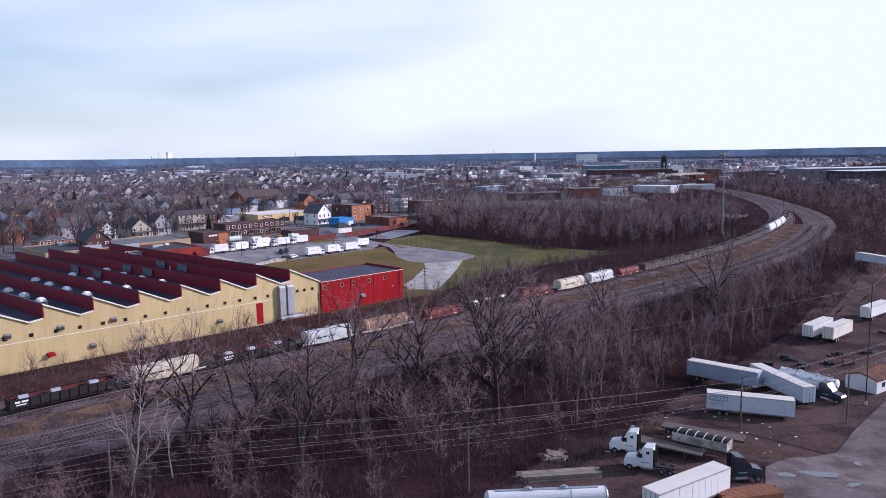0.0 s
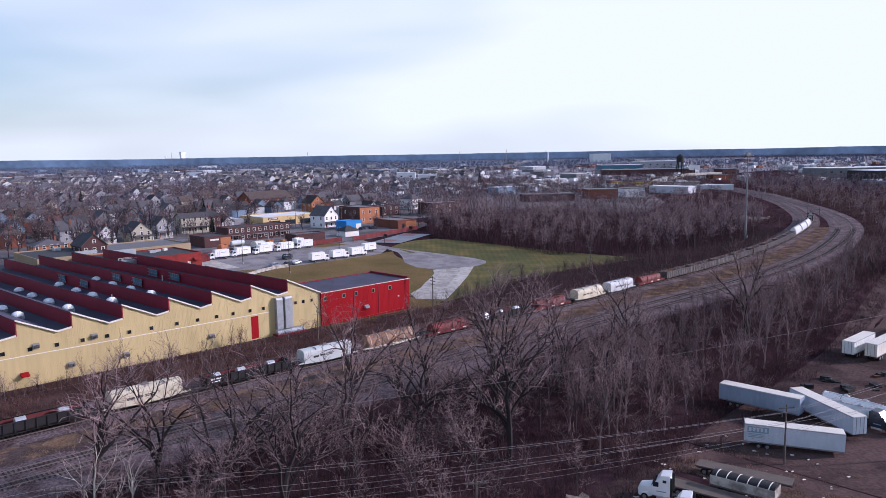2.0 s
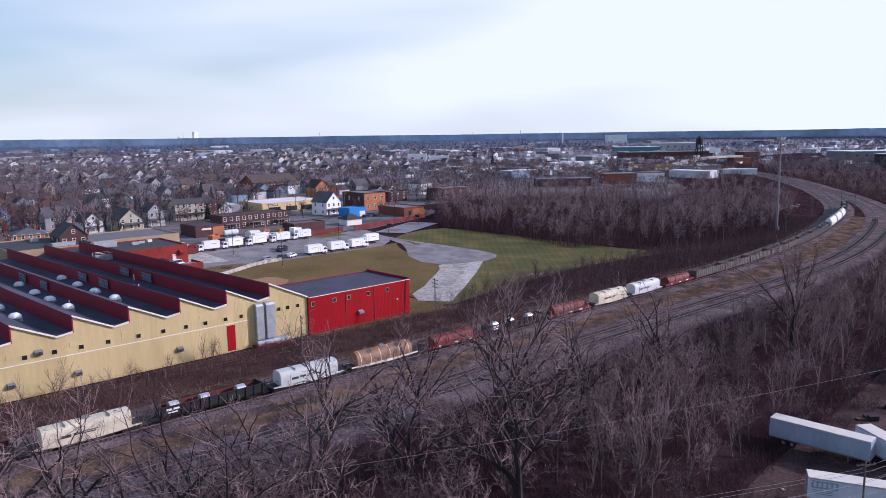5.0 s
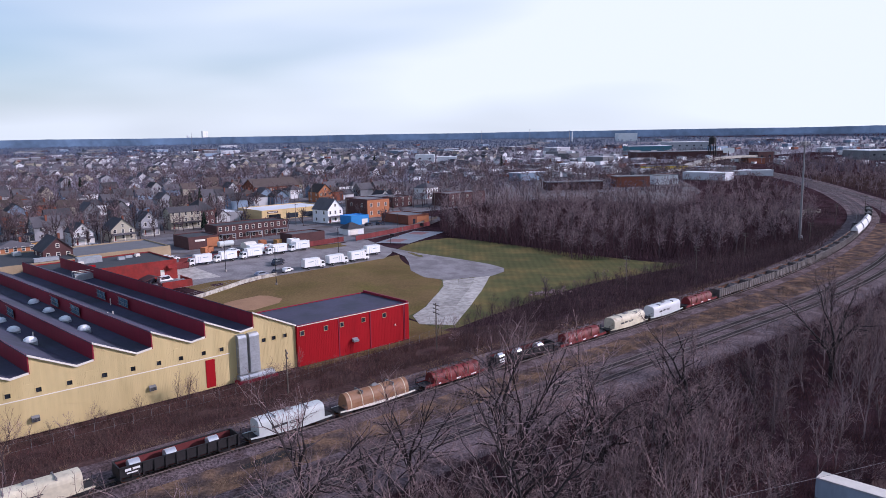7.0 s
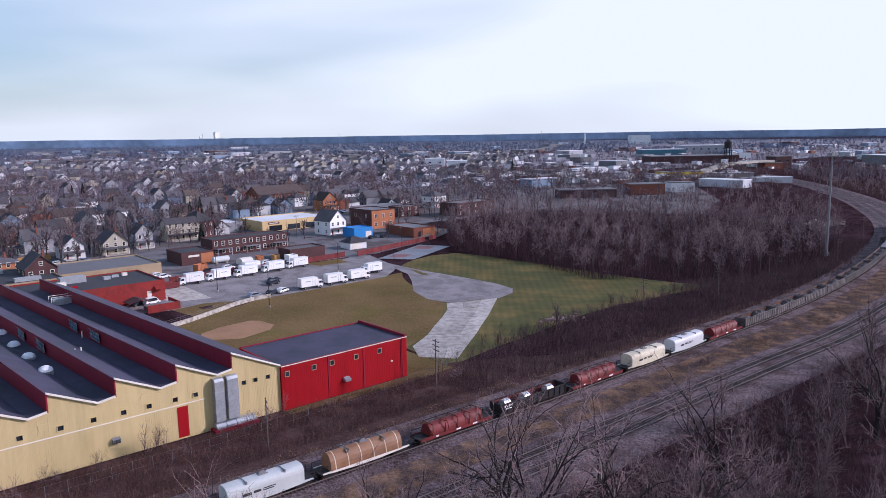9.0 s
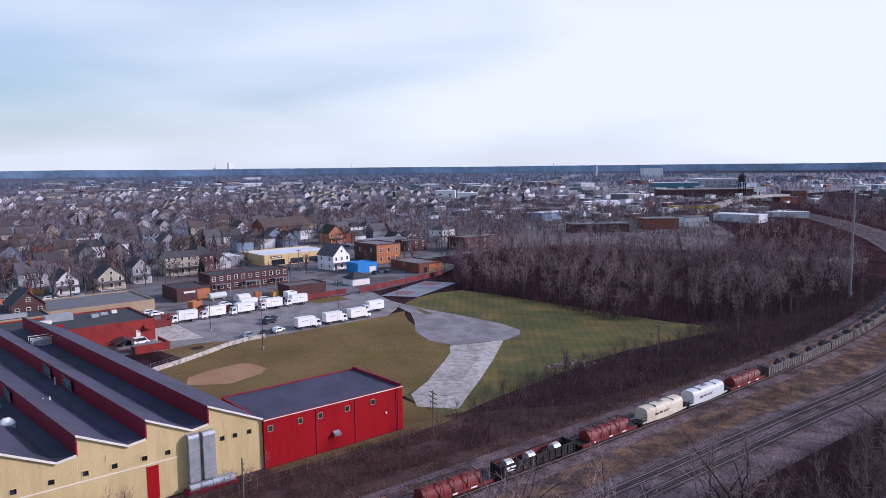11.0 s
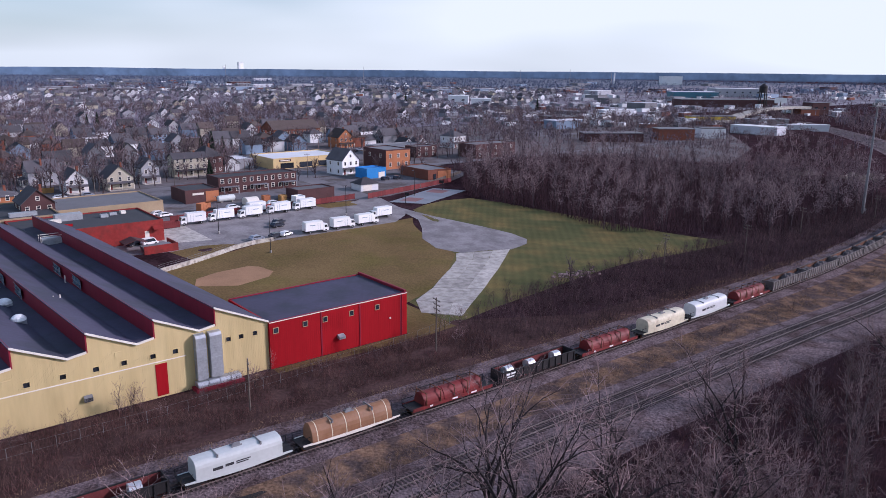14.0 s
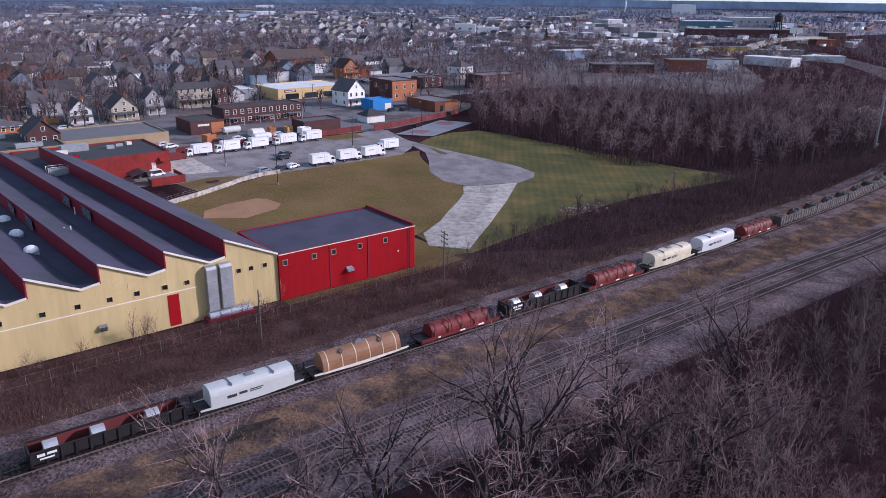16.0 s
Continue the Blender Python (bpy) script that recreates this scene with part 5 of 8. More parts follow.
for s, n in ((40, 96), (46, 89), (56, 93), (60, 86), (68, 98), (71, 84), (80, 87), (84, 94), (93, 97), (97, 84), (104, 88), (110, 98), (115, 82), (125, 93), (129, 79), (140, 92), (6, 96), (12, 103), (17, 92), (22, 99), (27, 88), (33, 93), (14, 84), (40, 85), (66, 80), (75, 77), (88, 84), (95, 91), (100, 79), (107, 82), (118, 90), (122, 84), (133, 88), (146, 86), (155, 90)):
    rng.choice(NEAR)(s, n, rng.uniform(0.95, 1.35), rng.uniform(0, 360))
for s, n, k in ((156, 108.5, 0.75), (163.5, 106.5, 0.8), (222, 103, 1.15), (214, 100, 1.0)):
    NEAR[2](s, n, k, s)
for s, n in scatter(rng, THICKET, 8.6, most=120):
    if s > 92 and n > track_n(s) - 24 or n > track_n(s) - 18:
        if rng.random() < 0.6:
            rng.choice(SHRUB + SAPL[:1])(s, n, rng.uniform(0.5, 1.0), rng.uniform(0, 360))
    elif s > 105 and rng.random() < 0.25:
        rng.choice(SHRUB)(s, n, rng.uniform(0.6, 1.1), rng.uniform(0, 360))
    elif rng.random() < 0.85:
        rng.choice(NEAR)(s, n, rng.uniform(0.62, 1.1), rng.uniform(0, 360))
    else:
        rng.choice(SAPL)(s, n, rng.uniform(0.8, 1.3), rng.uniform(0, 360))
for s, n in scatter(rng, [(92, 70), (118, 73), (190, 77), (262, 90), (330, 102), (330, 110), (262, 97.5), (200, 98), (140, 100), (112, 97)], 5.6, most=135):
    rng.choice(TALL)(s, n, rng.uniform(0.75, 1.3) * (1.15 if n < 92 else 0.85), rng.uniform(0, 360))
for s, n, k in ((38, 158, 0.6), (44, 157.5, 0.5), (27, 157, 0.55), (20, 158, 0.6), (101, 158, 0.5), (70, 159.5, 0.5)):
    NEAR[3](s, n, k, s * 5)
for s, n in scatter(rng, [(152, 162), (166, 167), (200, 171.5), (262, 173), (262, 164), (200, 164), (165, 160)], 4.6, most=44):
    SHRUB[rng.choice((0, 2))](s, n, rng.uniform(0.5, 0.95), rng.uniform(0, 360))
TAN = tree_kind(131, "bare tree with tan seed heads by the factory", bark=M_BARK, twigs=M_TAN, height=10, levels=4, counts=(6, 4, 4, 4), spread=0.6, trunk_r=0.12, start=0.2, twig=0.016, bole=0.55, limb=(0.5, 0.8), crook=0.3)
for s, n, k in ((54.5, 147.5, 1.0), (38.5, 158.8, 0.62), (48.2, 155.5, 0.55), (86, 160.2, 0.5), (104.8, 158.6, 0.42)):
    TAN(s, n, k, s * 11)
BIRCH(31.5, 95, 0.95, 40)
BIRCH(37.5, 96, 0.7, 160)
for s, n in ((72, 161), (77, 159.5), (85, 161), (88, 161.5), (58, 161), (48, 160), (104.5, 160), (107, 159.5), (30, 160.5), (116, 157), (127, 155), (134, 156), (96, 158), (66, 157), (90, 157), (143, 153)):
    rng.choice(SHRUB)(s, n, rng.uniform(0.5, 0.9), rng.uniform(0, 360))
for s, n in ((84.5, 162), (86.5, 161.5), (60.5, 160.5), (63, 159), (32, 160), (52, 158), (143, 158), (146, 160), (108.5, 160.5), (40, 157)):
    rng.choice(SAPL)(s, n, rng.uniform(0.55, 0.95), rng.uniform(0, 360))
STREET[0](192, 167.6, 0.6, 20)
for s, n in ((150, 160), (222, 168), (236, 170)):
    NEAR[3](s, n, 0.55, s)
SIDE_P = [(140, 147), (150, 160), (190, 168), (262, 166), (300, 172), (400, 180), (400, 168), (330, 150), (260, 143), (170, 144)]
mass("side_saplings", SAPL + SHRUB[:1], [(s, n, rng.uniform(0.5, 0.95)) for s, n in scatter(rng, SIDE_P, 9.5, most=42)], M_TWIGD, "leafless saplings in the thicket beside the railway", 3)
WOODS = [(249, 270), (252, 230), (247, 199), (262, 186), (278, 166), (330, 160), (390, 172), (425, 195), (418, 250), (400, 310), (345, 345), (290, 320), (262, 290)]
mass("wood", WOOD, [(s, n, rng.uniform(0.85, 1.3)) for s, n in scatter(rng, WOODS, 7.3)], M_TWIGW, "dense leafless purple grey wood", 4)
EAST = [(300, 90), (360, 104), (420, 130), (480, 150), (540, 185), (600, 220), (700, 290), (900, 440), (1100, 420), (800, 190), (520, 60), (360, 40), (310, 60)]
mass("wood_east", WOOD, [(s, n, rng.uniform(0.7, 1.1)) for s, n in scatter(rng, EAST, 16.0, most=40)], M_TWIGW, "leafless wood beyond the railway curve", 5)
INNER = [(430, 190), (480, 205), (530, 235), (600, 275), (700, 350), (760, 420), (640, 400), (520, 330), (440, 270)]
mass("scrub_trees", WOOD, [(s, n, rng.uniform(0.4, 0.8)) for s, n in scatter(rng, INNER, 17.0, most=34)], M_TWIGD, "scattered leafless trees on waste ground", 6)


# ---- thickets and grass: uncountable stems ----
def stems(name, pts, hlo, hhi, lean, r, material, label, seed, category="thicket"):
    g = np.random.default_rng(seed)
    pts = np.asarray(pts)
    n = len(pts)
    base = np.array([xyz(s, m, -0.05) for s, m in pts])
    h = g.uniform(hlo, hhi, n)
    tip = base + np.stack([g.normal(0, lean, n) * h, g.normal(0, lean, n) * h, h], 1)
    rr = r * g.uniform(0.6, 1.4, n)
    w = g.uniform(0, 6.28, n)
    v = np.concatenate([base + np.stack([np.cos(w + a) * rr, np.sin(w + a) * rr, 0 * rr], 1) for a in (0, 2.1, 4.2)] + [tip])
    i = np.arange(n)
    f = np.concatenate([np.stack([i + a * n, i + b * n, i + 3 * n], 1) for a, b in ((0, 1), (1, 2), (2, 0))])
    me = bpy.data.meshes.new(name)
    me.from_pydata(v.tolist(), [], f.tolist())
    me.materials.append(material)
    return tagged(new(name, me), label, category, kind="stuff")


def cloud(seed, poly, count):
    g = np.random.default_rng(seed)
    a = np.array(poly)
    out = []
    while len(out) < count:
        for s, n in g.uniform(a.min(0), a.max(0), (4000, 2)):
            if inside(poly, s, n):
                out.append((s, n))
    return out[:count]


def clumpy(pts, size, keep, seed):
    """Keeps the points where a soft noise runs high."""
    noise_off = seed * 13.7
    return [p for p in pts if noise.noise((p[0] / size + noise_off, p[1] / size, 0.0)) > keep]


stems("undergrowth", clumpy(cloud(1, THICKET, 38000), 9, -0.3, 1), 0.6, 2.6, 0.35, 0.030, M_BRUSH, "dense brown leafless undergrowth", 2)
stems("undergrowth_pale", clumpy(cloud(2, THICKET, 34000), 8, 0.05, 2), 0.8, 2.6, 0.38, 0.016, M_TWIGD, "pale thin leafless stems", 22)
stems("undergrowth_red", clumpy(cloud(3, THICKET, 34000), 7, 0.0, 3), 0.5, 1.9, 0.4, 0.034, M_BRUSHR, "reddish brown dead weeds", 4)
BANK = [(-10, 148), (40, 147), (108, 147.5), (150, 147), (152, 156), (140, 161), (112, 162.5), (60, 163), (-10, 163)]
stems("bank_brush", clumpy(cloud(5, BANK, 24000), 6, -0.25, 5), 0.5, 1.7, 0.4, 0.026, M_BRUSHB, "brown brush on the bank by the factory", 6)
stems("bank_weeds", clumpy(cloud(7, BANK, 20000), 5, -0.1, 7), 0.3, 1.1, 0.5, 0.028, M_BRUSHR, "reddish dead weeds on the bank", 8)
SIDE = [(140, 146), (150, 159), (172, 167), (190, 170), (215, 170), (240, 169), (262, 172), (285, 170), (400, 178), (400, 164), (330, 147), (260, 142.5), (170, 143.5)]
stems("side_thicket", cloud(9, SIDE, 14000), 0.8, 3.4, 0.32, 0.045, M_BRUSHS, "dense dark leafless thicket beside the railway", 10)
stems("waste_scrub", clumpy(cloud(21, [(420, 170), (470, 190), (520, 215), (600, 262), (760, 380), (760, 520), (560, 470), (430, 330), (400, 300), (424, 240)], 16000), 25, -0.15, 21), 0.8, 3.0, 0.4, 0.10, M_BRUSHS, "brown scrub on waste ground", 23)
stems("east_scrub", cloud(24, [(250, 101), (300, 104), (360, 118), (420, 132), (480, 152), (560, 194), (640, 244), (760, 330), (800, 280), (560, 120), (380, 60), (290, 84)], 20000), 0.8, 3.2, 0.35, 0.09, M_BRUSHB, "brown leafless scrub beyond the tracks", 25)
stems("wood_floor", cloud(11, WOODS, 32000), 1.8, 7.0, 0.24, 0.07, M_BRUSH, "dark undergrowth of the wood", 12)
GRASS = [(20, 124.8), (110, 123.8), (160, 123.2), (200, 121.6), (260, 120.6), (330, 129), (330, 133), (260, 127.2), (200, 127.3), (150, 127.6), (110, 128.8), (20, 131)]
edge = np.random.default_rng(61)
stems("ballast_edge_brush", [(s, track_n(s) - 12.4 + edge.normal(0, 1.0)) for s in edge.uniform(10, 330, 11000)], 0.2, 1.3, 0.45, 0.022, M_BRUSH, "brown weeds at the ballast's edge", 62)
stems("dry_grass", clumpy(cloud(13, GRASS, 22000), 6, -0.1, 13), 0.2, 0.75, 0.6, 0.03, M_STRAW, "tufts of dry straw-coloured grass between tracks", 14, "grass")
stems("verge_grass", clumpy(cloud(15, [(20, 142), (150, 141), (300, 141), (300, 146), (150, 147), (20, 148)], 20000), 5, -0.05, 15), 0.15, 0.6, 0.7, 0.03, M_STRAW, "dry grass along the ballast edge", 16, "grass")
stems("yard_weeds", clumpy(cloud(17, [(84, 43), (122, 41), (122, 64), (84, 64)], 14000), 5, 0.0, 17), 0.15, 0.6, 0.6, 0.03, M_STRAW, "dry weeds in the truck yard", 18, "weeds")
stems("yard_edge_brush", clumpy(cloud(27, [(62, 60), (84, 61), (100, 61), (125, 65), (160, 66), (200, 69), (320, 88), (320, 99), (200, 79), (125, 73), (62, 71)], 16000), 5, -0.15, 27), 0.4, 2.0, 0.4, 0.03, M_BRUSH, "brown brush creeping over the yard's edge", 28)
for s, n in ((139, 127.5), (141, 127), (187, 124), (189, 124.5), (191, 124.2), (215, 123.5)):
    SHRUB[2](s, n, 0.55, s * 7)


def free_ground(s, n):
    """Yards and verges of the town, not its streets, lots and shops."""
    if abs(n - 352.5) < 5 or abs(n - 440) < 5 or abs(s - 214 - (n - 290) * 0.08) < 8:
        return False
    return not any(a < s < c and b < n < d for a, b, c, d in ((205, 340, 300, 408), (165, 374, 196, 396), (280, 500, 326, 535), (292, 440, 312, 466), (329, 345, 372, 424), (95, 340, 150, 376)))


def crowns(name, places, k, material, label, seed, category="trees", wide=0.36):
    """Bare crowns as many short twigs round a stem, joined: places of (x, y, z, height, twig radius)."""
    g = np.random.default_rng(seed)
    q = np.repeat(np.asarray(places), k, axis=0)
    m = len(q)
    h, r = q[:, 3:4], q[:, 4:5].copy()
    way = g.normal(0, 1, (m, 3))
    way /= np.linalg.norm(way, axis=1)[:, None]
    mid = q[:, :3] + np.array([0, 0, 0.56]) * h
    lean = np.repeat(g.normal(0, 0.05, (len(places), 3)), k, axis=0) * h
    a = mid + lean + way * g.uniform(0.05, 1.0, (m, 1)) ** 0.5 * np.array([wide, wide, 0.38]) * 0.62 * h
    b = a + way * h * g.uniform(0.08, 0.24, (m, 1)) + g.normal(0, 0.05, (m, 3)) * h + np.array([0, 0, 0.09]) * h
    a[::k], b[::k] = q[::k, :3], mid[::k]
    r[::k] *= 1.7
    d = b - a
    u = np.cross(d, g.normal(0, 1, (m, 3)))
    u /= np.linalg.norm(u, axis=1)[:, None] + 1e-9
    w = np.cross(d, u)
    w /= np.linalg.norm(w, axis=1)[:, None] + 1e-9
    v = np.concatenate([a + (u * math.cos(o) + w * math.sin(o)) * r for o in (0, 2.1, 4.2)] + [b])
    i = np.arange(m)
    f = np.concatenate([np.stack([i + x * m, i + y * m, i + 3 * m], 1) for x, y in ((0, 1), (1, 2), (2, 0))])
    me = bpy.data.meshes.new(name)
    me.from_pydata(v.tolist(), [], f.tolist())
    me.materials.append(material)
    return tagged(new(name, me), label, category, kind="stuff")


def far_trees():
    g = np.random.default_rng(33)
    # between the houses and behind the wood
    got = []
    for _ in range(4200):
        y = 350 + 560 * g.random() ** 1.1
        x = g.uniform(-0.68 * y, 0.46 * y)
        s, n = sn(x, y)
        if n < 352 or not free_ground(s, n) or s > 330 and n < 350 or inside(WOODS, s, n) or abs(n - track_n(s, T0_PTS)) < 26:
            continue
        if noise.noise((x / 60, y / 60, 9.0)) > -0.15:
            got.append((x, y, xyz(s, n)[2], g.uniform(7.0, 13.5), 0.07 + y / 4600))
    crowns("town_trees", got, 26, M_TOWNTW, "brown leafless trees between the town houses", 34)
    # scrub wood beyond the curve and on the waste ground
    got = []
    for poly, k in ((EAST, 2600), (INNER, 420)):
        lo, hi = np.min(poly, 0), np.max(poly, 0)
        for _ in range(k):
            s, n = g.uniform(lo[0], hi[0]), g.uniform(lo[1], hi[1])
            if inside(poly, s, n) and (n - track_n(s) < -14 or poly is INNER):
                x, y, z = xyz(s, n)
                got.append((x, y, z, g.uniform(4.5, 9.5), 0.05 + y / 5500))
    crowns("scrub_wood", got, 24, M_TWIGW, "leafless scrub wood beyond the railway curve", 35)
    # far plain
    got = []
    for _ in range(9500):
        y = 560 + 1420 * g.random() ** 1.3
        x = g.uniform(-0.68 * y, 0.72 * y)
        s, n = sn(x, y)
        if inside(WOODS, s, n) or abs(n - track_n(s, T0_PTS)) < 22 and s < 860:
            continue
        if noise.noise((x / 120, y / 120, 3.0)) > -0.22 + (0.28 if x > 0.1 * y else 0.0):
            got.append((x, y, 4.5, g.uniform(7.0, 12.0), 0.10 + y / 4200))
    crowns("far_trees", got, 11, M_FARW, "leafless trees across the far town, tinted purple grey for haze", 36)
    # belts near the horizon, their haze painted as a blue tint
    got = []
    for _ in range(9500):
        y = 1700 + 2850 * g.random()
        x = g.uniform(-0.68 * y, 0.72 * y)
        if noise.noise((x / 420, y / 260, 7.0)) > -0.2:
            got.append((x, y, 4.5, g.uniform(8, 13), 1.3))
    crowns("distant_trees", got, 5, M_HAZEB, "tree belts towards the horizon, tinted blue grey for haze", 37, wide=0.6)


far_trees()


def near_bushes():
    g = np.random.default_rng(51)
    got = []
    for s, n in clumpy(cloud(52, SIDE, 1500), 9, -0.2, 52)[:900]:
        got.append((*xyz(s, n), g.uniform(1.6, 3.9), 0.022))
    crowns("side_bushes", got, 30, M_BRUSHS, "rounded dark leafless bushes beside the railway", 53, "bushes", 0.55)
    got = []
    for s, n in clumpy(cloud(54, THICKET, 1500), 7, -0.2, 54)[:800]:
        got.append((*xyz(s, n), g.uniform(1.4, 3.6), 0.016))
    crowns("thicket_bushes", got, 34, M_BRUSHR, "red brown leafless bushes under the thicket trees", 55, "bushes", 0.5)


    got = []
    for s, n in clumpy(cloud(56, [(20, 124.8), (110, 123.6), (200, 121.4), (260, 120.4), (260, 123.5), (200, 124.6), (110, 126.6), (20, 127.6)], 700), 8, 0.0, 56)[:300]:
        got.append((*xyz(s, n), g.uniform(0.6, 1.5), 0.014))
    crowns("grass_tufts", got, 30, M_STRAW, "clumps of tall golden dead grass beside the main tracks", 57, "grass", 0.6)


near_bushes()


def evergreens():
    for i, (x, y, h) in enumerate(((-150, 468, 12), (-146, 473, 14), (-141, 476, 11), (-300, 640, 13), (-312, 646, 11), (-118, 396, 8), (-112, 1100, 16), (60, 980, 15))):
        rng = random.Random(i)
        s, n = sn(x, y)
        t = thing("evergreen_tree", at(s, n), "dark green conifer among bare town trees", "tree", "conifers")
        part("trunk", MB().tube((0, 0, -0.3), (0, 0, h * 0.9), 0.22, 0.05, 6), M_BARK, t)
        cr = MB()
        for _ in range(420):
            q = rng.random() ** 0.8
            w, rad = rng.uniform(0, 6.28), (1 - q) * h * 0.24 + 0.2
            z = h * (0.12 + 0.88 * q)
            cr.spike((0.2 * math.cos(w), 0.2 * math.sin(w), z), (rad * math.cos(w), rad * math.sin(w), z - 0.25 * rad + rng.uniform(-0.3, 0.3)), 0.3)
        part("crown", cr, M_EVERG, t)


evergreens()


# upright backdrop sheet in the painted haze colour
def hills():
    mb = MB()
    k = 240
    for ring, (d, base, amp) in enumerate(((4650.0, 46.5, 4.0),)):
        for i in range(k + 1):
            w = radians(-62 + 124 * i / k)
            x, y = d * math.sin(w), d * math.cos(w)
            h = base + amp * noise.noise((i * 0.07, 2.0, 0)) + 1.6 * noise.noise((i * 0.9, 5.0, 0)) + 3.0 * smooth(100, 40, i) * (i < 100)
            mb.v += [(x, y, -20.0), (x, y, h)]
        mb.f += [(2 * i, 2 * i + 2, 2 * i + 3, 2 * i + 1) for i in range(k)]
    tagged(new("backdrop", mb.mesh("backdrop", M_HILL)), "wooded hills painted haze blue, glowing backdrop on the horizon", "backdrop", kind="structure")


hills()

# ---- town: houses ----
def gable_roof(mb, w, d, z, rise, over=0.4, thick=0.22, along="y"):
    """Two sloping slabs; the ridge runs along the axis given."""
    half, length = (w / 2, d / 2) if along == "y" else (d / 2, w / 2)
    k = rise / half
    o = half + over
    prof = [(-o, z - over * k), (0, z + rise), (o, z - over * k), (o, z - over * k + thick), (0, z + rise + thick * 1.15), (-o, z - over * k + thick)]
    mb.prism(prof, -length - over, length + over, "y" if along == "y" else "x")


def window_part(parent, x, y, z, w, h, face, glass=M_DARKW, frame_m=M_TRIM, framed=True):
    """A window on the wall plane y (face -y or +y) or x (face -x or +x)."""
    g, f = MB(), MB()
    if face in ("-y", "+y"):
        s = -1 if face == "-y" else 1
        g.box(x - w / 2, x + w / 2, y + min(s * 0.01, s * 0.05), y + max(s * 0.01, s * 0.05), z, z + h)
        for a, b, c, d in ((-w / 2 - 0.12, -w / 2, z - 0.12, z + h + 0.12), (w / 2, w / 2 + 0.12, z - 0.12, z + h + 0.12), (-w / 2, w / 2, z - 0.12, z), (-w / 2, w / 2, z + h, z + h + 0.12), (-w / 2, w / 2, z + h / 2 - 0.04, z + h / 2 + 0.04)):
            f.box(x + a, x + b, y + min(0, s * 0.09), y + max(0, s * 0.09), c, d)
    else:
        s = -1 if face == "-x" else 1
        g.box(x + min(s * 0.01, s * 0.05), x + max(s * 0.01, s * 0.05), y - w / 2, y + w / 2, z, z + h)
        for a, b, c, d in ((-w / 2 - 0.12, -w / 2, z - 0.12, z + h + 0.12), (w / 2, w / 2 + 0.12, z - 0.12, z + h + 0.12), (-w / 2, w / 2, z - 0.12, z), (-w / 2, w / 2, z + h, z + h + 0.12), (-w / 2, w / 2, z + h / 2 - 0.04, z + h / 2 + 0.04)):
            f.box(x + min(0, s * 0.09), x + max(0, s * 0.09), y + a, y + b, c, d)
    win = part("window", g, glass, parent)
    if framed:
        part("frame", f, frame_m, win)
    return win


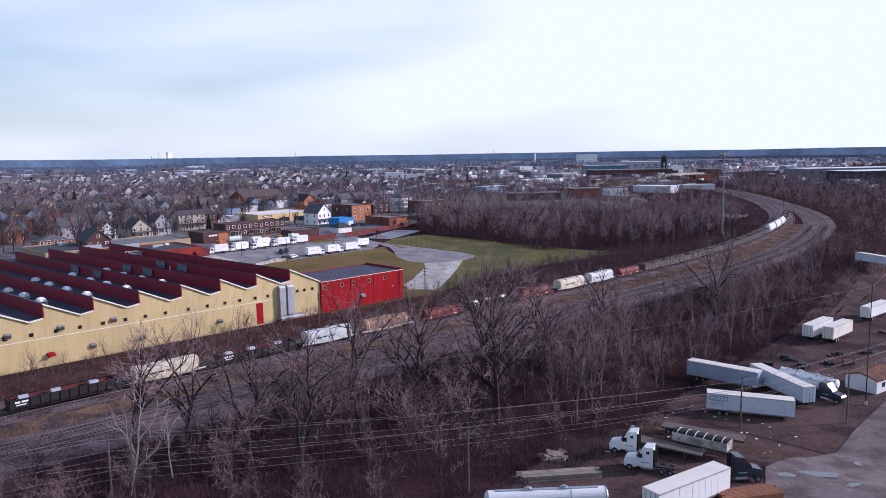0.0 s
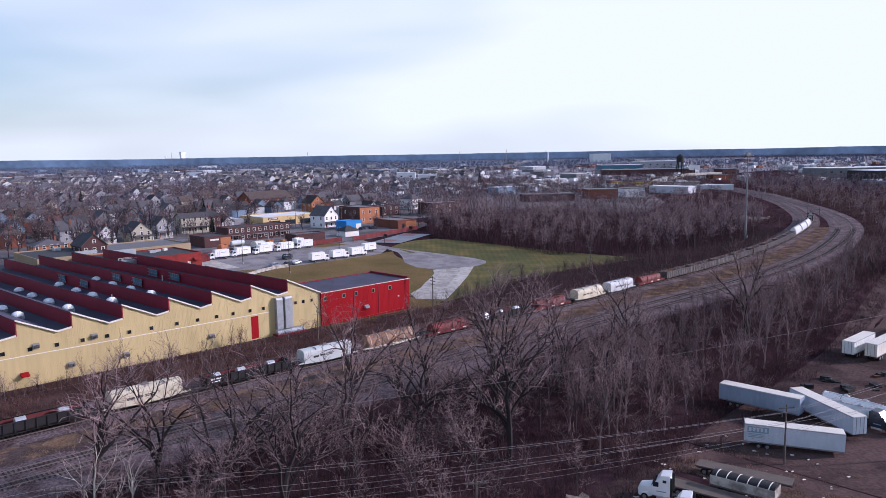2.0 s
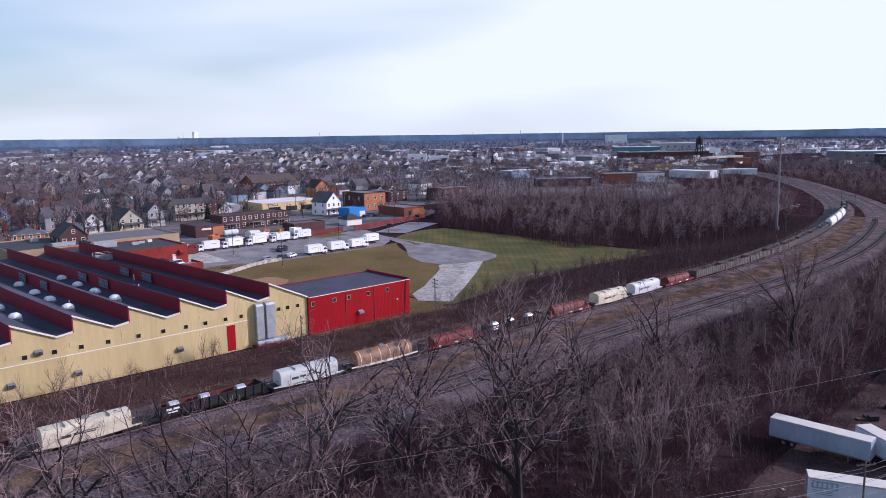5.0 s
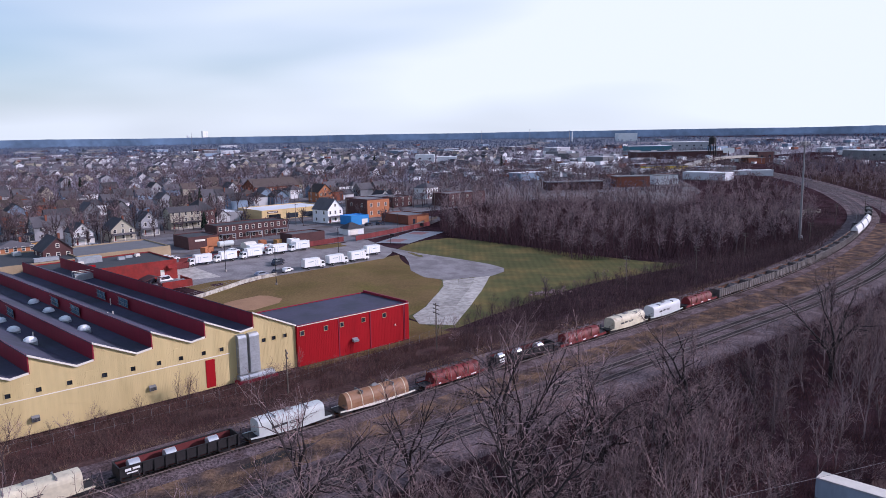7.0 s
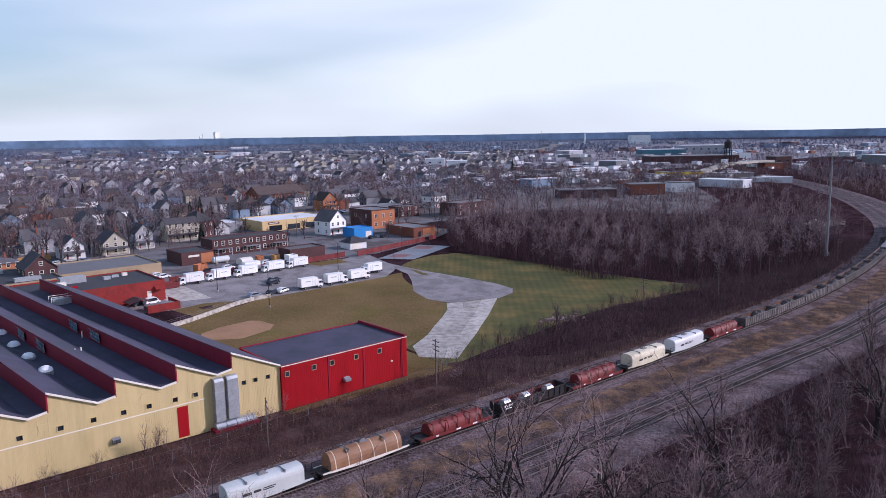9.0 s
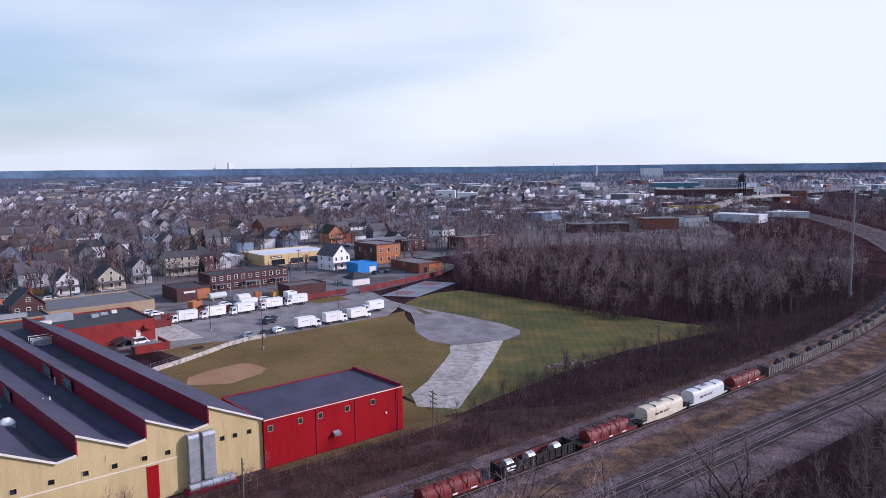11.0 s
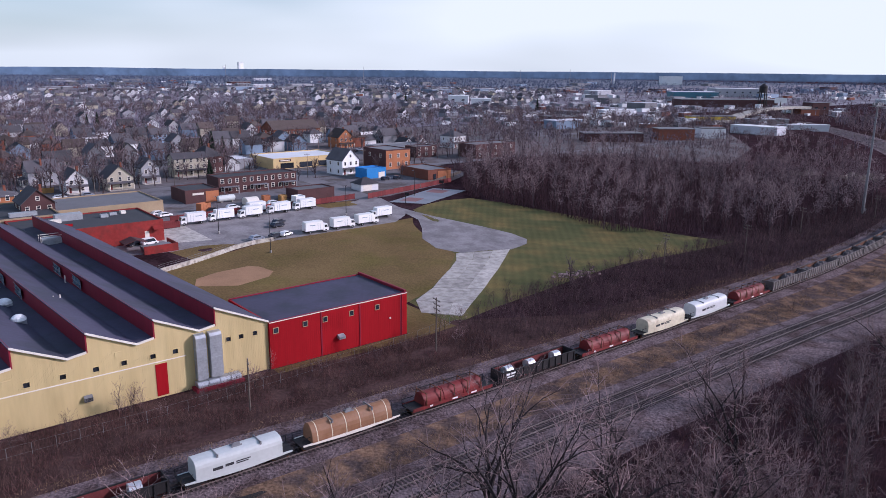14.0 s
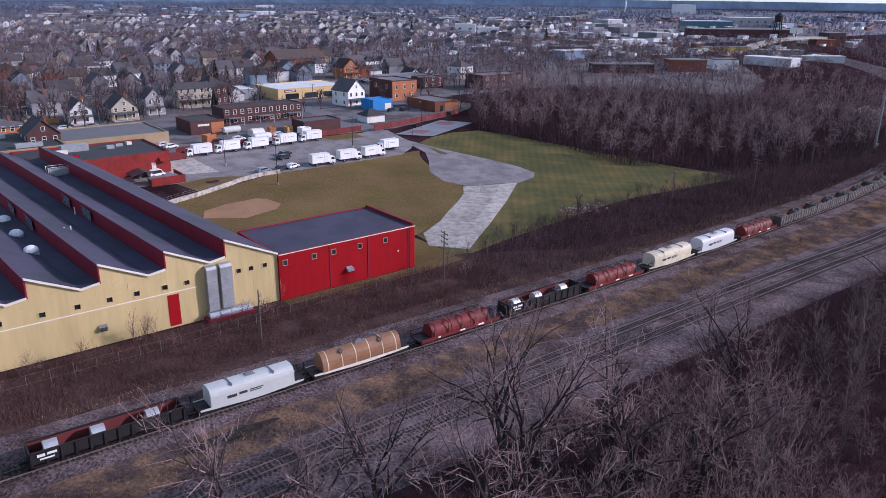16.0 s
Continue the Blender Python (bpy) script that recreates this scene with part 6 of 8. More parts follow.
def house(name, label, w, d, h, rise, wall, roof, style="front", porch=True, chimney=True, floors=2, detail=2):
    t = thing(name, Matrix(), label, "house", "town houses")
    if style == "hip":
        part("wall", MB().box(-w / 2, w / 2, -d / 2, d / 2, -0.8, h), wall, t)
        o = 0.45
        mb = MB()
        a, b = w / 2 + o, d / 2 + o
        r = max(0.0, b - a)
        base = [(-a, -b, h - 0.1), (a, -b, h - 0.1), (a, b, h - 0.1), (-a, b, h - 0.1)]
        p, q = (0, -r - 0.4, h + rise), (0, r + 0.4, h + rise)
        mb.poly([base[0], base[1], p]).poly([base[1], base[2], q, p]).poly([base[2], base[3], q]).poly([base[3], base[0], p, q]).poly(base[::-1])
        part("roof", mb, roof, t)
    elif style == "flat":
        part("wall", MB().box(-w / 2, w / 2, -d / 2, d / 2, -0.8, h), wall, t)
        part("roof", MB().box(-w / 2 + 0.25, w / 2 - 0.25, -d / 2 + 0.25, d / 2 - 0.25, h - 0.05, h + 0.06), roof, t)
        part("parapet", MB().box(-w / 2, w / 2, -d / 2, -d / 2 + 0.25, h, h + 0.4).box(-w / 2, w / 2, d / 2 - 0.25, d / 2, h, h + 0.4).box(-w / 2, -w / 2 + 0.25, -d / 2 + 0.25, d / 2 - 0.25, h, h + 0.4).box(w / 2 - 0.25, w / 2, -d / 2 + 0.25, d / 2 - 0.25, h, h + 0.4), wall, t)
    else:
        along = "y" if style == "front" else "x"
        mb = MB()
        if along == "y":
            mb.prism([(-w / 2, -0.8), (w / 2, -0.8), (w / 2, h), (0, h + rise), (-w / 2, h)], -d / 2, d / 2, "y")
        else:
            mb.prism([(-d / 2, -0.8), (d / 2, -0.8), (d / 2, h), (0, h + rise), (-d / 2, h)], -w / 2, w / 2, "x")
        part("wall", mb, wall, t)
        mb = MB()
        gable_roof(mb, w, d, h + 0.03, rise, along=along)
        part("roof", mb, roof, t)
    fz = h / floors
    nx = max(2, int(w / 2.6))
    for f in range(floors):
        for i in range(nx):
            x = -w / 2 + w * (i + 0.5) / nx
            if f == 0 and porch and detail > 1 and i == 0:
                continue
            window_part(t, x, -d / 2, f * fz + 1.0, 0.95, 1.45, "-y", framed=detail > 1)
        if detail > 1:
            for y in (-d / 4, d / 4):
                window_part(t, w / 2, y, f * fz + 1.0, 0.9, 1.4, "+x")
                if f or style == "front":
                    window_part(t, -w / 2, y, f * fz + 1.0, 0.9, 1.4, "-x")
    if style == "front" and detail > 1:
        window_part(t, 0, -d / 2, h + rise * 0.25, 0.9, 1.1, "-y")
    if porch:
        pr = part("porch_roof", MB().prism([(-d / 2, 3.0), (-d / 2 - 2.2, 2.65), (-d / 2 - 2.2, 2.82), (-d / 2, 3.3)], -w / 2 + 0.2, w / 2 - 0.2), roof, t)
        for x in (-w / 2 + 0.4, 0.0, w / 2 - 0.4):
            part("porch_post", MB().box(x - 0.1, x + 0.1, -d / 2 - 2.1, -d / 2 - 1.9, 0.0, 2.72), M_TRIM, t)
        part("porch_floor", MB().box(-w / 2 + 0.2, w / 2 - 0.2, -d / 2 - 2.2, -d / 2, -0.4, 0.35), M_CONC, t)
        part("door", MB().box(-w / 2 + 0.8, -w / 2 + 1.75, -d / 2 - 0.06, -d / 2 + 0.02, 0.35, 2.4), M_FENCER, t)
    if chimney:
        part("chimney", MB().box(w * 0.18, w * 0.18 + 0.7, -0.35, 0.35, h, h + rise + 0.9), M_BRICK, t)
    return t


HOUSE = {}


def place_house(key, s, n, rot=0.0, **kw):
    if key not in HOUSE:
        HOUSE[key] = house("house", **kw)
        HOUSE[key].matrix_world = at(s, n, rot)
        return HOUSE[key]
    return copy_thing(HOUSE[key], at(s, n, rot))


KIT = {
    "a": dict(label="white two-storey gabled house with front porch", w=7.5, d=11, h=5.8, rise=3.6, wall=M_SIDW, roof=M_SHING),
    "b": dict(label="grey two-storey gabled house with front porch", w=8, d=11, h=5.8, rise=3.8, wall=M_SIDG, roof=M_SHING),
    "c": dict(label="cream two-storey gabled house with brown roof", w=7.5, d=10, h=5.6, rise=3.5, wall=M_SIDC, roof=M_SHINGB),
    "d": dict(label="blue grey house with side gabled roof", w=10, d=9, h=5.4, rise=3.4, wall=M_SIDB, roof=M_SHING, style="side"),
    "e": dict(label="white hip-roofed house with porch", w=9, d=10, h=5.8, rise=2.8, wall=M_SIDW, roof=M_SHING, style="hip"),
    "f": dict(label="red brick hip-roofed house with porch", w=9, d=10, h=5.8, rise=2.8, wall=M_BRICK, roof=M_SHINGB, style="hip"),
    "g": dict(label="small white one-storey gabled cottage", w=7, d=9, h=3.4, rise=2.8, wall=M_SIDW, roof=M_SHING, floors=1),
}
FARKIT = {k + "x": dict(v, porch=False, detail=1, chimney=k in "af") for k, v in KIT.items()}

rng = random.Random(5)
OPEN = [(130, 345, 200, 420), (205, 290, 330, 440), (150, 300, 215, 345), (250, 150, 420, 345), (275, 495, 325, 540), (290, 440, 312, 465), (330, 345, 372, 420), (95, 260, 150, 340), (100, 355, 150, 372)]


def free(s, n):
    return not any(a < s < c and b < n < d for a, b, c, d in OPEN)


def seen(s, n):
    x, y = xy(s, n)
    return -0.66 * y - 15 < x < 0.68 * y + 20


# named first row
place_house("m1", 127, 366, 0, label="grey gabled house with white porch facing the street", w=7.5, d=11, h=5.2, rise=3.4, wall=M_SIDW, roof=M_SHING)
place_house("m2", 143, 366, 0, label="dark-roofed house with cream gable and porch", w=9.5, d=11, h=4.8, rise=4.2, wall=M_SIDC, roof=M_SHING)
place_house("m3", 179.6, 385, 0, label="pale long three-storey house with dark roof", w=14.5, d=8, h=7.8, rise=2.0, wall=M_SIDC, roof=M_SHING, style="side", floors=3)
place_house("m4", 97, 342, 0, label="orange brick house with low grey roof", w=13, d=9, h=4.6, rise=2.2, wall=M_ORANGE, roof=M_SHING, style="hip", porch=False)
place_house("m5", 158, 375, 0, label="narrow grey house behind bare trees", w=7, d=10, h=6.5, rise=3.5, wall=M_SIDG, roof=M_SHING)
place_house("m6", 190, 390, 20, label="dark brick house with steep grey roof", w=10, d=11, h=7.5, rise=4.5, wall=M_DKBRICK, roof=M_SHING, style="hip", porch=False)
place_house("m7", 240, 350, 8, label="white Victorian house with steep dark roof", w=9.5, d=11, h=6.6, rise=4.6, wall=M_SIDW, roof=M_SHING)
place_house("m8", 302, 453, 0, label="orange brick gabled house with white windows", w=10, d=12, h=6.5, rise=4.5, wall=M_ORANGE, roof=M_SHINGB)
place_house("m9", 361, 414, 10, label="white two-storey house with dark hip roof", w=11, d=11, h=7.0, rise=3.2, wall=M_SIDW, roof=M_SHING, style="hip")
place_house("m10", 103, 311, 0, label="dark brick house with porch behind the factory", w=9, d=11, h=6.5, rise=4.0, wall=M_DKBRICK, roof=M_SHING)
rows = [366, 394, 428, 456, 488, 516, 548, 576, 608, 636]
count = 0
for i, n0 in enumerate(rows):
    s = 40.0
    while s < 620:
        s += rng.uniform(11.5, 16.5)
        n = n0 + rng.uniform(-4, 4)
        if not (free(s, n) and seen(s, n)) or (abs(s - 214 - (n - 290) * 0.08) < 9) or rng.random() < 0.42:
            continue
        if s > 330 + 0.35 * (n - 366):
            continue
        k = rng.choice("abbcddeffgg")
        near = n0 < 440
        if near:
            place_house(k, s, n, (0 if i % 2 == 0 else 180) + rng.choice((0, 0, 90)) + rng.uniform(-4, 4), **KIT[k])
        else:
            place_house(k + "x", s, n, (0 if i % 2 == 0 else 180) + rng.choice((0, 90, -90)) + rng.uniform(-4, 4), **FARKIT[k + "x"])
        count += 1


def far_houses():
    g = random.Random(9)
    kinds = [(M_SIDF, MB(), "far white houses"), (M_SIDG, MB(), "far grey houses"), (M_SIDC, MB(), "far cream houses")]
    roofs = MB()
    for n0 in range(660, 1560, 30):
        s = 60.0
        while s < 1300:
            s += g.uniform(11, 19)
            n = n0 + g.uniform(-4, 4)
            x, y = xy(s, n)
            if not seen(s, n) or g.random() < 0.78 or x > 0.06 * y + 20:
                continue
            w, d, h, r = g.uniform(7, 9), g.uniform(9, 12), g.uniform(4, 6), g.uniform(2.5, 3.6)
            i = g.choices((0, 1, 2), (5, 3, 2))[0]
            mb = kinds[i][1]
            front = g.random() < 0.6
            tmp, tr = MB(), MB()
            if front:
                tmp.prism([(-w / 2, 0), (w / 2, 0), (w / 2, h), (0, h + r), (-w / 2, h)], -d / 2, d / 2, "y")
            else:
                tmp.prism([(-d / 2, 0), (d / 2, 0), (d / 2, h), (0, h + r), (-d / 2, h)], -w / 2, w / 2, "x")
            gable_roof(tr, w, d, h + 0.05, r, along="y" if front else "x")
            m = at(s, n, g.choice((0, 0, 90)) + g.uniform(-4, 4))
            for src, dst in ((tmp, mb), (tr, roofs)):
                o = len(dst.v)
                dst.v += [tuple(m @ Vector(p)) for p in src.v]
                dst.f += [tuple(q + o for q in f) for f in src.f]
    for m, mb, label in kinds:
        ob = new("far_house_walls", mb.mesh("far_house_walls", m))
        tagged(ob, label + " spread across the town", "houses", kind="stuff")
    tagged(new("far_house_roofs", roofs.mesh("far_house_roofs", M_SHINGF)), "dark shingle roofs of far houses", "roofs", kind="stuff")


far_houses()


def far_shops():
    """Low shops, sheds and parked trucks of the industrial quarter, too small to count."""
    g = random.Random(41)
    kinds = [(M_FLATW, MB(), "far white sheds"), (M_FARSH, MB(), "far grey sheds"), (M_BRICK, MB(), "far brick sheds"), (M_FARWALL, MB(), "far pale roofs")]
    for _ in range(470):
        y = 740 + 1400 * g.random() ** 1.4
        x = g.uniform(-0.05, 0.62) * y if g.random() < 0.72 else g.uniform(-0.62, 0.0) * (y + 700)
        y = y if x > -0.05 * y else y + 700
        s, n = sn(x, y)
        if abs(n - track_n(s, T0_PTS)) < 40 and s < 860 or inside(WOODS, s, n) or inside(EAST, s, n) or s < 420 and n < 470:
            continue
        i = g.choices((0, 1, 2), (5, 4, 2))[0]
        w, d, h = g.uniform(4, 12) * (1 + y / 2600), g.uniform(5, 11), g.uniform(2.6, 5.2)
        m = at(s, n, g.choice((0, 0, 0, -12)) + g.uniform(-6, 6))
        body, top = MB().box(-w / 2, w / 2, -d / 2, d / 2, -0.8, h), MB().box(-w / 2 - 0.2, w / 2 + 0.2, -d / 2 - 0.2, d / 2 + 0.2, h, h + 0.3)
        for src, dst in ((body, kinds[i][1]), (top, kinds[g.choice((1, 3, 3, 0))][1])):
            o = len(dst.v)
            dst.v += [tuple(m @ Vector(q)) for q in src.v]
            dst.f += [tuple(q + o for q in f) for f in src.f]
    for m, mb, label in kinds:
        tagged(new("far_sheds", mb.mesh("far_sheds", m)), label + " across the industrial quarter", "sheds", kind="stuff")


far_shops()

# street trees, nearest ones singly
pts = []
for i, n0 in enumerate((350, 378, 410, 440, 472, 502, 532, 562, 592, 620, 650)):
    s = 40.0
    while s < 560:
        s += rng.uniform(4.5, 9)
        n = n0 + rng.uniform(-7, 7)
        if seen(s, n) and free(s, n) and s < 345 + 0.4 * (n - 366):
            pts.append((s, n))
for s, n in pts[:70]:
    rng.choice(STREET)(s, n, rng.uniform(0.75, 1.25), rng.uniform(0, 360))
for s, n, k in ((152, 372, 1.1), (196, 380, 1.1), (118, 372, 0.9), (206, 372, 0.9), (251, 318, 0.7), (283, 300, 0.9), (292, 322, 1.0), (276, 312, 0.8), (270, 290, 0.75), (187, 408, 1.3)):
    rng.choice(STREET)(s, n, k, rng.uniform(0, 360))
for s, n, k in ((104, 356, 0.8), (113, 359, 0.7), (134.5, 360, 0.75), (136, 372, 0.95), (150, 360, 0.7), (157, 362, 0.9), (165, 371, 0.8), (168, 392, 1.1), (174, 371, 0.7), (192, 370, 0.8), (199, 362, 0.9), (207, 352, 0.8), (186, 345, 0.65), (176, 343, 0.6), (212, 341, 0.7), (122, 382, 1.0), (140, 385, 1.1), (152, 392, 1.1), (222, 344, 0.8), (230, 358, 0.75), (256, 344, 0.7), (283, 345, 0.8), (288, 358, 0.9), (296, 372, 0.9), (322, 372, 1.0), (336, 352, 1.0), (345, 350, 0.9), (262, 376, 0.9), (98, 352, 0.8), (84, 350, 0.9)):
    rng.choice(STREET)(s, n, k, rng.uniform(0, 360))


# ---- larger town buildings ----
def block(name, label, s0, s1, n0, n1, h, wall, roof, rot=0.0, wins=0, floors=1, side_wins=0, coping=None, category="building"):
    t = thing(name, at((s0 + s1) / 2, (n0 + n1) / 2, rot), label, category)
    w, d = s1 - s0, n1 - n0
    part("wall", MB().box(-w / 2, w / 2, -d / 2, d / 2, -1.0, h), wall, t)
    part("roof", MB().box(-w / 2 + 0.3, w / 2 - 0.3, -d / 2 + 0.3, d / 2 - 0.3, h - 0.02, h + 0.08), roof, t)
    cp = coping or wall
    part("parapet", MB().box(-w / 2, w / 2, -d / 2 - 0.02, -d / 2 + 0.3, h, h + 0.45).box(-w / 2, w / 2, d / 2 - 0.3, d / 2, h, h + 0.45).box(-w / 2, -w / 2 + 0.3, -d / 2 + 0.3, d / 2 - 0.3, h, h + 0.45).box(w / 2 - 0.3, w / 2 + 0.02, -d / 2 + 0.3, d / 2 - 0.3, h, h + 0.45), cp, t)
    for f in range(floors):
        for i in range(wins):
            window_part(t, -w / 2 + w * (i + 0.5) / wins, -d / 2, f * h / floors + 1.1, 1.1, 1.5, "-y")
        for i in range(side_wins):
            window_part(t, w / 2, -d / 2 + d * (i + 0.5) / side_wins, f * h / floors + 1.1, 1.1, 1.5, "+x")
    return t


def roof_box(t, x, y, z, a, b, c, m, name="roof_unit_box"):
    part(name, MB().box(x - a / 2, x + a / 2, y - b / 2, y + b / 2, z, z + c), m, t)


rl = block("red_low_building", "low bright red building with dark flat roof", 92, 127.5, 268.5, 291, 5.0, M_REDB, M_FLATRD)
for q in ((-3, 5, 5.1, 7, 3, 1.8, M_GALV), (-8, 2, 5.1, 5, 1.6, 1.0, M_TRIM), (6, 3, 5.1, 2.0, 1.4, 0.9, M_GALV), (9, 5, 5.1, 2.0, 1.0, 0.7, M_GALV), (12, 6, 5.1, 1.4, 1.4, 0.8, M_TRIM)):
    roof_box(rl, *q)
part("door", MB().box(12.5, 13.7, -11.33, -11.2, 0, 2.6), M_TRIM, rl)
part("entrance_roof", MB().prism([(-11.25, 3.4), (-12.8, 3.0), (-12.8, 3.15), (-11.25, 3.9)], 14.6, 17.2), M_REDB, rl)
fl = block("workshop", "low building with dark flat roof and white vents", 80, 106, 293, 322, 4.6, M_BEIGE, M_FLATRD)
for q in ((4, -10, 4.7, 7, 2.0, 1.1, M_GALV), (8, 4, 4.7, 2.4, 2.0, 1.1, M_GALV), (0, 9, 4.7, 2.4, 2.0, 1.2, M_GALV)):
    roof_box(fl, *q)
block("beige_shop", "beige block building with grey flat roof", 107, 139, 302, 326, 3.9, M_BEIGE, M_FLATR)
ob_ = block("brick_workshop", "dark brick workshop with orange brick front", 152, 164, 314, 328, 4.2, M_DKBRICK, M_FLATRD, wins=0)
part("orange_front", MB().box(1.2, 5.9, -7.1, -7.0, -0.5, 3.8), M_ORANGE, ob_, "orange brick front wall")
part("sign_board", MB().box(-3.5, 0.5, -7.2, -7.1, 2.8, 3.5), M_TRIM, ob_)
rh = block("row_house", "long dark brick row house with many windows", 170, 202, 326, 337, 5.9, M_DKBRICK, M_FLATRD, wins=11, floors=2, side_wins=2)
for i in range(3):
    x = -12 + 12 * i
    part("porch_roof", MB().box(x - 3, x + 3, -8.0, -5.5, 2.7, 2.9), M_SIDG, rh)
    for a in (-2.8, 2.8):
        part("porch_post", MB().box(x + a - 0.12, x + a + 0.12, -7.9, -7.7, 0, 2.7), M_SIDG, rh)
ys = block("yellow_shop", "long yellow shop building with white flat roof", 220, 258, 380, 405, 4.7, M_YSHOP, M_FLATW, wins=0)
for x in (-12, -2, 8):
    part("shop_window", MB().box(x - 3.4, x + 3.4, -12.58, -12.48, 0.3, 2.8), M_DARKW, ys)
part("sign_board", MB().box(-16, -10, -12.65, -12.5, 3.5, 4.5), M_DKBRICK, ys)
part("sign_bar", MB().box(-15.4, -10.6, -12.69, -12.65, 3.8, 4.2), M_TRIM, ys)
block("white_shop", "low white-roofed shop building", 199, 215, 393, 410, 4.2, M_SIDG, M_FLATW)
ot = block("orange_brick_building", "two-storey dark brick building with orange brick front", 264, 278, 349, 368, 8.8, M_DKBRICK, M_FLATR, wins=0, floors=3, side_wins=0)
part("orange_front", MB().box(-6.95, 6.95, -9.6, -9.52, -0.5, 8.7), M_ORANGE, ot, "orange brick front wall")
for x in (-4.6, 0.0, 4.6):
    for z in (1.4, 5.4):
        window_part(ot, x, -9.6, z, 1.2, 1.7, "-y")
for y in (-5, 4):
    window_part(ot, -7.0, y, 5.4, 1.1, 1.6, "-x")
ol = block("orange_low_building", "low brick building with grey roof", 259.5, 272, 310, 330, 3.8, M_BRICK, M_FLATR, side_wins=3)
part("pale_front", MB().box(-1, 6.2, -10.12, -10.02, 0, 3.4), M_ORANGE, ol, "pale orange front")
part("door", MB().box(-3.4, -2.0, -10.12, -10.02, 0, 2.4), M_DARKW, ol)
bl = block("blue_garage", "bright blue painted garage", 239, 249, 328, 337, 3.9, M_BLUEP, M_BLUEP)
part("garage_door", MB().box(1.0, 4.2, -4.6, -4.49, 0, 2.6), M_TRIM, bl, "white garage door")
gt = thing("small_garage", at(223, 305.5), "small white garage with grey hip roof", "garage")
part("wall", MB().box(-4, 4, -3.5, 3.5, -0.8, 2.7), M_SIDW, gt)
rf = MB()
b4 = [(-4.5, -4, 2.6), (4.5, -4, 2.6), (4.5, 4, 2.6), (-4.5, 4, 2.6)]
rf.poly([b4[0], b4[1], (0.8, 0, 4.9), (-0.8, 0, 4.9)]).poly([b4[1], b4[2], (0.8, 0, 4.9)]).poly([b4[2], b4[3], (-0.8, 0, 4.9), (0.8, 0, 4.9)]).poly([b4[3], b4[0], (-0.8, 0, 4.9)]).poly(b4[::-1])
part("roof", rf, M_SHING, gt)
part("garage_door", MB().box(-3, 1, -3.56, -3.5, 0, 2.2), M_TRIM, gt)
place_house("church", 302, 518, 0, label="long red brick hall with dark gabled roof", w=34, d=18, h=7.5, rise=5.0, wall=M_BRICK, roof=M_SHINGB, style="side", porch=False, floors=2, chimney=False)
block("brick_block", "red brick building among bare trees", 331, 360, 358, 372, 7.0, M_DKBRICK, M_FLATR, wins=5, floors=2)
block("brick_shed", "small brick building with flat roof", 306, 320, 380, 390, 5.5, M_DKBRICK, M_FLATR, wins=3, floors=2)
block("grey_store", "low grey store building by parked cars", 300, 330, 400, 420, 4.0, M_SIDG, M_FLATR)
block("brick_store", "low brown shed behind the parking lot", 188, 203, 297, 306, 3.6, M_DKBRICK, M_FLATR)
block("storage_shed", "white storage shed behind trucks", 182, 185.5, 287.5, 291, 3.4, M_WHITE, M_WHITE)


# ---- fences ----
def board_fence(label, a, b, h, material, pitch=2.4, closed=True):
    (s0, n0), (s1, n1) = a, b
    L = math.dist(a, b)
    rot = math.degrees(math.atan2(n1 - n0, s1 - s0))
    t = thing("fence", at((s0 + s1) / 2, (n0 + n1) / 2, rot), label, "fence")
    k = max(1, int(L / pitch))
    post = MB().box(-0.06, 0.06, -0.06, 0.06, -0.5, h + 0.1).mesh("post", material)
    panel = MB().box(-L / k / 2 + 0.05, L / k / 2 - 0.05, -0.02, 0.02, 0.08, h).box(-L / k / 2 + 0.05, L / k / 2 - 0.05, 0.02, 0.07, h * 0.8, h * 0.8 + 0.1).mesh("panel", material)
    for i in range(k + 1):
        part("post", post, None, t).location.x = -L / 2 + L * i / k
        if i < k:
            part("panel", panel, None, t).location.x = -L / 2 + L * (i + 0.5) / k
    return t


board_fence("dark red board fence beside the court", (213.5, 287.5), (264.5, 301.0), 2.0, M_FENCER)
board_fence("dark red board fence behind the lot", (190.5, 288.6), (208, 290.4), 2.0, M_FENCER)
board_fence("dark red board fence behind the trucks", (138, 288), (182, 289.5), 2.0, M_FENCER)
board_fence("new yellow wooden fence beside the house", (109, 368), (120, 368), 2.0, M_FENCEY)
board_fence("weathered low wooden plank fence", (245, 296), (285, 318), 1.4, M_WOOD)


def wire_fence(label, pts, h=1.9):
    t = thing("wire_fence", Matrix(), label, "fence")
    for (a, b), (c, d) in zip(pts, pts[1:]):
        L = math.dist((a, b), (c, d))
        k = max(1, int(L / 3))
        for i in range(k):
            s, n = a + (c - a) * i / k, b + (d - b) * i / k
            x, y, z = xyz(s, n)
            part("post", MB().tube((x, y, z - 0.2), (x, y, z + h), 0.028, k=5), M_STEELG, t)
        p, q = xyz(a, b), xyz(c, d)
        for z in (0.6, h):
            part("rail", MB().tube((p[0], p[1], p[2] + z), (q[0], q[1], q[2] + z), 0.014, k=3), M_STEELG, t)


wire_fence("thin grey wire fence along the railway bank", [(20, 157.5), (60, 157), (90, 156.5), (112, 157.5), (139, 159.5), (146, 161), (152, 163)])


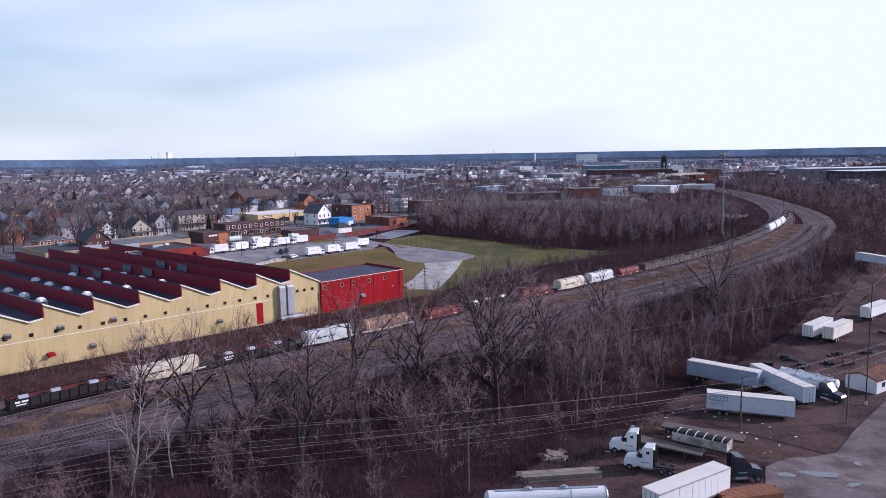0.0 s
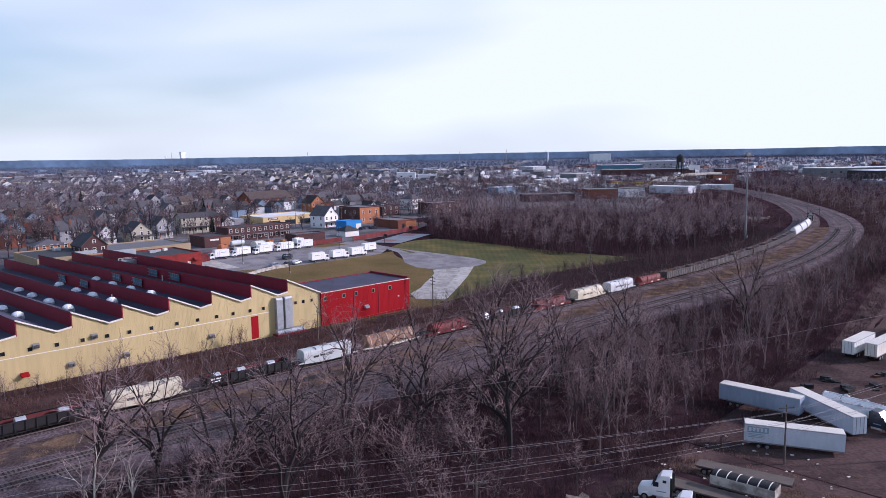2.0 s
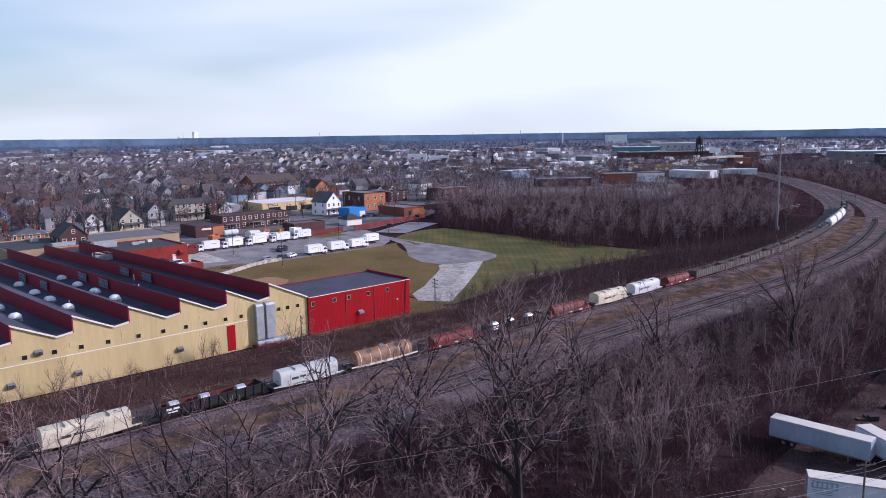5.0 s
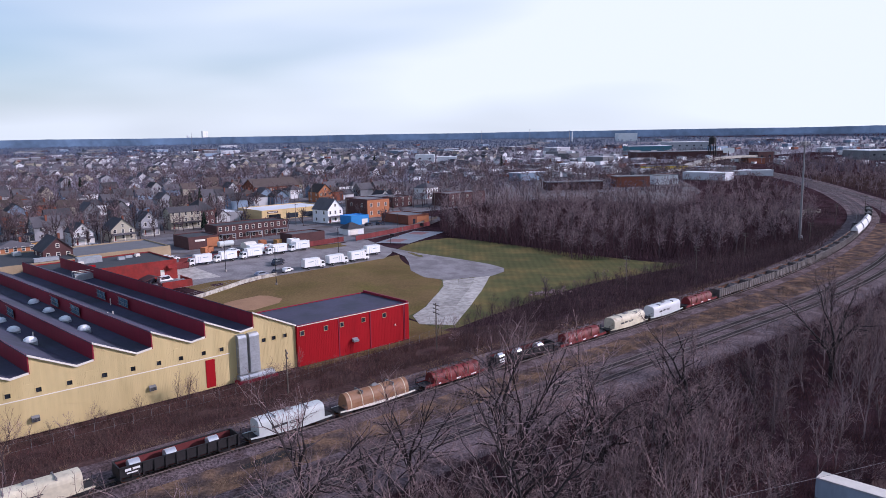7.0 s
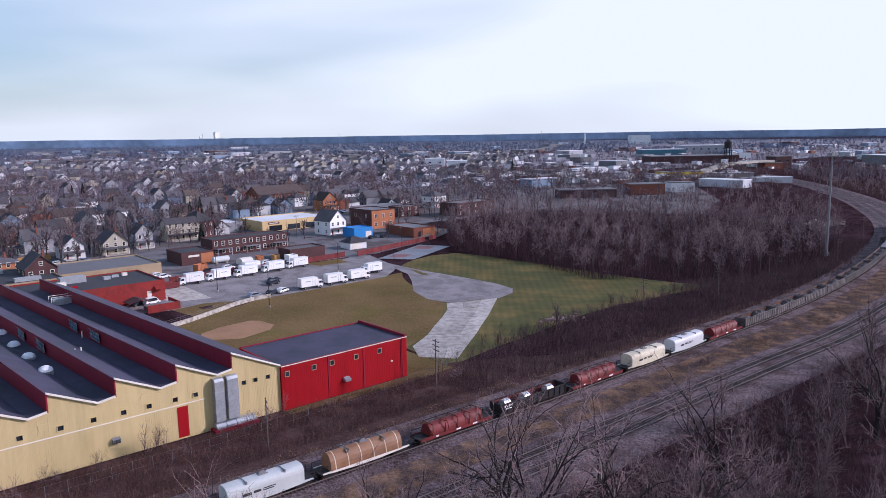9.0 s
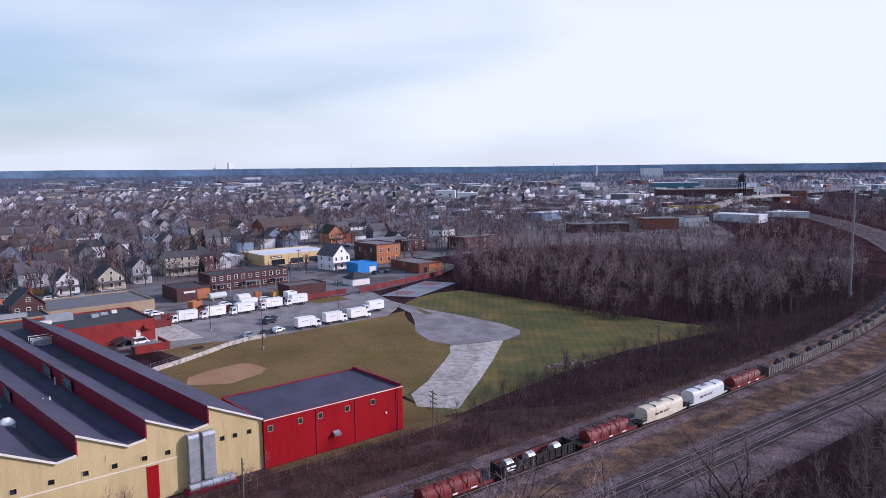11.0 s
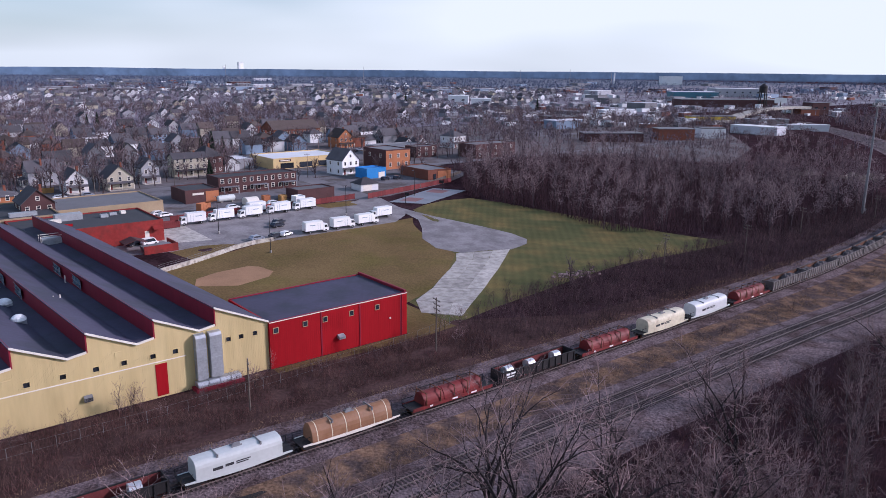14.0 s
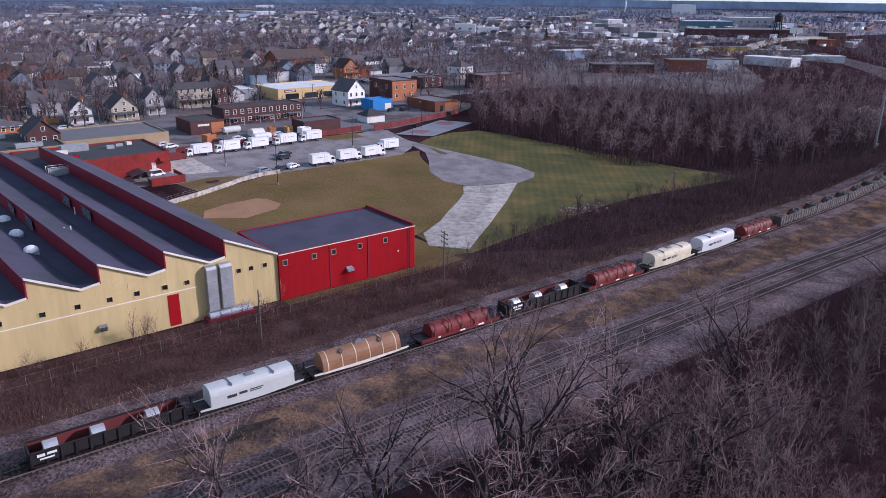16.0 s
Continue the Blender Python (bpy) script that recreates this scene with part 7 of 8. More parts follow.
def retaining_wall():
    pts = [(113.5, 231.5), (116.1, 233.2), (123.1, 236.0), (132.4, 240.9), (139.9, 245.2), (147.0, 247.6), (153, 247.9)]
    t = thing("retaining_wall", Matrix(), "stained pale concrete retaining wall with railing", "wall", kind="structure")
    for (a, b), (c, d) in zip(pts, pts[1:]):
        p, q = Vector(xyz(a, b)), Vector(xyz(c, d))
        e = (q - p).normalized()
        nn = Vector((-e.y, e.x, 0)) * 0.2
        h = 1.15
        mb = MB()
        i = len(mb.v)
        for z in (-0.4, h):
            mb.v += [tuple(p - nn + Vector((0, 0, z))), tuple(q - nn + Vector((0, 0, z))), tuple(q + nn + Vector((0, 0, z))), tuple(p + nn + Vector((0, 0, z)))]
        mb.f += [tuple(i + k for k in f) for f in ((3, 2, 1, 0), (4, 5, 6, 7), (0, 1, 5, 4), (1, 2, 6, 5), (2, 3, 7, 6), (3, 0, 4, 7))]
        part("wall_section", mb, M_CONCW, t)
        for w in (0.0, 0.5):
            r = p.lerp(q, w)
            part("rail_post", MB().tube((r.x, r.y, r.z + h), (r.x, r.y, r.z + h + 1.0), 0.03, k=5), M_STEELG, t)
        for z in (0.5, 1.0):
            part("handrail", MB().tube((p.x, p.y, p.z + h + z), (q.x, q.y, q.z + h + z), 0.025, k=4), M_STEELG, t)


retaining_wall()
solid("flower_bed", MB().tube((0, 0, -0.05), (0, 0, 0.12), 2.2, 1.9, 14), M_GROUND, at(133, 249.5, 0), "round earth bed ringed with stones", "flower bed")
strip("lawn_patch", [((126, 240), (124, 252)), ((138, 245.5), (134, 254)), ((145, 248.5), (140, 252))], M_FIELD, 0.085, "small brown grass patch by the wall", "lawn")
strip("lawn_island", [((191, 280.5), (188, 288)), ((203, 280), (205, 288))], M_FIELD, 0.085, "grass island at the lot entry", "lawn")
strip("concrete_apron", [((127, 262), (127, 284)), ((139, 259), (139, 284))], M_CONC, 0.085, "pale concrete loading apron", "pavement")
dk = thing("loading_dock", at(122.5, 258), "red walled loading dock with dark skips", "dock")
part("dock_wall", MB().box(-4.5, 4.5, -4.2, -3.9, -0.5, 1.9).box(4.2, 4.5, -3.9, 4, -0.5, 1.9), M_REDB, dk)
for x in (-2.6, 1.2):
    part("skip", MB().prism([(-1.6, 0), (1.6, 0), (2.0, 1.7), (-2.0, 1.7)], -3.4 + x * 0, -0.6, "y"), M_STEELG, dk).location.x = x
part("canopy", MB().prism([(-3.0, 2.6), (0, 3.6), (3.0, 2.6), (3.0, 2.4), (0, 3.4), (-3.0, 2.4)], -1.5, 3.5, "y"), M_DKBRICK, dk).location.x = -5.5


# ---- vehicles ----
WHEEL_T = MB().tube((0, -0.14, 0), (0, 0.14, 0), 0.46, k=14).mesh("tyre", M_TYRE)
RIM = MB().tube((0, -0.15, 0), (0, 0.15, 0), 0.26, k=10).mesh("rim", M_STEELG)


def wheel(parent, x, y, r=0.46):
    w = part("wheel", WHEEL_T, None, parent)
    w.location = (x, y, r)
    w.scale = (r / 0.46, 1.3, r / 0.46)
    part("rim", RIM, None, w)


def box_truck():
    t = thing("box_truck", Matrix(), "white box delivery truck parked on asphalt", "truck", "parked box trucks")
    part("chassis", MB().box(-3.9, 3.6, -0.5, 0.5, 0.6, 0.9), M_BLACK, t)
    part("box_body", MB().box(-3.9, 1.9, -1.25, 1.25, 0.95, 3.6), M_BOXW, t, "white cargo box")
    part("cab", MB().prism([(2.05, 0.55), (3.9, 0.55), (3.9, 1.5), (3.45, 2.55), (2.05, 2.65)], -1.1, 1.1, "y"), M_WHITE, t, "white snub-nosed cab")
    part("windscreen", MB().prism([(3.93, 1.55), (3.5, 2.48), (3.46, 2.46), (3.89, 1.53)], -0.95, 0.95, "y"), M_DARKW, t)
    for y in (-1.11, 1.11):
        part("side_window", MB().box(2.5, 3.4, y - 0.01, y + 0.01, 1.6, 2.3), M_DARKW, t)
        part("mirror", MB().box(3.5, 3.6, y * 1.12 - 0.1, y * 1.12 + 0.1, 1.6, 2.0), M_BLACK, t)
    for y in (-1.26, 1.26):
        part("lettering_bar", MB().box(-2.6, -0.6, y - 0.008, y + 0.008, 2.5, 2.7), M_LOGO, t)
        part("door_outline", MB().box(0.1, 0.16, y - 0.01, y + 0.01, 1.1, 3.1).box(0.9, 0.96, y - 0.01, y + 0.01, 1.1, 3.1), M_LOGO, t)
    part("rear_bumper", MB().box(-4.05, -3.9, -1.1, 1.1, 0.5, 0.8), M_BLACK, t)
    for x in (-2.4, 2.9):
        for y in (-0.95, 0.95):
            wheel(t, x, y)
    return t


bt = box_truck()
spots = [(142, 282, 180), (151.6, 282.2, 180), (161.6, 282, 180), (172.6, 283, 180), (182.8, 283.6, 180), (165.5, 287.5, 180), (168.5, 250.2, 0), (178.6, 250.8, 0), (188, 251.2, 0), (197.6, 257.5, 180)]
for i, (s, n, r) in enumerate(spots):
    m = at(s, n, r + (i % 3 - 1) * 1.5, 0.06)
    if i == 0:
        bt.matrix_world = m
    else:
        copy_thing(bt, m)


def car(material, label, van=False):
    t = thing("parked_car", Matrix(), label, "car", "parked cars")
    h = 1.95 if van else 1.5
    prof = [(-2.2, 0.35), (2.2, 0.35), (2.25, 0.75), (1.3 if not van else 1.7, 0.95), (0.6 if not van else 1.0, h), (-1.4 if not van else -2.1, h), (-2.1, 1.0), (-2.25, 0.9)]
    part("body", MB().prism(prof, -0.88, 0.88, "y"), material, t)
    for y in (-0.885, 0.885):
        part("side_window", MB().prism([(-1.75, 1.0), (1.05 if not van else 1.4, 1.0), (0.5 if not van else 0.9, h - 0.1), (-1.3 if not van else -1.9, h - 0.1)], y - 0.006, y + 0.006, "y"), M_DARKW, t)
    part("windscreen", MB().prism([(1.24 if not van else 1.64, 1.0), (0.62 if not van else 1.02, h - 0.06), (0.66 if not van else 1.06, h - 0.05), (1.3 if not van else 1.7, 1.0)], -0.75, 0.75, "y"), M_DARKW, t)
    for x in (-1.35, 1.35):
        for y in (-0.8, 0.8):
            wheel(t, x, y, 0.32)
    return t


CARS = {"b": car(M_CARB, "dark blue parked car on the asphalt lot"), "s": car(M_CARS, "light blue parked car on the asphalt lot"), "w": car(M_WHITE, "white parked car on asphalt"), "v": car(M_WHITE, "white parked van on asphalt", True)}
used = set()
car_spots = [("s", 149.4, 251.3, 10), ("b", 155.5, 251.3, 20), ("w", 159, 251.5, 25), ("b", 165, 268, 20), ("b", 162.5, 264, 15), ("v", 122.5, 263.5, 10), ("b", 118.5, 265, 30), ("w", 138.5, 297, 10), ("w", 137.5, 300.5, 10), ("b", 250, 320.5, 30), ("b", 244, 321, 20)]
g = random.Random(12)
for _ in range(70):
    s, n = g.choice(((g.uniform(60, 210), 351), (g.uniform(140, 150), g.uniform(296, 312)), (g.uniform(286, 330), g.uniform(388, 436)), (g.uniform(60, 400), 442), (g.uniform(150, 185), g.uniform(294, 305))))
    if all(math.dist((s, n), (q[1], q[2])) > 5.2 for q in car_spots) and free(s, n) or 286 < s < 330 and 421 < n < 437:
        car_spots.append((g.choice("bbsw"), s, n, g.choice((0, 90)) if n > 380 and n < 437 else g.uniform(-4, 4)))
for k, s, n, r in car_spots:
    if k in used:
        copy_thing(CARS[k], at(s, n, r, 0.07))
    else:
        CARS[k].matrix_world = at(s, n, r, 0.07)
        used.add(k)
for k in CARS:
    if k not in used:
        CARS[k].matrix_world = at(70, 351, 0, 0.07)


# ---- clutter behind the parked trucks ----
def container(s, n, rot, length, width, h, material, label):
    t = thing("container", at(s, n, rot, 0.06), label, "container", "yard containers")
    for y in (-width / 2, width / 2):
        part("side_panel", MB().box(-length / 2, length / 2, y - 0.04, y + 0.04, 0.15, h), material, t)
        for x in np.arange(-length / 2 + 0.3, length / 2, 0.6):
            part("rib", MB().box(x - 0.05, x + 0.05, y + (0.04 if y > 0 else -0.1), y + (0.1 if y > 0 else -0.04), 0.15, h - 0.1), material, t)
    for x in (-length / 2, length / 2):
        part("end_panel", MB().box(x - 0.04, x + 0.04, -width / 2, width / 2, 0.15, h), material, t)
    part("floor_pan", MB().box(-length / 2, length / 2, -width / 2, width / 2, 0.0, 0.15), M_BLACK, t)
    part("load", MB().box(-length / 2 + 0.05, length / 2 - 0.05, -width / 2 + 0.05, width / 2 - 0.05, 0.15, h * 0.72), M_SCRAP, t, "dark load inside")


for q in ((134.0, 281.0, 0, 6.0, 2.4, 1.9, M_FENCER, "rusty red open waste container"), (152.0, 297.8, 20, 4.0, 2.4, 3.0, M_ORANGE, "orange steel container behind the fence"), (178.0, 303.5, 0, 2.4, 2.0, 2.2, M_ORANGE, "small orange steel bin"), (183.5, 301.0, 10, 2.4, 2.0, 2.2, M_FENCEY, "small yellow orange bin beside a shed")):
    container(*q)


def ground_tank(s, n, rot):
    t = thing("storage_tank", at(s, n, rot, 0.05), "grey horizontal storage tank on saddles", "tank")
    part("shell", MB().tube((-3, 0, 1.5), (3, 0, 1.5), 1.1, k=16), M_HOODG, t)
    for x in (-3, 3):
        part("end_cap", MB().tube((x, 0, 1.5), (x + math.copysign(0.35, x), 0, 1.5), 1.1, 0.55, 16), M_HOODG, t)
    for x in (-2, 2):
        part("saddle", MB().box(x - 0.2, x + 0.2, -0.9, 0.9, 0, 0.8), M_CONCW, t)
    part("manhole", MB().tube((0.8, 0, 2.55), (0.8, 0, 2.85), 0.3, k=10), M_STEELG, t)


ground_tank(165.2, 309.8, 4)


def covered_heap(s, n, rot):
    t = thing("covered_heap", at(s, n, rot, 0.05), "heap under a white tarpaulin behind the trucks", "heap")
    prof = [(2.6 * math.cos(a), 2.5 * math.sin(a) ** 0.7) for a in np.linspace(0, math.pi, 11)]
    part("cover", MB().prism(prof, -2.2, 2.2), M_TRIM, t, "slack white tarpaulin")
    part("weight_board", MB().box(-2.2, 2.2, -2.8, -2.6, 0, 0.25), M_WOOD, t)


covered_heap(171.3, 302.0, 0)

# ---- poles and lamps ----
def utility_pole(s, n, h=10.5, arms=2, r=0.15, rot=0.0):
    t = thing("utility_pole", at(s, n, rot), "weathered wooden utility pole with crossarms", "utility pole", "utility poles")
    part("pole", MB().tube((0, 0, -0.5), (0, 0, h), r, r * 0.65, 8), M_WOOD, t)
    for i in range(arms):
        z = h - 0.5 - 0.9 * i
        arm = part("crossarm", MB().box(-1.25, 1.25, -0.14, -0.02, z - 0.07, z + 0.07), M_WOOD, t)
        for x in (-1.1, -0.5, 0.5, 1.1):
            part("insulator", MB().tube((x, -0.08, z + 0.07), (x, -0.08, z + 0.24), 0.05, 0.04, 6), M_STEELG, arm)
    return t


for q in ((138, 152.6, 10.5, 3, 0.16, 80), (224.5, 163, 9.0, 2, 0.15, 80), (254.3, 156.5, 9.0, 2, 0.15, 80), (100.5, 151, 8.5, 2, 0.15, 70), (295, 160, 9, 2, 0.15, 75), (340, 155, 9, 2, 0.15, 75), (402, 168, 11, 2, 0.16, 75), (430, 158, 11, 1, 0.16, 70), (452, 172, 11, 1, 0.16, 70)):
    utility_pole(*q)
for i in range(16):
    s = 70 + 30 * i
    utility_pole(s, 347.5, 10.5, 1, 0.16, 0)
    if i % 2:
        utility_pole(s + 10, 444.5, 10.5, 1, 0.18, 0)


def lamp_pole(s, n, h, heads=1, rot=0.0):
    t = thing("lamp_post", at(s, n, rot), "tall dark metal lamp post", "lamp post", "lamp posts")
    part("base", MB().tube((0, 0, -0.3), (0, 0, 0.7), 0.3, k=10), M_CONC, t)
    part("pole", MB().tube((0, 0, 0.7), (0, 0, h), 0.11, 0.07, 8), M_BLACK, t)
    for i in range(heads):
        e = 1 if i == 0 else -1
        part("arm", MB().box(min(0, e * 1.2), max(0, e * 1.2), -0.05, 0.05, h - 0.1, h), M_BLACK, t)
        part("head", MB().box(min(e * 0.8, e * 1.6), max(e * 0.8, e * 1.6), -0.2, 0.2, h - 0.22, h - 0.05), M_STEELG, t)
    return t


lamp_pole(146, 235.5, 11.5, 1, 90)
lamp_pole(143.8, 265.6, 11, 1, 90)
lamp_pole(190, 267, 10, 2, 30)
lamp_pole(232, 283.5, 10, 1, 200)
for s, n, r in ((219, 272, 0), (250, 288, 180)):
    t = thing("basketball_hoop", at(s, n, 28 + r), "dark basketball hoop at the court", "basketball hoop")
    part("post", MB().tube((0, 0, 0), (0, 0, 3.0), 0.1, k=8), M_BLACK, t)
    part("arm", MB().tube((0, 0, 3.0), (1.3, 0, 3.4), 0.07, k=6), M_BLACK, t)
    part("backboard", MB().box(1.3, 1.38, -0.9, 0.9, 2.9, 4.0), M_BLACK, t)


def mast():
    t = thing("light_mast", at(350, 163), "tall grey railway floodlight mast", "light mast")
    part("pole", MB().tube((0, 0, -0.5), (0, 0, 41.0), 0.55, 0.28, 10), M_STEELG, t)
    part("platform", MB().box(-2.6, 2.6, -0.5, 0.5, 39.3, 39.6).box(-0.5, 0.5, -2.6, 2.6, 39.0, 39.3), M_STEELG, t)
    for i in range(4):
        for e in (-2.2, -0.8, 0.8, 2.2):
            if i < 2:
                part("floodlight", MB().box(e - 0.4, e + 0.4, (-0.9, 0.5)[i], (-0.5, 0.9)[i], 39.7, 40.6), M_STEELG, t)
    part("cabinet", MB().box(0.8, 1.8, -0.5, 0.5, -0.2, 1.6), M_GALV, t)


mast()

# ---- far buildings ----
def far_block(name, label, x0, x1, y, d, h, wall, roof, rot=0.0):
    px, py, pz = xyz(*sn((x0 + x1) / 2, y + d / 2))
    t = thing(name, pose(px, py, pz, 0, 0, rot), label, "building")
    w = x1 - x0
    part("wall", MB().box(-w / 2, w / 2, -d / 2, d / 2, -1, h), wall, t)
    part("roof", MB().box(-w / 2 - 0.3, w / 2 + 0.3, -d / 2 - 0.3, d / 2 + 0.3, h, h + 0.5), roof, t)
    if 11 < h < 30:
        k = max(2, int(w / 14))
        for i in range(k):
            x = -w / 2 + w * (i + 0.5) / k
            part("window", MB().box(x - 1.6, x + 1.6, -d / 2 - 0.08, -d / 2 - 0.01, h * 0.5, h * 0.66), M_DARKW, t)
    return t


def far_town():
    far_block("teal_warehouse", "far teal and white warehouse", 345, 425, 1510, 50, 11, M_TEAL, M_FARWALL)
    far_block("white_warehouse", "far white warehouse beside the teal one", 445, 530, 1590, 60, 16, M_FARWALL, M_FLATW)
    far_block("white_tank_building", "far cream white square building", -22, 4, 1085, 20, 10, M_FLATW, M_FLATW)
    far_block("white_annex", "far white annex beside a larger block", -55, -28, 1130, 20, 12, M_FLATW, M_FLATW)
    far_block("yellow_shed", "long yellow trackside building", 200, 245, 830, 12, 5, M_YPAINT, M_FLATR, 12)
    far_block("white_station", "white flat roofed depot by the bridge", 240, 275, 775, 14, 6, M_SIDG, M_FARWALL, 15)
    far_block("white_shed_long", "long white low shed by the railway", 262, 296, 740, 8, 4, M_FARWALL, M_FLATW, 5)
    far_block("dark_warehouse", "long dark warehouse with pale roof", 520, 760, 900, 50, 14, M_BLACK, M_FLATW, 8)
    far_block("pale_warehouse", "long pale roofed far warehouse", 560, 900, 1080, 60, 13, M_FLATR, M_FLATW, 5)
    far_block("brick_mill", "old brick mill building by the bridge", 388, 410, 1010, 18, 13, M_DKBRICK, M_FLATR, 15)
    far_block("brick_mill_low", "low brick building with arches", 368, 392, 990, 12, 7, M_BRICK, M_FLATR, 15)
    far_block("long_hall", "long dark factory hall", 270, 400, 1150, 40, 10, M_DKBRICK, M_FLATR, 6)
    # skylight white stands in for the haze over the tower and its wing
    far_block("office_tower", "distant tower block painted pale for haze on the horizon", -1629, -1598, 4850, 24, 80, M_DOME, M_DOME, 40)
    far_block("office_wing", "distant office wing painted pale for haze below the tower", -1726, -1714, 4850, 12, 56, M_DOME, M_DOME, 40)
    t = thing("factory_chimney", pose(465, 2980, 5), "distant pale factory chimney", "chimney")
    part("shaft", MB().tube((0, 0, 0), (0, 0, 40), 3.4, 2.6, 12), M_FLATW, t)
    far_block("white_plant", "distant white plant buildings", 640, 710, 2950, 60, 30, M_FLATW, M_FLATW)
    far_block("brick_depot", "brick red depot near the wood", 70, 110, 600, 14, 5.5, M_DKBRICK, M_FLATR, 8)
    far_block("brick_depot_small", "small brick red store near the wood", 125, 150, 620, 14, 7.5, M_BRICK, M_FLATR, 8)
    far_block("white_store", "white boarded store near the wood", 160, 178, 640, 12, 7, M_FLATW, M_FLATR, 8)
    g = random.Random(77)
    mats = [(M_FARWALL, M_FLATW), (M_FLATR, M_FARWALL), (M_SIDG, M_FARWALL), (M_SIDG, M_FLATR), (M_SIDG, M_FLATR), (M_DKBRICK, M_FLATR), (M_SIDB, M_FARWALL), (M_FLATR, M_FLATR)]
    for i in range(95):
        y = 640 + 2400 * g.random() ** 1.3
        k = g.uniform(-0.6, 0.66)
        if k < 0.06 and y < 1250:
            y += 900
        x = k * y
        s, n = sn(x, y)
        if abs(n - track_n(s, T0_PTS)) < 45 and s < 860 or inside(WOODS, s, n) or inside(EAST, s, n) or s < 500 and n < 480:
            continue
        w, r = g.choice(mats)
        L = g.uniform(10, 36) * (1 + y / 2500)
        far_block("warehouse", "far flat-roofed warehouse in the industrial quarter", x - L / 2, x + L / 2, y, g.uniform(12, 40), g.uniform(3.5, 7) + y / 1400, w, r, 43 + g.uniform(-6, 6))
    # road bridge
    t = thing("road_bridge", Matrix(), "pale concrete road bridge on piers", "bridge", kind="structure")
    pts = [(180, 745, 3.5), (225, 800, 6.0), (262, 860, 9.5), (300, 915, 12.0), (345, 960, 12.5), (385, 990, 12.0)]
    for i, (a, b) in enumerate(zip(pts, pts[1:])):
        p, q = Vector(a), Vector(b)
        e = (q - p).normalized()
        nn = Vector((-e.y, e.x, 0)).normalized() * 6
        mb = MB()
        for z in (-1.4, 0.9):
            mb.v += [tuple(p - nn + Vector((0, 0, z))), tuple(q - nn + Vector((0, 0, z))), tuple(q + nn + Vector((0, 0, z))), tuple(p + nn + Vector((0, 0, z)))]
        mb.f += [(3, 2, 1, 0), (4, 5, 6, 7), (0, 1, 5, 4), (1, 2, 6, 5), (2, 3, 7, 6), (3, 0, 4, 7)]
        part("deck", mb, M_CONCW, t)
        if i > 0:
            m = p
            for k in (-4, 4):
                c = m + Vector((nn.x * k / 6, nn.y * k / 6, 0))
                part("pier", MB().tube((c.x, c.y, 2.5), (c.x, c.y, c.z - 1.2), 0.9, k=8), M_CONCW, t)
    # water tower
    t = thing("water_tower", pose(365, 1105, 5), "dark steel water tower on legs", "water tower")
    for a in range(4):
        w = math.pi / 4 + a * math.pi / 2
        part("leg", MB().tube((6.5 * math.cos(w), 6.5 * math.sin(w), 0), (4 * math.cos(w), 4 * math.sin(w), 22), 0.7, k=6), M_BLACK, t)
    part("tank", MB().tube((0, 0, 20), (0, 0, 28), 5.2, k=14), M_BLACK, t)
    part("tank_roof", MB().tube((0, 0, 28), (0, 0, 32), 5.6, 0.4, 14), M_BLACK, t)
    for z in (7, 14):
        part("brace", MB().box(-5, 5, -0.3, 0.3, z, z + 0.6).box(-0.3, 0.3, -5, 5, z, z + 0.6), M_BLACK, t)
    t = thing("billboard", pose(335, 960, 5, 0, 0, 5), "white billboard on a dark post", "billboard")
    part("post", MB().tube((0, 0, 0), (0, 0, 14), 0.6, k=8), M_BLACK, t)
    part("panel", MB().box(-7, 7, -0.4, 0.4, 12, 18), M_FLATW, t)
    for x, y, h in ((-900, 2600, 60), (-480, 2900, 55), (240, 2400, 50), (380, 2500, 45), (100, 2700, 48)):
        t = thing("radio_mast", pose(x, y, 5), "thin distant mast on the horizon", "mast", "distant masts")
        part("shaft", MB().tube((0, 0, 0), (0, 0, h), 1.0, 0.5, 6), M_STEELG, t)


far_town()


# rubble at the foot of the wood and in the yard
def rubble(name, s, n, spread, count, size, label, seed, material=M_ROCK):
    r = random.Random(seed)
    t = thing(name, at(s, n), label, "rubble")
    for _ in range(count):
        x, y = r.gauss(0, spread), r.gauss(0, spread * 0.6)
        k = size * r.uniform(0.5, 1.5)
        mb = MB()
        mb.box(-k, k, -k * r.uniform(0.4, 0.9), k * r.uniform(0.4, 0.9), -k * 0.4, k * r.uniform(0.3, 0.7))
        mb.v = [tuple(c + r.uniform(-0.15, 0.15) * k for c in v) for v in mb.v]
        ob = part("stone", mb, material, t)
        ob.location = (x, y, k * 0.2)
        ob.rotation_euler = (r.uniform(-0.3, 0.3), r.uniform(-0.3, 0.3), r.uniform(0, 3))


rubble("stone_pile", 447, 205, 9, 110, 0.8, "pile of pale broken concrete on waste ground", 2)
rubble("stone_heap", 430, 225, 5, 30, 0.9, "heap of broken concrete", 3)
rubble("yard_stones", 80.5, 65.5, 1.6, 9, 0.9, "large pale stone blocks in the brush", 4)
rubble("log_pile", 199, 172, 3.4, 40, 0.45, "heap of cut branches and logs", 5, M_TWIG)
r_ = random.Random(31)
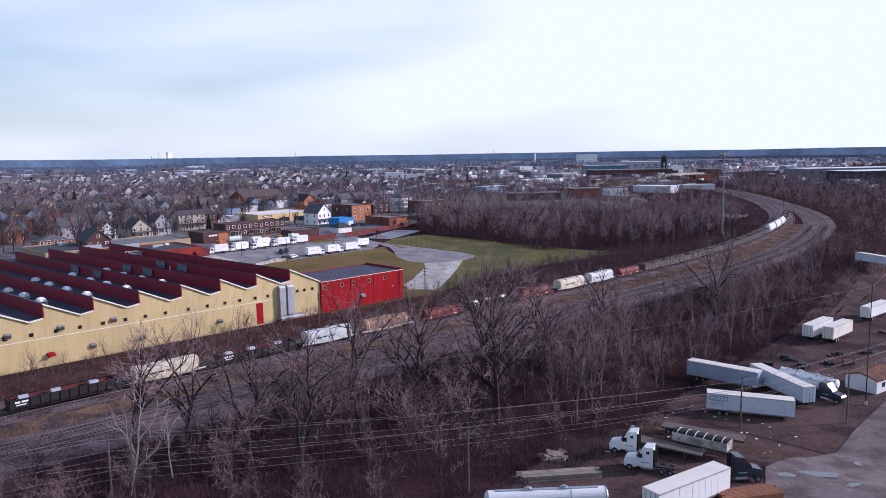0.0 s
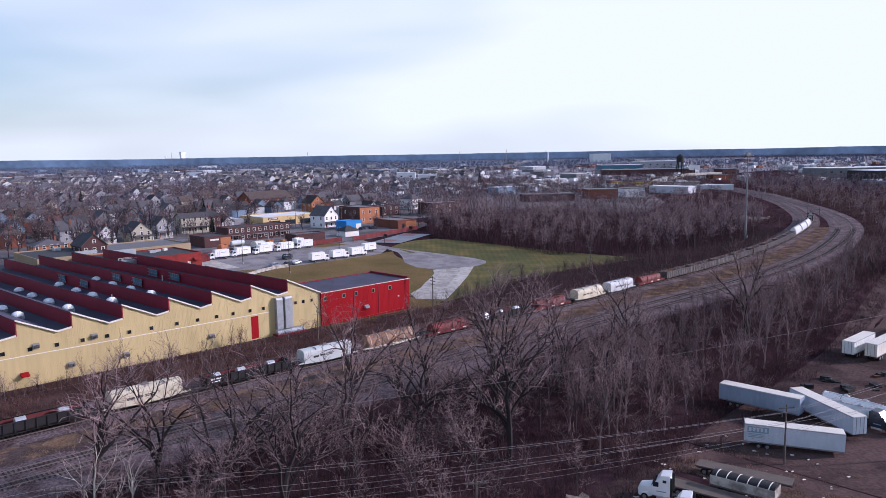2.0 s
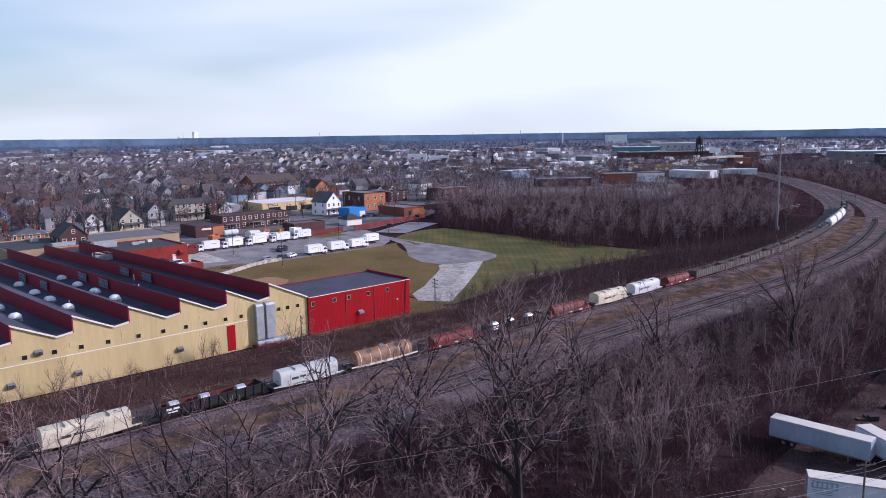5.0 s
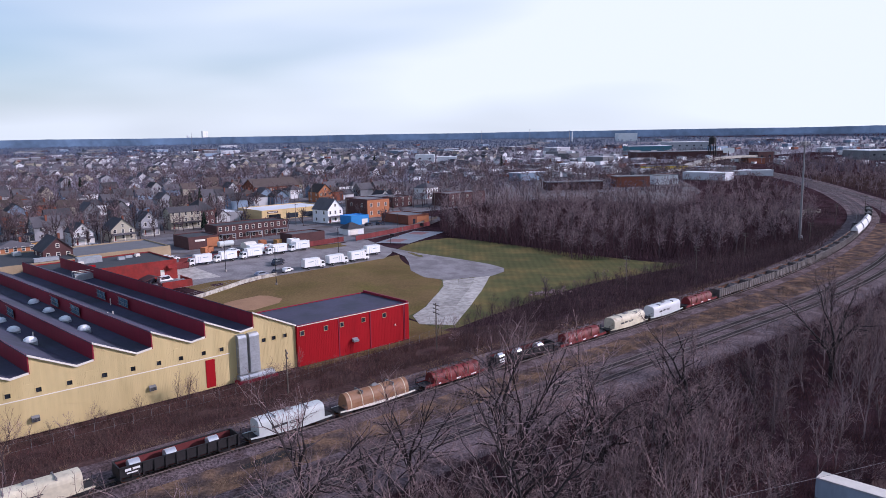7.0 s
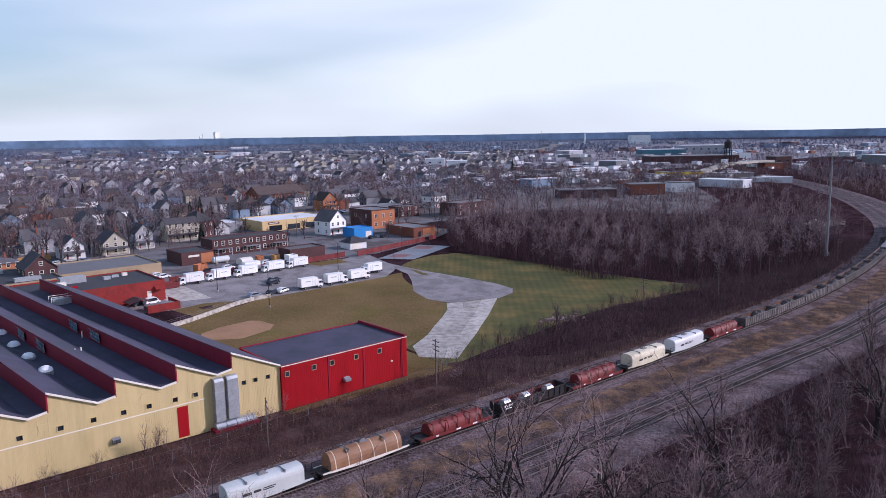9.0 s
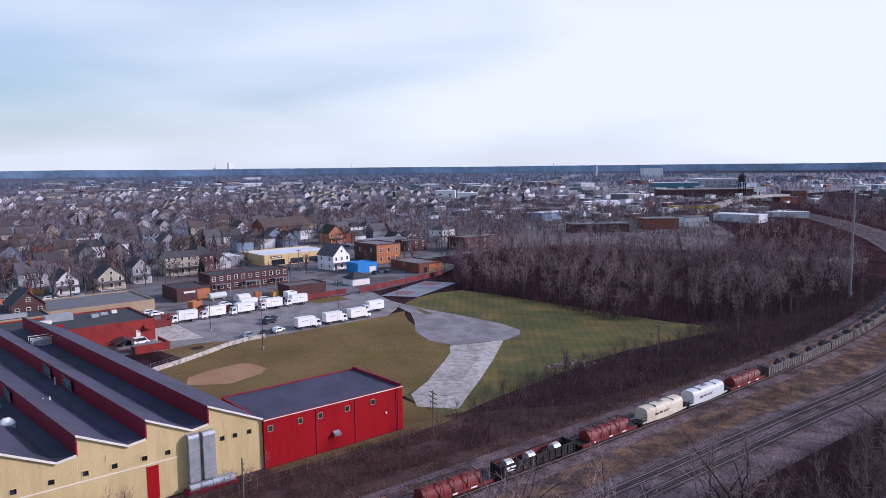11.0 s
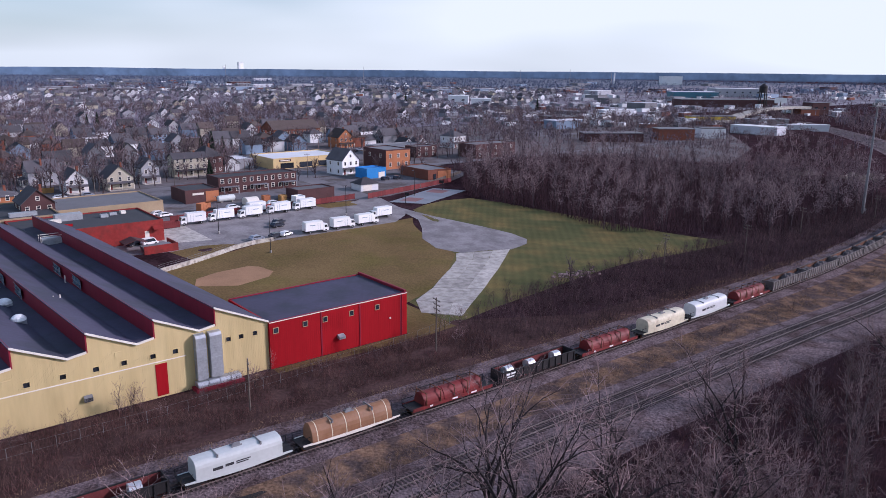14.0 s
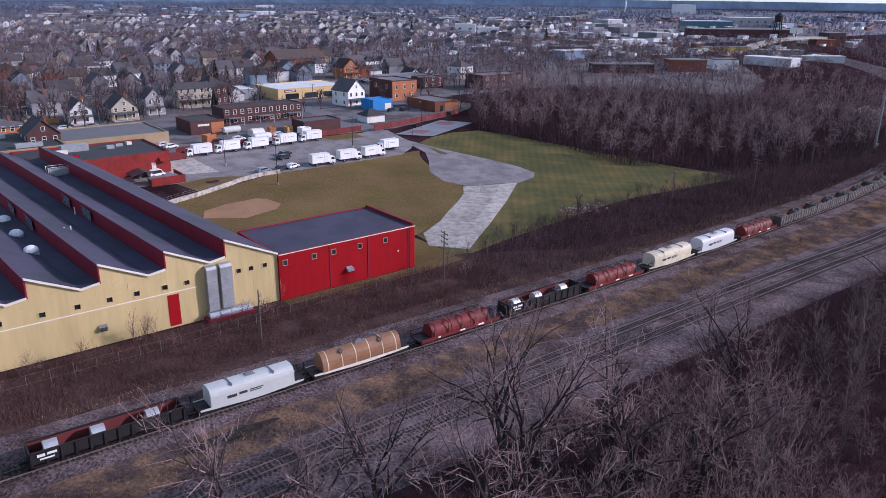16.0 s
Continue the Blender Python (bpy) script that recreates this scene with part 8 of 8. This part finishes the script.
for i in range(46):
    s, n = r_.uniform(88, 124), r_.uniform(41, 66)
    k = r_.uniform(0.12, 0.3)
    mb = MB().box(-k, k, -k * 0.6, k * 0.6, 0.0, k * 0.5)
    mb.v = [tuple(c + r_.uniform(-0.05, 0.05) for c in v) for v in mb.v]
    solid("litter_piece", mb, M_TRIM, at(s, n, r_.uniform(0, 180), 0.05), "pale scrap of litter on yard dirt", "litter", "litter in the yard")


# ---- truck yard ----
def trailer(label, material, length=16.1, marks=False, wheels=True, legs=True, name="box_trailer"):
    """Rear at x = 0, nose at x = length; the floor of the box at 1.15 m."""
    t = thing(name, Matrix(), label, "trailer", "parked trailers")
    part("box_body", MB().box(0, length, -1.29, 1.29, 1.15, 4.05), material, t)
    part("roof", MB().box(0.02, length - 0.02, -1.27, 1.27, 4.05, 4.11), M_TRIM, t, "pale dirty roof")
    part("top_rail", MB().box(0, length, -1.33, -1.29, 3.92, 4.08).box(0, length, 1.29, 1.33, 3.92, 4.08), M_GALV, t)
    part("side_rail", MB().box(0, length, -1.33, -1.29, 1.05, 1.25).box(0, length, 1.29, 1.33, 1.05, 1.25), M_STEELG, t)
    for x in np.arange(1.2, length, 1.22):
        for y in (-1.3, 1.3):
            part("side_post", MB().box(x - 0.03, x + 0.03, y - 0.012, y + 0.012, 1.25, 3.9), material, t)
    for y, w in ((-0.715, 0.035), (0.715, 0.035), (0.0, 0.02)):
        part("rear_door_bar", MB().box(-0.05, 0, y - w, y + w, 1.2, 4.0), M_STEELG, t)
    if wheels:
        part("axle_frame", MB().box(1.4, 4.6, -0.6, 0.6, 0.75, 1.15), M_BLACK, t)
        for x in (2.2, 3.5):
            for y in (-1.05, 1.05):
                wheel(t, x, y, 0.5)
    if legs:
        for y in (-0.8, 0.8):
            part("landing_leg", MB().box(length - 3.1, length - 2.9, y - 0.08, y + 0.08, 0.0, 1.15), M_STEELG, t)
    if marks:
        part("logo_panel", MB().box(0.4, 3.6, -1.335, -1.318, 2.75, 3.75), M_LOGO, t, "faded blue rectangular marking")
        for i in range(5):
            part("logo_bar", MB().box(0.65 + i * 0.58, 1.0 + i * 0.58, -1.345, -1.335, 2.95, 3.55), M_TRAIL, t)
        for z in (2.45, 2.2, 1.95):
            part("lettering_bar", MB().box(0.6, 3.0, -1.335, -1.32, z, z + 0.1), M_LOGO, t)
    return t


def put(t, s0, n0, s1, n1, dz=0.0, tip=0.0, shift=0.0):
    rot = math.degrees(math.atan2(n1 - n0, s1 - s0))
    t.matrix_world = R43 @ pose(s0, n0, gz(s0, n0) + dz, 0, 0, rot) @ pose(0, shift, 0, 0, tip, 0) @ Matrix.Diagonal((*t.scale, 1.0))
    return t


# the far side of each box lies behind the edge that was placed
put(trailer("white trailer with faded blue lettering, nose lowered", M_TRAIL, 14.6, marks=True, legs=False), 121.6, 61.5, 128.3, 48.4, -0.12, 1.2, 1.3)
put(trailer("blue grey box trailer at the thicket edge", M_TRAILB, 14.4), 137.9, 73.6, 138.6, 59.2, 0.05, 0, 1.3)
put(trailer("white box trailer standing across others", M_TRAIL), 135.7, 49.7, 144.7, 63.6, 0.05, 0, -1.3)
tr = trailer("white box trailer with pale roof", M_BOXW, 13.4)
put(tr, 73.9, 46.9, 88.1, 43.9, 0.1, 0, -1.3)
put(trailer("white box trailer in the far yard", M_BOXW, 12.8), 187.2, 65.4, 200.2, 64.8, 0.05, 0, 1.3)
put(trailer("pale box trailer beside another in the yard", M_TRIM, 12.2), 188.2, 61.0, 200.2, 60.3, 0.05, 0, 1.3)
put(trailer("blue grey box trailer in the distant yard", M_TRAIL, 16.1), 309.5, 91.4, 302, 78.5, 0.05, 0, 1.3)
put(trailer("white trailer with red stripe", M_BOXW, 14), 219.4, 61.5, 232, 60.2, 0.05, 0, 1.3)


def semi(material, label):
    t = thing("semi_tractor", Matrix(), label, "truck", "semi tractors")
    part("frame", MB().box(-5.5, 1.5, -0.45, 0.45, 0.7, 0.95), M_BLACK, t)
    part("cab", MB().prism([(-2.4, 0.9), (0.1, 0.9), (0.1, 2.3), (-0.55, 3.1), (-1.1, 3.85), (-2.4, 4.0)], -1.15, 1.15, "y"), material, t, "tall sleeper cab")
    part("bonnet", MB().prism([(0.1, 0.6), (1.9, 0.6), (2.0, 1.5), (1.75, 1.85), (0.1, 2.2)], -1.0, 1.0, "y"), material, t)
    part("windscreen", MB().prism([(0.12, 2.3), (-0.5, 3.05), (-0.46, 3.1), (0.17, 2.34)], -1.05, 1.05, "y"), M_DARKW, t)
    for y in (-1.155, 1.155):
        part("side_window", MB().box(-0.85, -0.1, y - 0.01, y + 0.01, 2.2, 2.9), M_DARKW, t)
        part("sleeper_window", MB().box(-1.9, -1.4, y - 0.01, y + 0.01, 2.9, 3.3), M_DARKW, t)
        part("fender", MB().prism([(0.35, 0.6), (1.75, 0.6), (1.6, 1.15), (0.6, 1.2)], y * 0.86, y * 1.0, "y"), material, t)
        part("fuel_tank", MB().tube((-2.3, y * 0.78, 0.75), (-0.6, y * 0.78, 0.75), 0.32, k=10), M_GALV, t)
        part("lettering_bar", MB().box(-1.9, -0.6, y - 0.008, y + 0.008, 1.5, 1.65), M_LOGO, t)
    part("grille", MB().box(1.98, 2.04, -0.6, 0.6, 0.8, 1.5), M_BLACK, t)
    for y in (-1.05, 1.05):
        part("fairing", MB().box(-2.75, -2.4, y - 0.05, y + 0.05, 1.0, 3.7), M_BLACK, t)
    for x, ys in ((1.05, (-1.0, 1.0)), (-3.7, (-0.95, 0.95)), (-4.95, (-0.95, 0.95))):
        for y in ys:
            wheel(t, x, y, 0.5)
    t.scale = (0.92, 0.92, 0.92)
    return t


sm = semi(M_WHITE, "white sleeper semi tractor on yard dirt")
put(sm, 86.6, 54.9, 85.7, 57.4, 0.05)
put(semi(M_WHITE, "white sleeper semi tractor beside another"), 90.2, 59.6, 89.2, 62.2, 0.05)
put(semi(M_CARB, "dark semi tractor at the white trailer"), 93.4, 42.2, 95.6, 40.3, 0.1)
put(semi(M_CARB, "dark blue damaged semi tractor among trailers"), 143.5, 46.8, 143.2, 44.8, 0.05)


def tanker(label, material, length=11.5):
    t = thing("tank_trailer", Matrix(), label, "trailer", "parked tank trailers")
    part("tank", MB().tube((0, 0, 1.9), (length, 0, 1.9), 0.95, k=18), material, t)
    part("end_cap", MB().tube((length, 0, 1.9), (length + 0.25, 0, 1.9), 0.95, 0.5, 18).tube((-0.25, 0, 1.9), (0, 0, 1.9), 0.5, 0.95, 18), material, t)
    part("walkway", MB().box(1.0, length - 1.0, -0.25, 0.25, 2.82, 2.9), M_GALV, t)
    for x in (length * 0.35, length * 0.65):
        part("hatch", MB().box(x - 0.5, x + 0.5, -0.35, 0.35, 2.85, 3.02).tube((x, 0, 3.0), (x, 0, 3.2), 0.28, k=10), M_GALV, t)
    part("frame", MB().box(0, length, -0.4, 0.4, 0.7, 1.05), M_BLACK, t)
    for x in (1.2, 2.5):
        for y in (-0.95, 0.95):
            wheel(t, x, y, 0.5)
    for y in (-0.7, 0.7):
        part("landing_leg", MB().box(length - 2.6, length - 2.45, y - 0.07, y + 0.07, 0, 1.0), M_STEELG, t)
    for x in (0.1, length * 0.7, length - 0.1):
        part("band", MB().tube((x - 0.08, 0, 1.9), (x + 0.08, 0, 1.9), 0.98, k=18), M_GALV, t)
    return t


put(tanker("white tank trailer in the yard", M_BOXW), 148.9, 48.0, 150.9, 59.5, 0.05)
put(tanker("grey tank trailer with hatches", M_HOODG, 10.5), 146.2, 48.2, 146.5, 58.8, 0.05)
put(tanker("long white tank trailer with grey end", M_BOXW, 15.0), 62.0, 61.6, 74.2, 50.8, 0.1)


def flatbed(label, length, loads):
    t = thing("flatbed_trailer", Matrix(), label, "trailer", "parked flatbeds")
    part("bed", MB().box(0, length, -1.25, 1.25, 1.1, 1.3), M_WOOD, t)
    for y in (-0.48, 0.48):
        part("frame_beam", MB().box(0, length, y - 0.07, y + 0.07, 0.7, 1.1), M_BLACK, t)
    for x in (1.2, 2.5):
        for y in (-0.95, 0.95):
            wheel(t, x, y, 0.5)
    for y in (-0.7, 0.7):
        part("landing_leg", MB().box(length - 2.6, length - 2.45, y - 0.07, y + 0.07, 0, 1.1), M_STEELG, t)
    if loads == "tarp":
        for a, b, c, d in ((0.1, length - 0.1, -1.25, -1.17), (0.1, length - 0.1, 1.17, 1.25), (0.02, 0.1, -1.25, 1.25), (length - 0.1, length - 0.02, -1.25, 1.25)):
            part("side_board", MB().box(a, b, c, d, 1.3, 2.5), M_CONCW, t, "pale weathered side board")
        prof = [(1.2 * math.cos(a), 2.4 + 0.45 * math.sin(a)) for a in np.linspace(0, math.pi, 9)]
        part("tarpaulin", MB().prism(prof, 0.12, length - 0.12), M_BLACK, t, "sagging black tarpaulin")
        for x in np.linspace(0.8, length - 0.8, 6):
            part("bow", MB().prism([(1.24 * math.cos(a), 2.42 + 0.49 * math.sin(a)) for a in np.linspace(0, math.pi, 9)], x - 0.05, x + 0.05), M_TRIM, t)
    return t


put(flatbed("open trailer with pale sides and black tarpaulin", 8.2, "tarp"), 97.8, 55.2, 98.7, 47.0, 0.05)
put(flatbed("empty rusty flatbed trailer", 12.5, ""), 103.0, 60.0, 105.6, 48.0, 0.0)
put(flatbed("empty flatbed trailer with dark wooden deck", 11, ""), 93.6, 60.2, 95.2, 49.4, 0.0)


def stack(label, s, n, rot, rows, layers, length, size, material, seed):
    r = random.Random(seed)
    t = thing("material_stack", at(s, n, rot), label, "stack")
    for k in range(layers):
        for i in range(rows):
            y = (i - rows / 2) * size * 1.15 + r.uniform(-0.03, 0.03)
            x = r.uniform(-0.4, 0.4)
            part("beam", MB().box(x - length / 2, x + length / 2, y - size / 2, y + size / 2, k * size * 1.02, k * size * 1.02 + size * 0.95), material, t)


stack("stack of rusty steel sections", 87.4, 39.6, -32, 9, 5, 8.0, 0.28, M_LUMBER, 1)
stack("stack of grey weathered timber poles", 76.5, 61.3, -38, 6, 3, 11.0, 0.3, M_ROCK, 2)
sh = thing("yard_shed", at(158.5, 44.5, -10), "small white shed with brown roof", "shed")
part("wall", MB().prism([(-3, -0.5), (3, -0.5), (3, 2.7), (0, 3.6), (-3, 2.7)], -4.5, 4.5, "x"), M_SIDW, sh)
rf = MB()
gable_roof(rf, 9, 6, 2.75, 0.95, along="x")
part("roof", rf, M_RUST, sh)
part("window", MB().box(-2.5, -1.2, -3.06, -2.98, 1.1, 2.0), M_DARKW, sh)
part("door", MB().box(0.5, 1.5, -3.06, -2.98, 0, 2.1), M_BLACK, sh)
r_ = random.Random(8)
for i, (s, n) in enumerate(((168, 55), (173, 52), (178, 57), (164, 59), (185, 53), (167, 64), (208, 55), (160, 66))):
    t = thing("scrap_heap", at(s, n, r_.uniform(0, 180)), "dark heap of scrap machinery in the yard", "scrap", "scrap heaps")
    for k in range(5):
        a, b = r_.uniform(-2, 2), r_.uniform(-1, 1)
        mb = MB().box(a - r_.uniform(0.3, 1.3), a + r_.uniform(0.3, 1.3), b - 0.5, b + 0.5, -0.05, r_.uniform(0.25, 0.9))
        mb.v = [tuple(c + r_.uniform(-0.12, 0.12) for c in v) for v in mb.v]
        part("scrap_piece", mb, r_.choice((M_BLACK, M_BLACK, M_RUST, M_TYRE)), t)


# ---- power line over the yard ----
def wire(a, b, sag, name="power_cable"):
    a, b = Vector(a), Vector(b)
    cu = bpy.data.curves.new(name, "CURVE")
    cu.dimensions, cu.bevel_depth, cu.bevel_resolution = "3D", 0.019, 0
    sp = cu.splines.new("POLY")
    k = 14
    sp.points.add(k)
    for i in range(k + 1):
        t = i / k
        p = a.lerp(b, t)
        sp.points[i].co = (p.x, p.y, p.z - sag * 4 * t * (1 - t), 1)
    cu.materials.append(M_CABLE)
    return tagged(new(name, cu), "thin grey overhead power cable between poles", "cable", "overhead cables")


LINE = [(28.6, 93.4, 9.5), (64.8, 67.3, 8.5), (118.8, 54.0, 9.6), (133.3, 41.6, 9.6), (145.8, 42.1, 23.0)]
for s, n, h in LINE[:4]:
    utility_pole(s, n, h, 1, 0.16, -35)
utility_pole(31, 92.6, 9.0, 0, 0.16)
t = lamp_pole(145.8, 42.1, 23.0, 1, 90)
AX, CX = LINE[0], LINE[2]
for q, (ha, hc) in enumerate(((9.2, 8.8), (9.0, 8.0), (7.6, 7.2), (6.2, 6.3), (5.0, 5.4), (3.6, 4.6))):
    o = (-0.9, 0.9, -0.6, 0.6, -0.3, 0.3)[q]
    a = (*xy(AX[0] + o * 0.5, AX[1] + o), gz(AX[0], AX[1]) + ha)
    c = (*xy(CX[0] + o * 0.5, CX[1] + o), gz(CX[0], CX[1]) + hc)
    wire((*xy(-30 + o, 112 + o), ha + 0.5), a, 0.7)
    wire(a, c, 0.8 + 0.1 * q)
    wire(c, (*xy(195 + o, 36 + o), hc - 5.0), 0.7)
top = (*xy(145.8, 42.1), gz(145.8, 42.1) + 22.4)
wire((*xy(40, 96), 11.0), top, 1.4)
wire((*xy(20, 88), 8.0), (*xy(133.3, 41.6), gz(133.3, 41.6) + 9.4), 1.0)
wire(top, (*xy(280, 64), 15.0), 1.5)
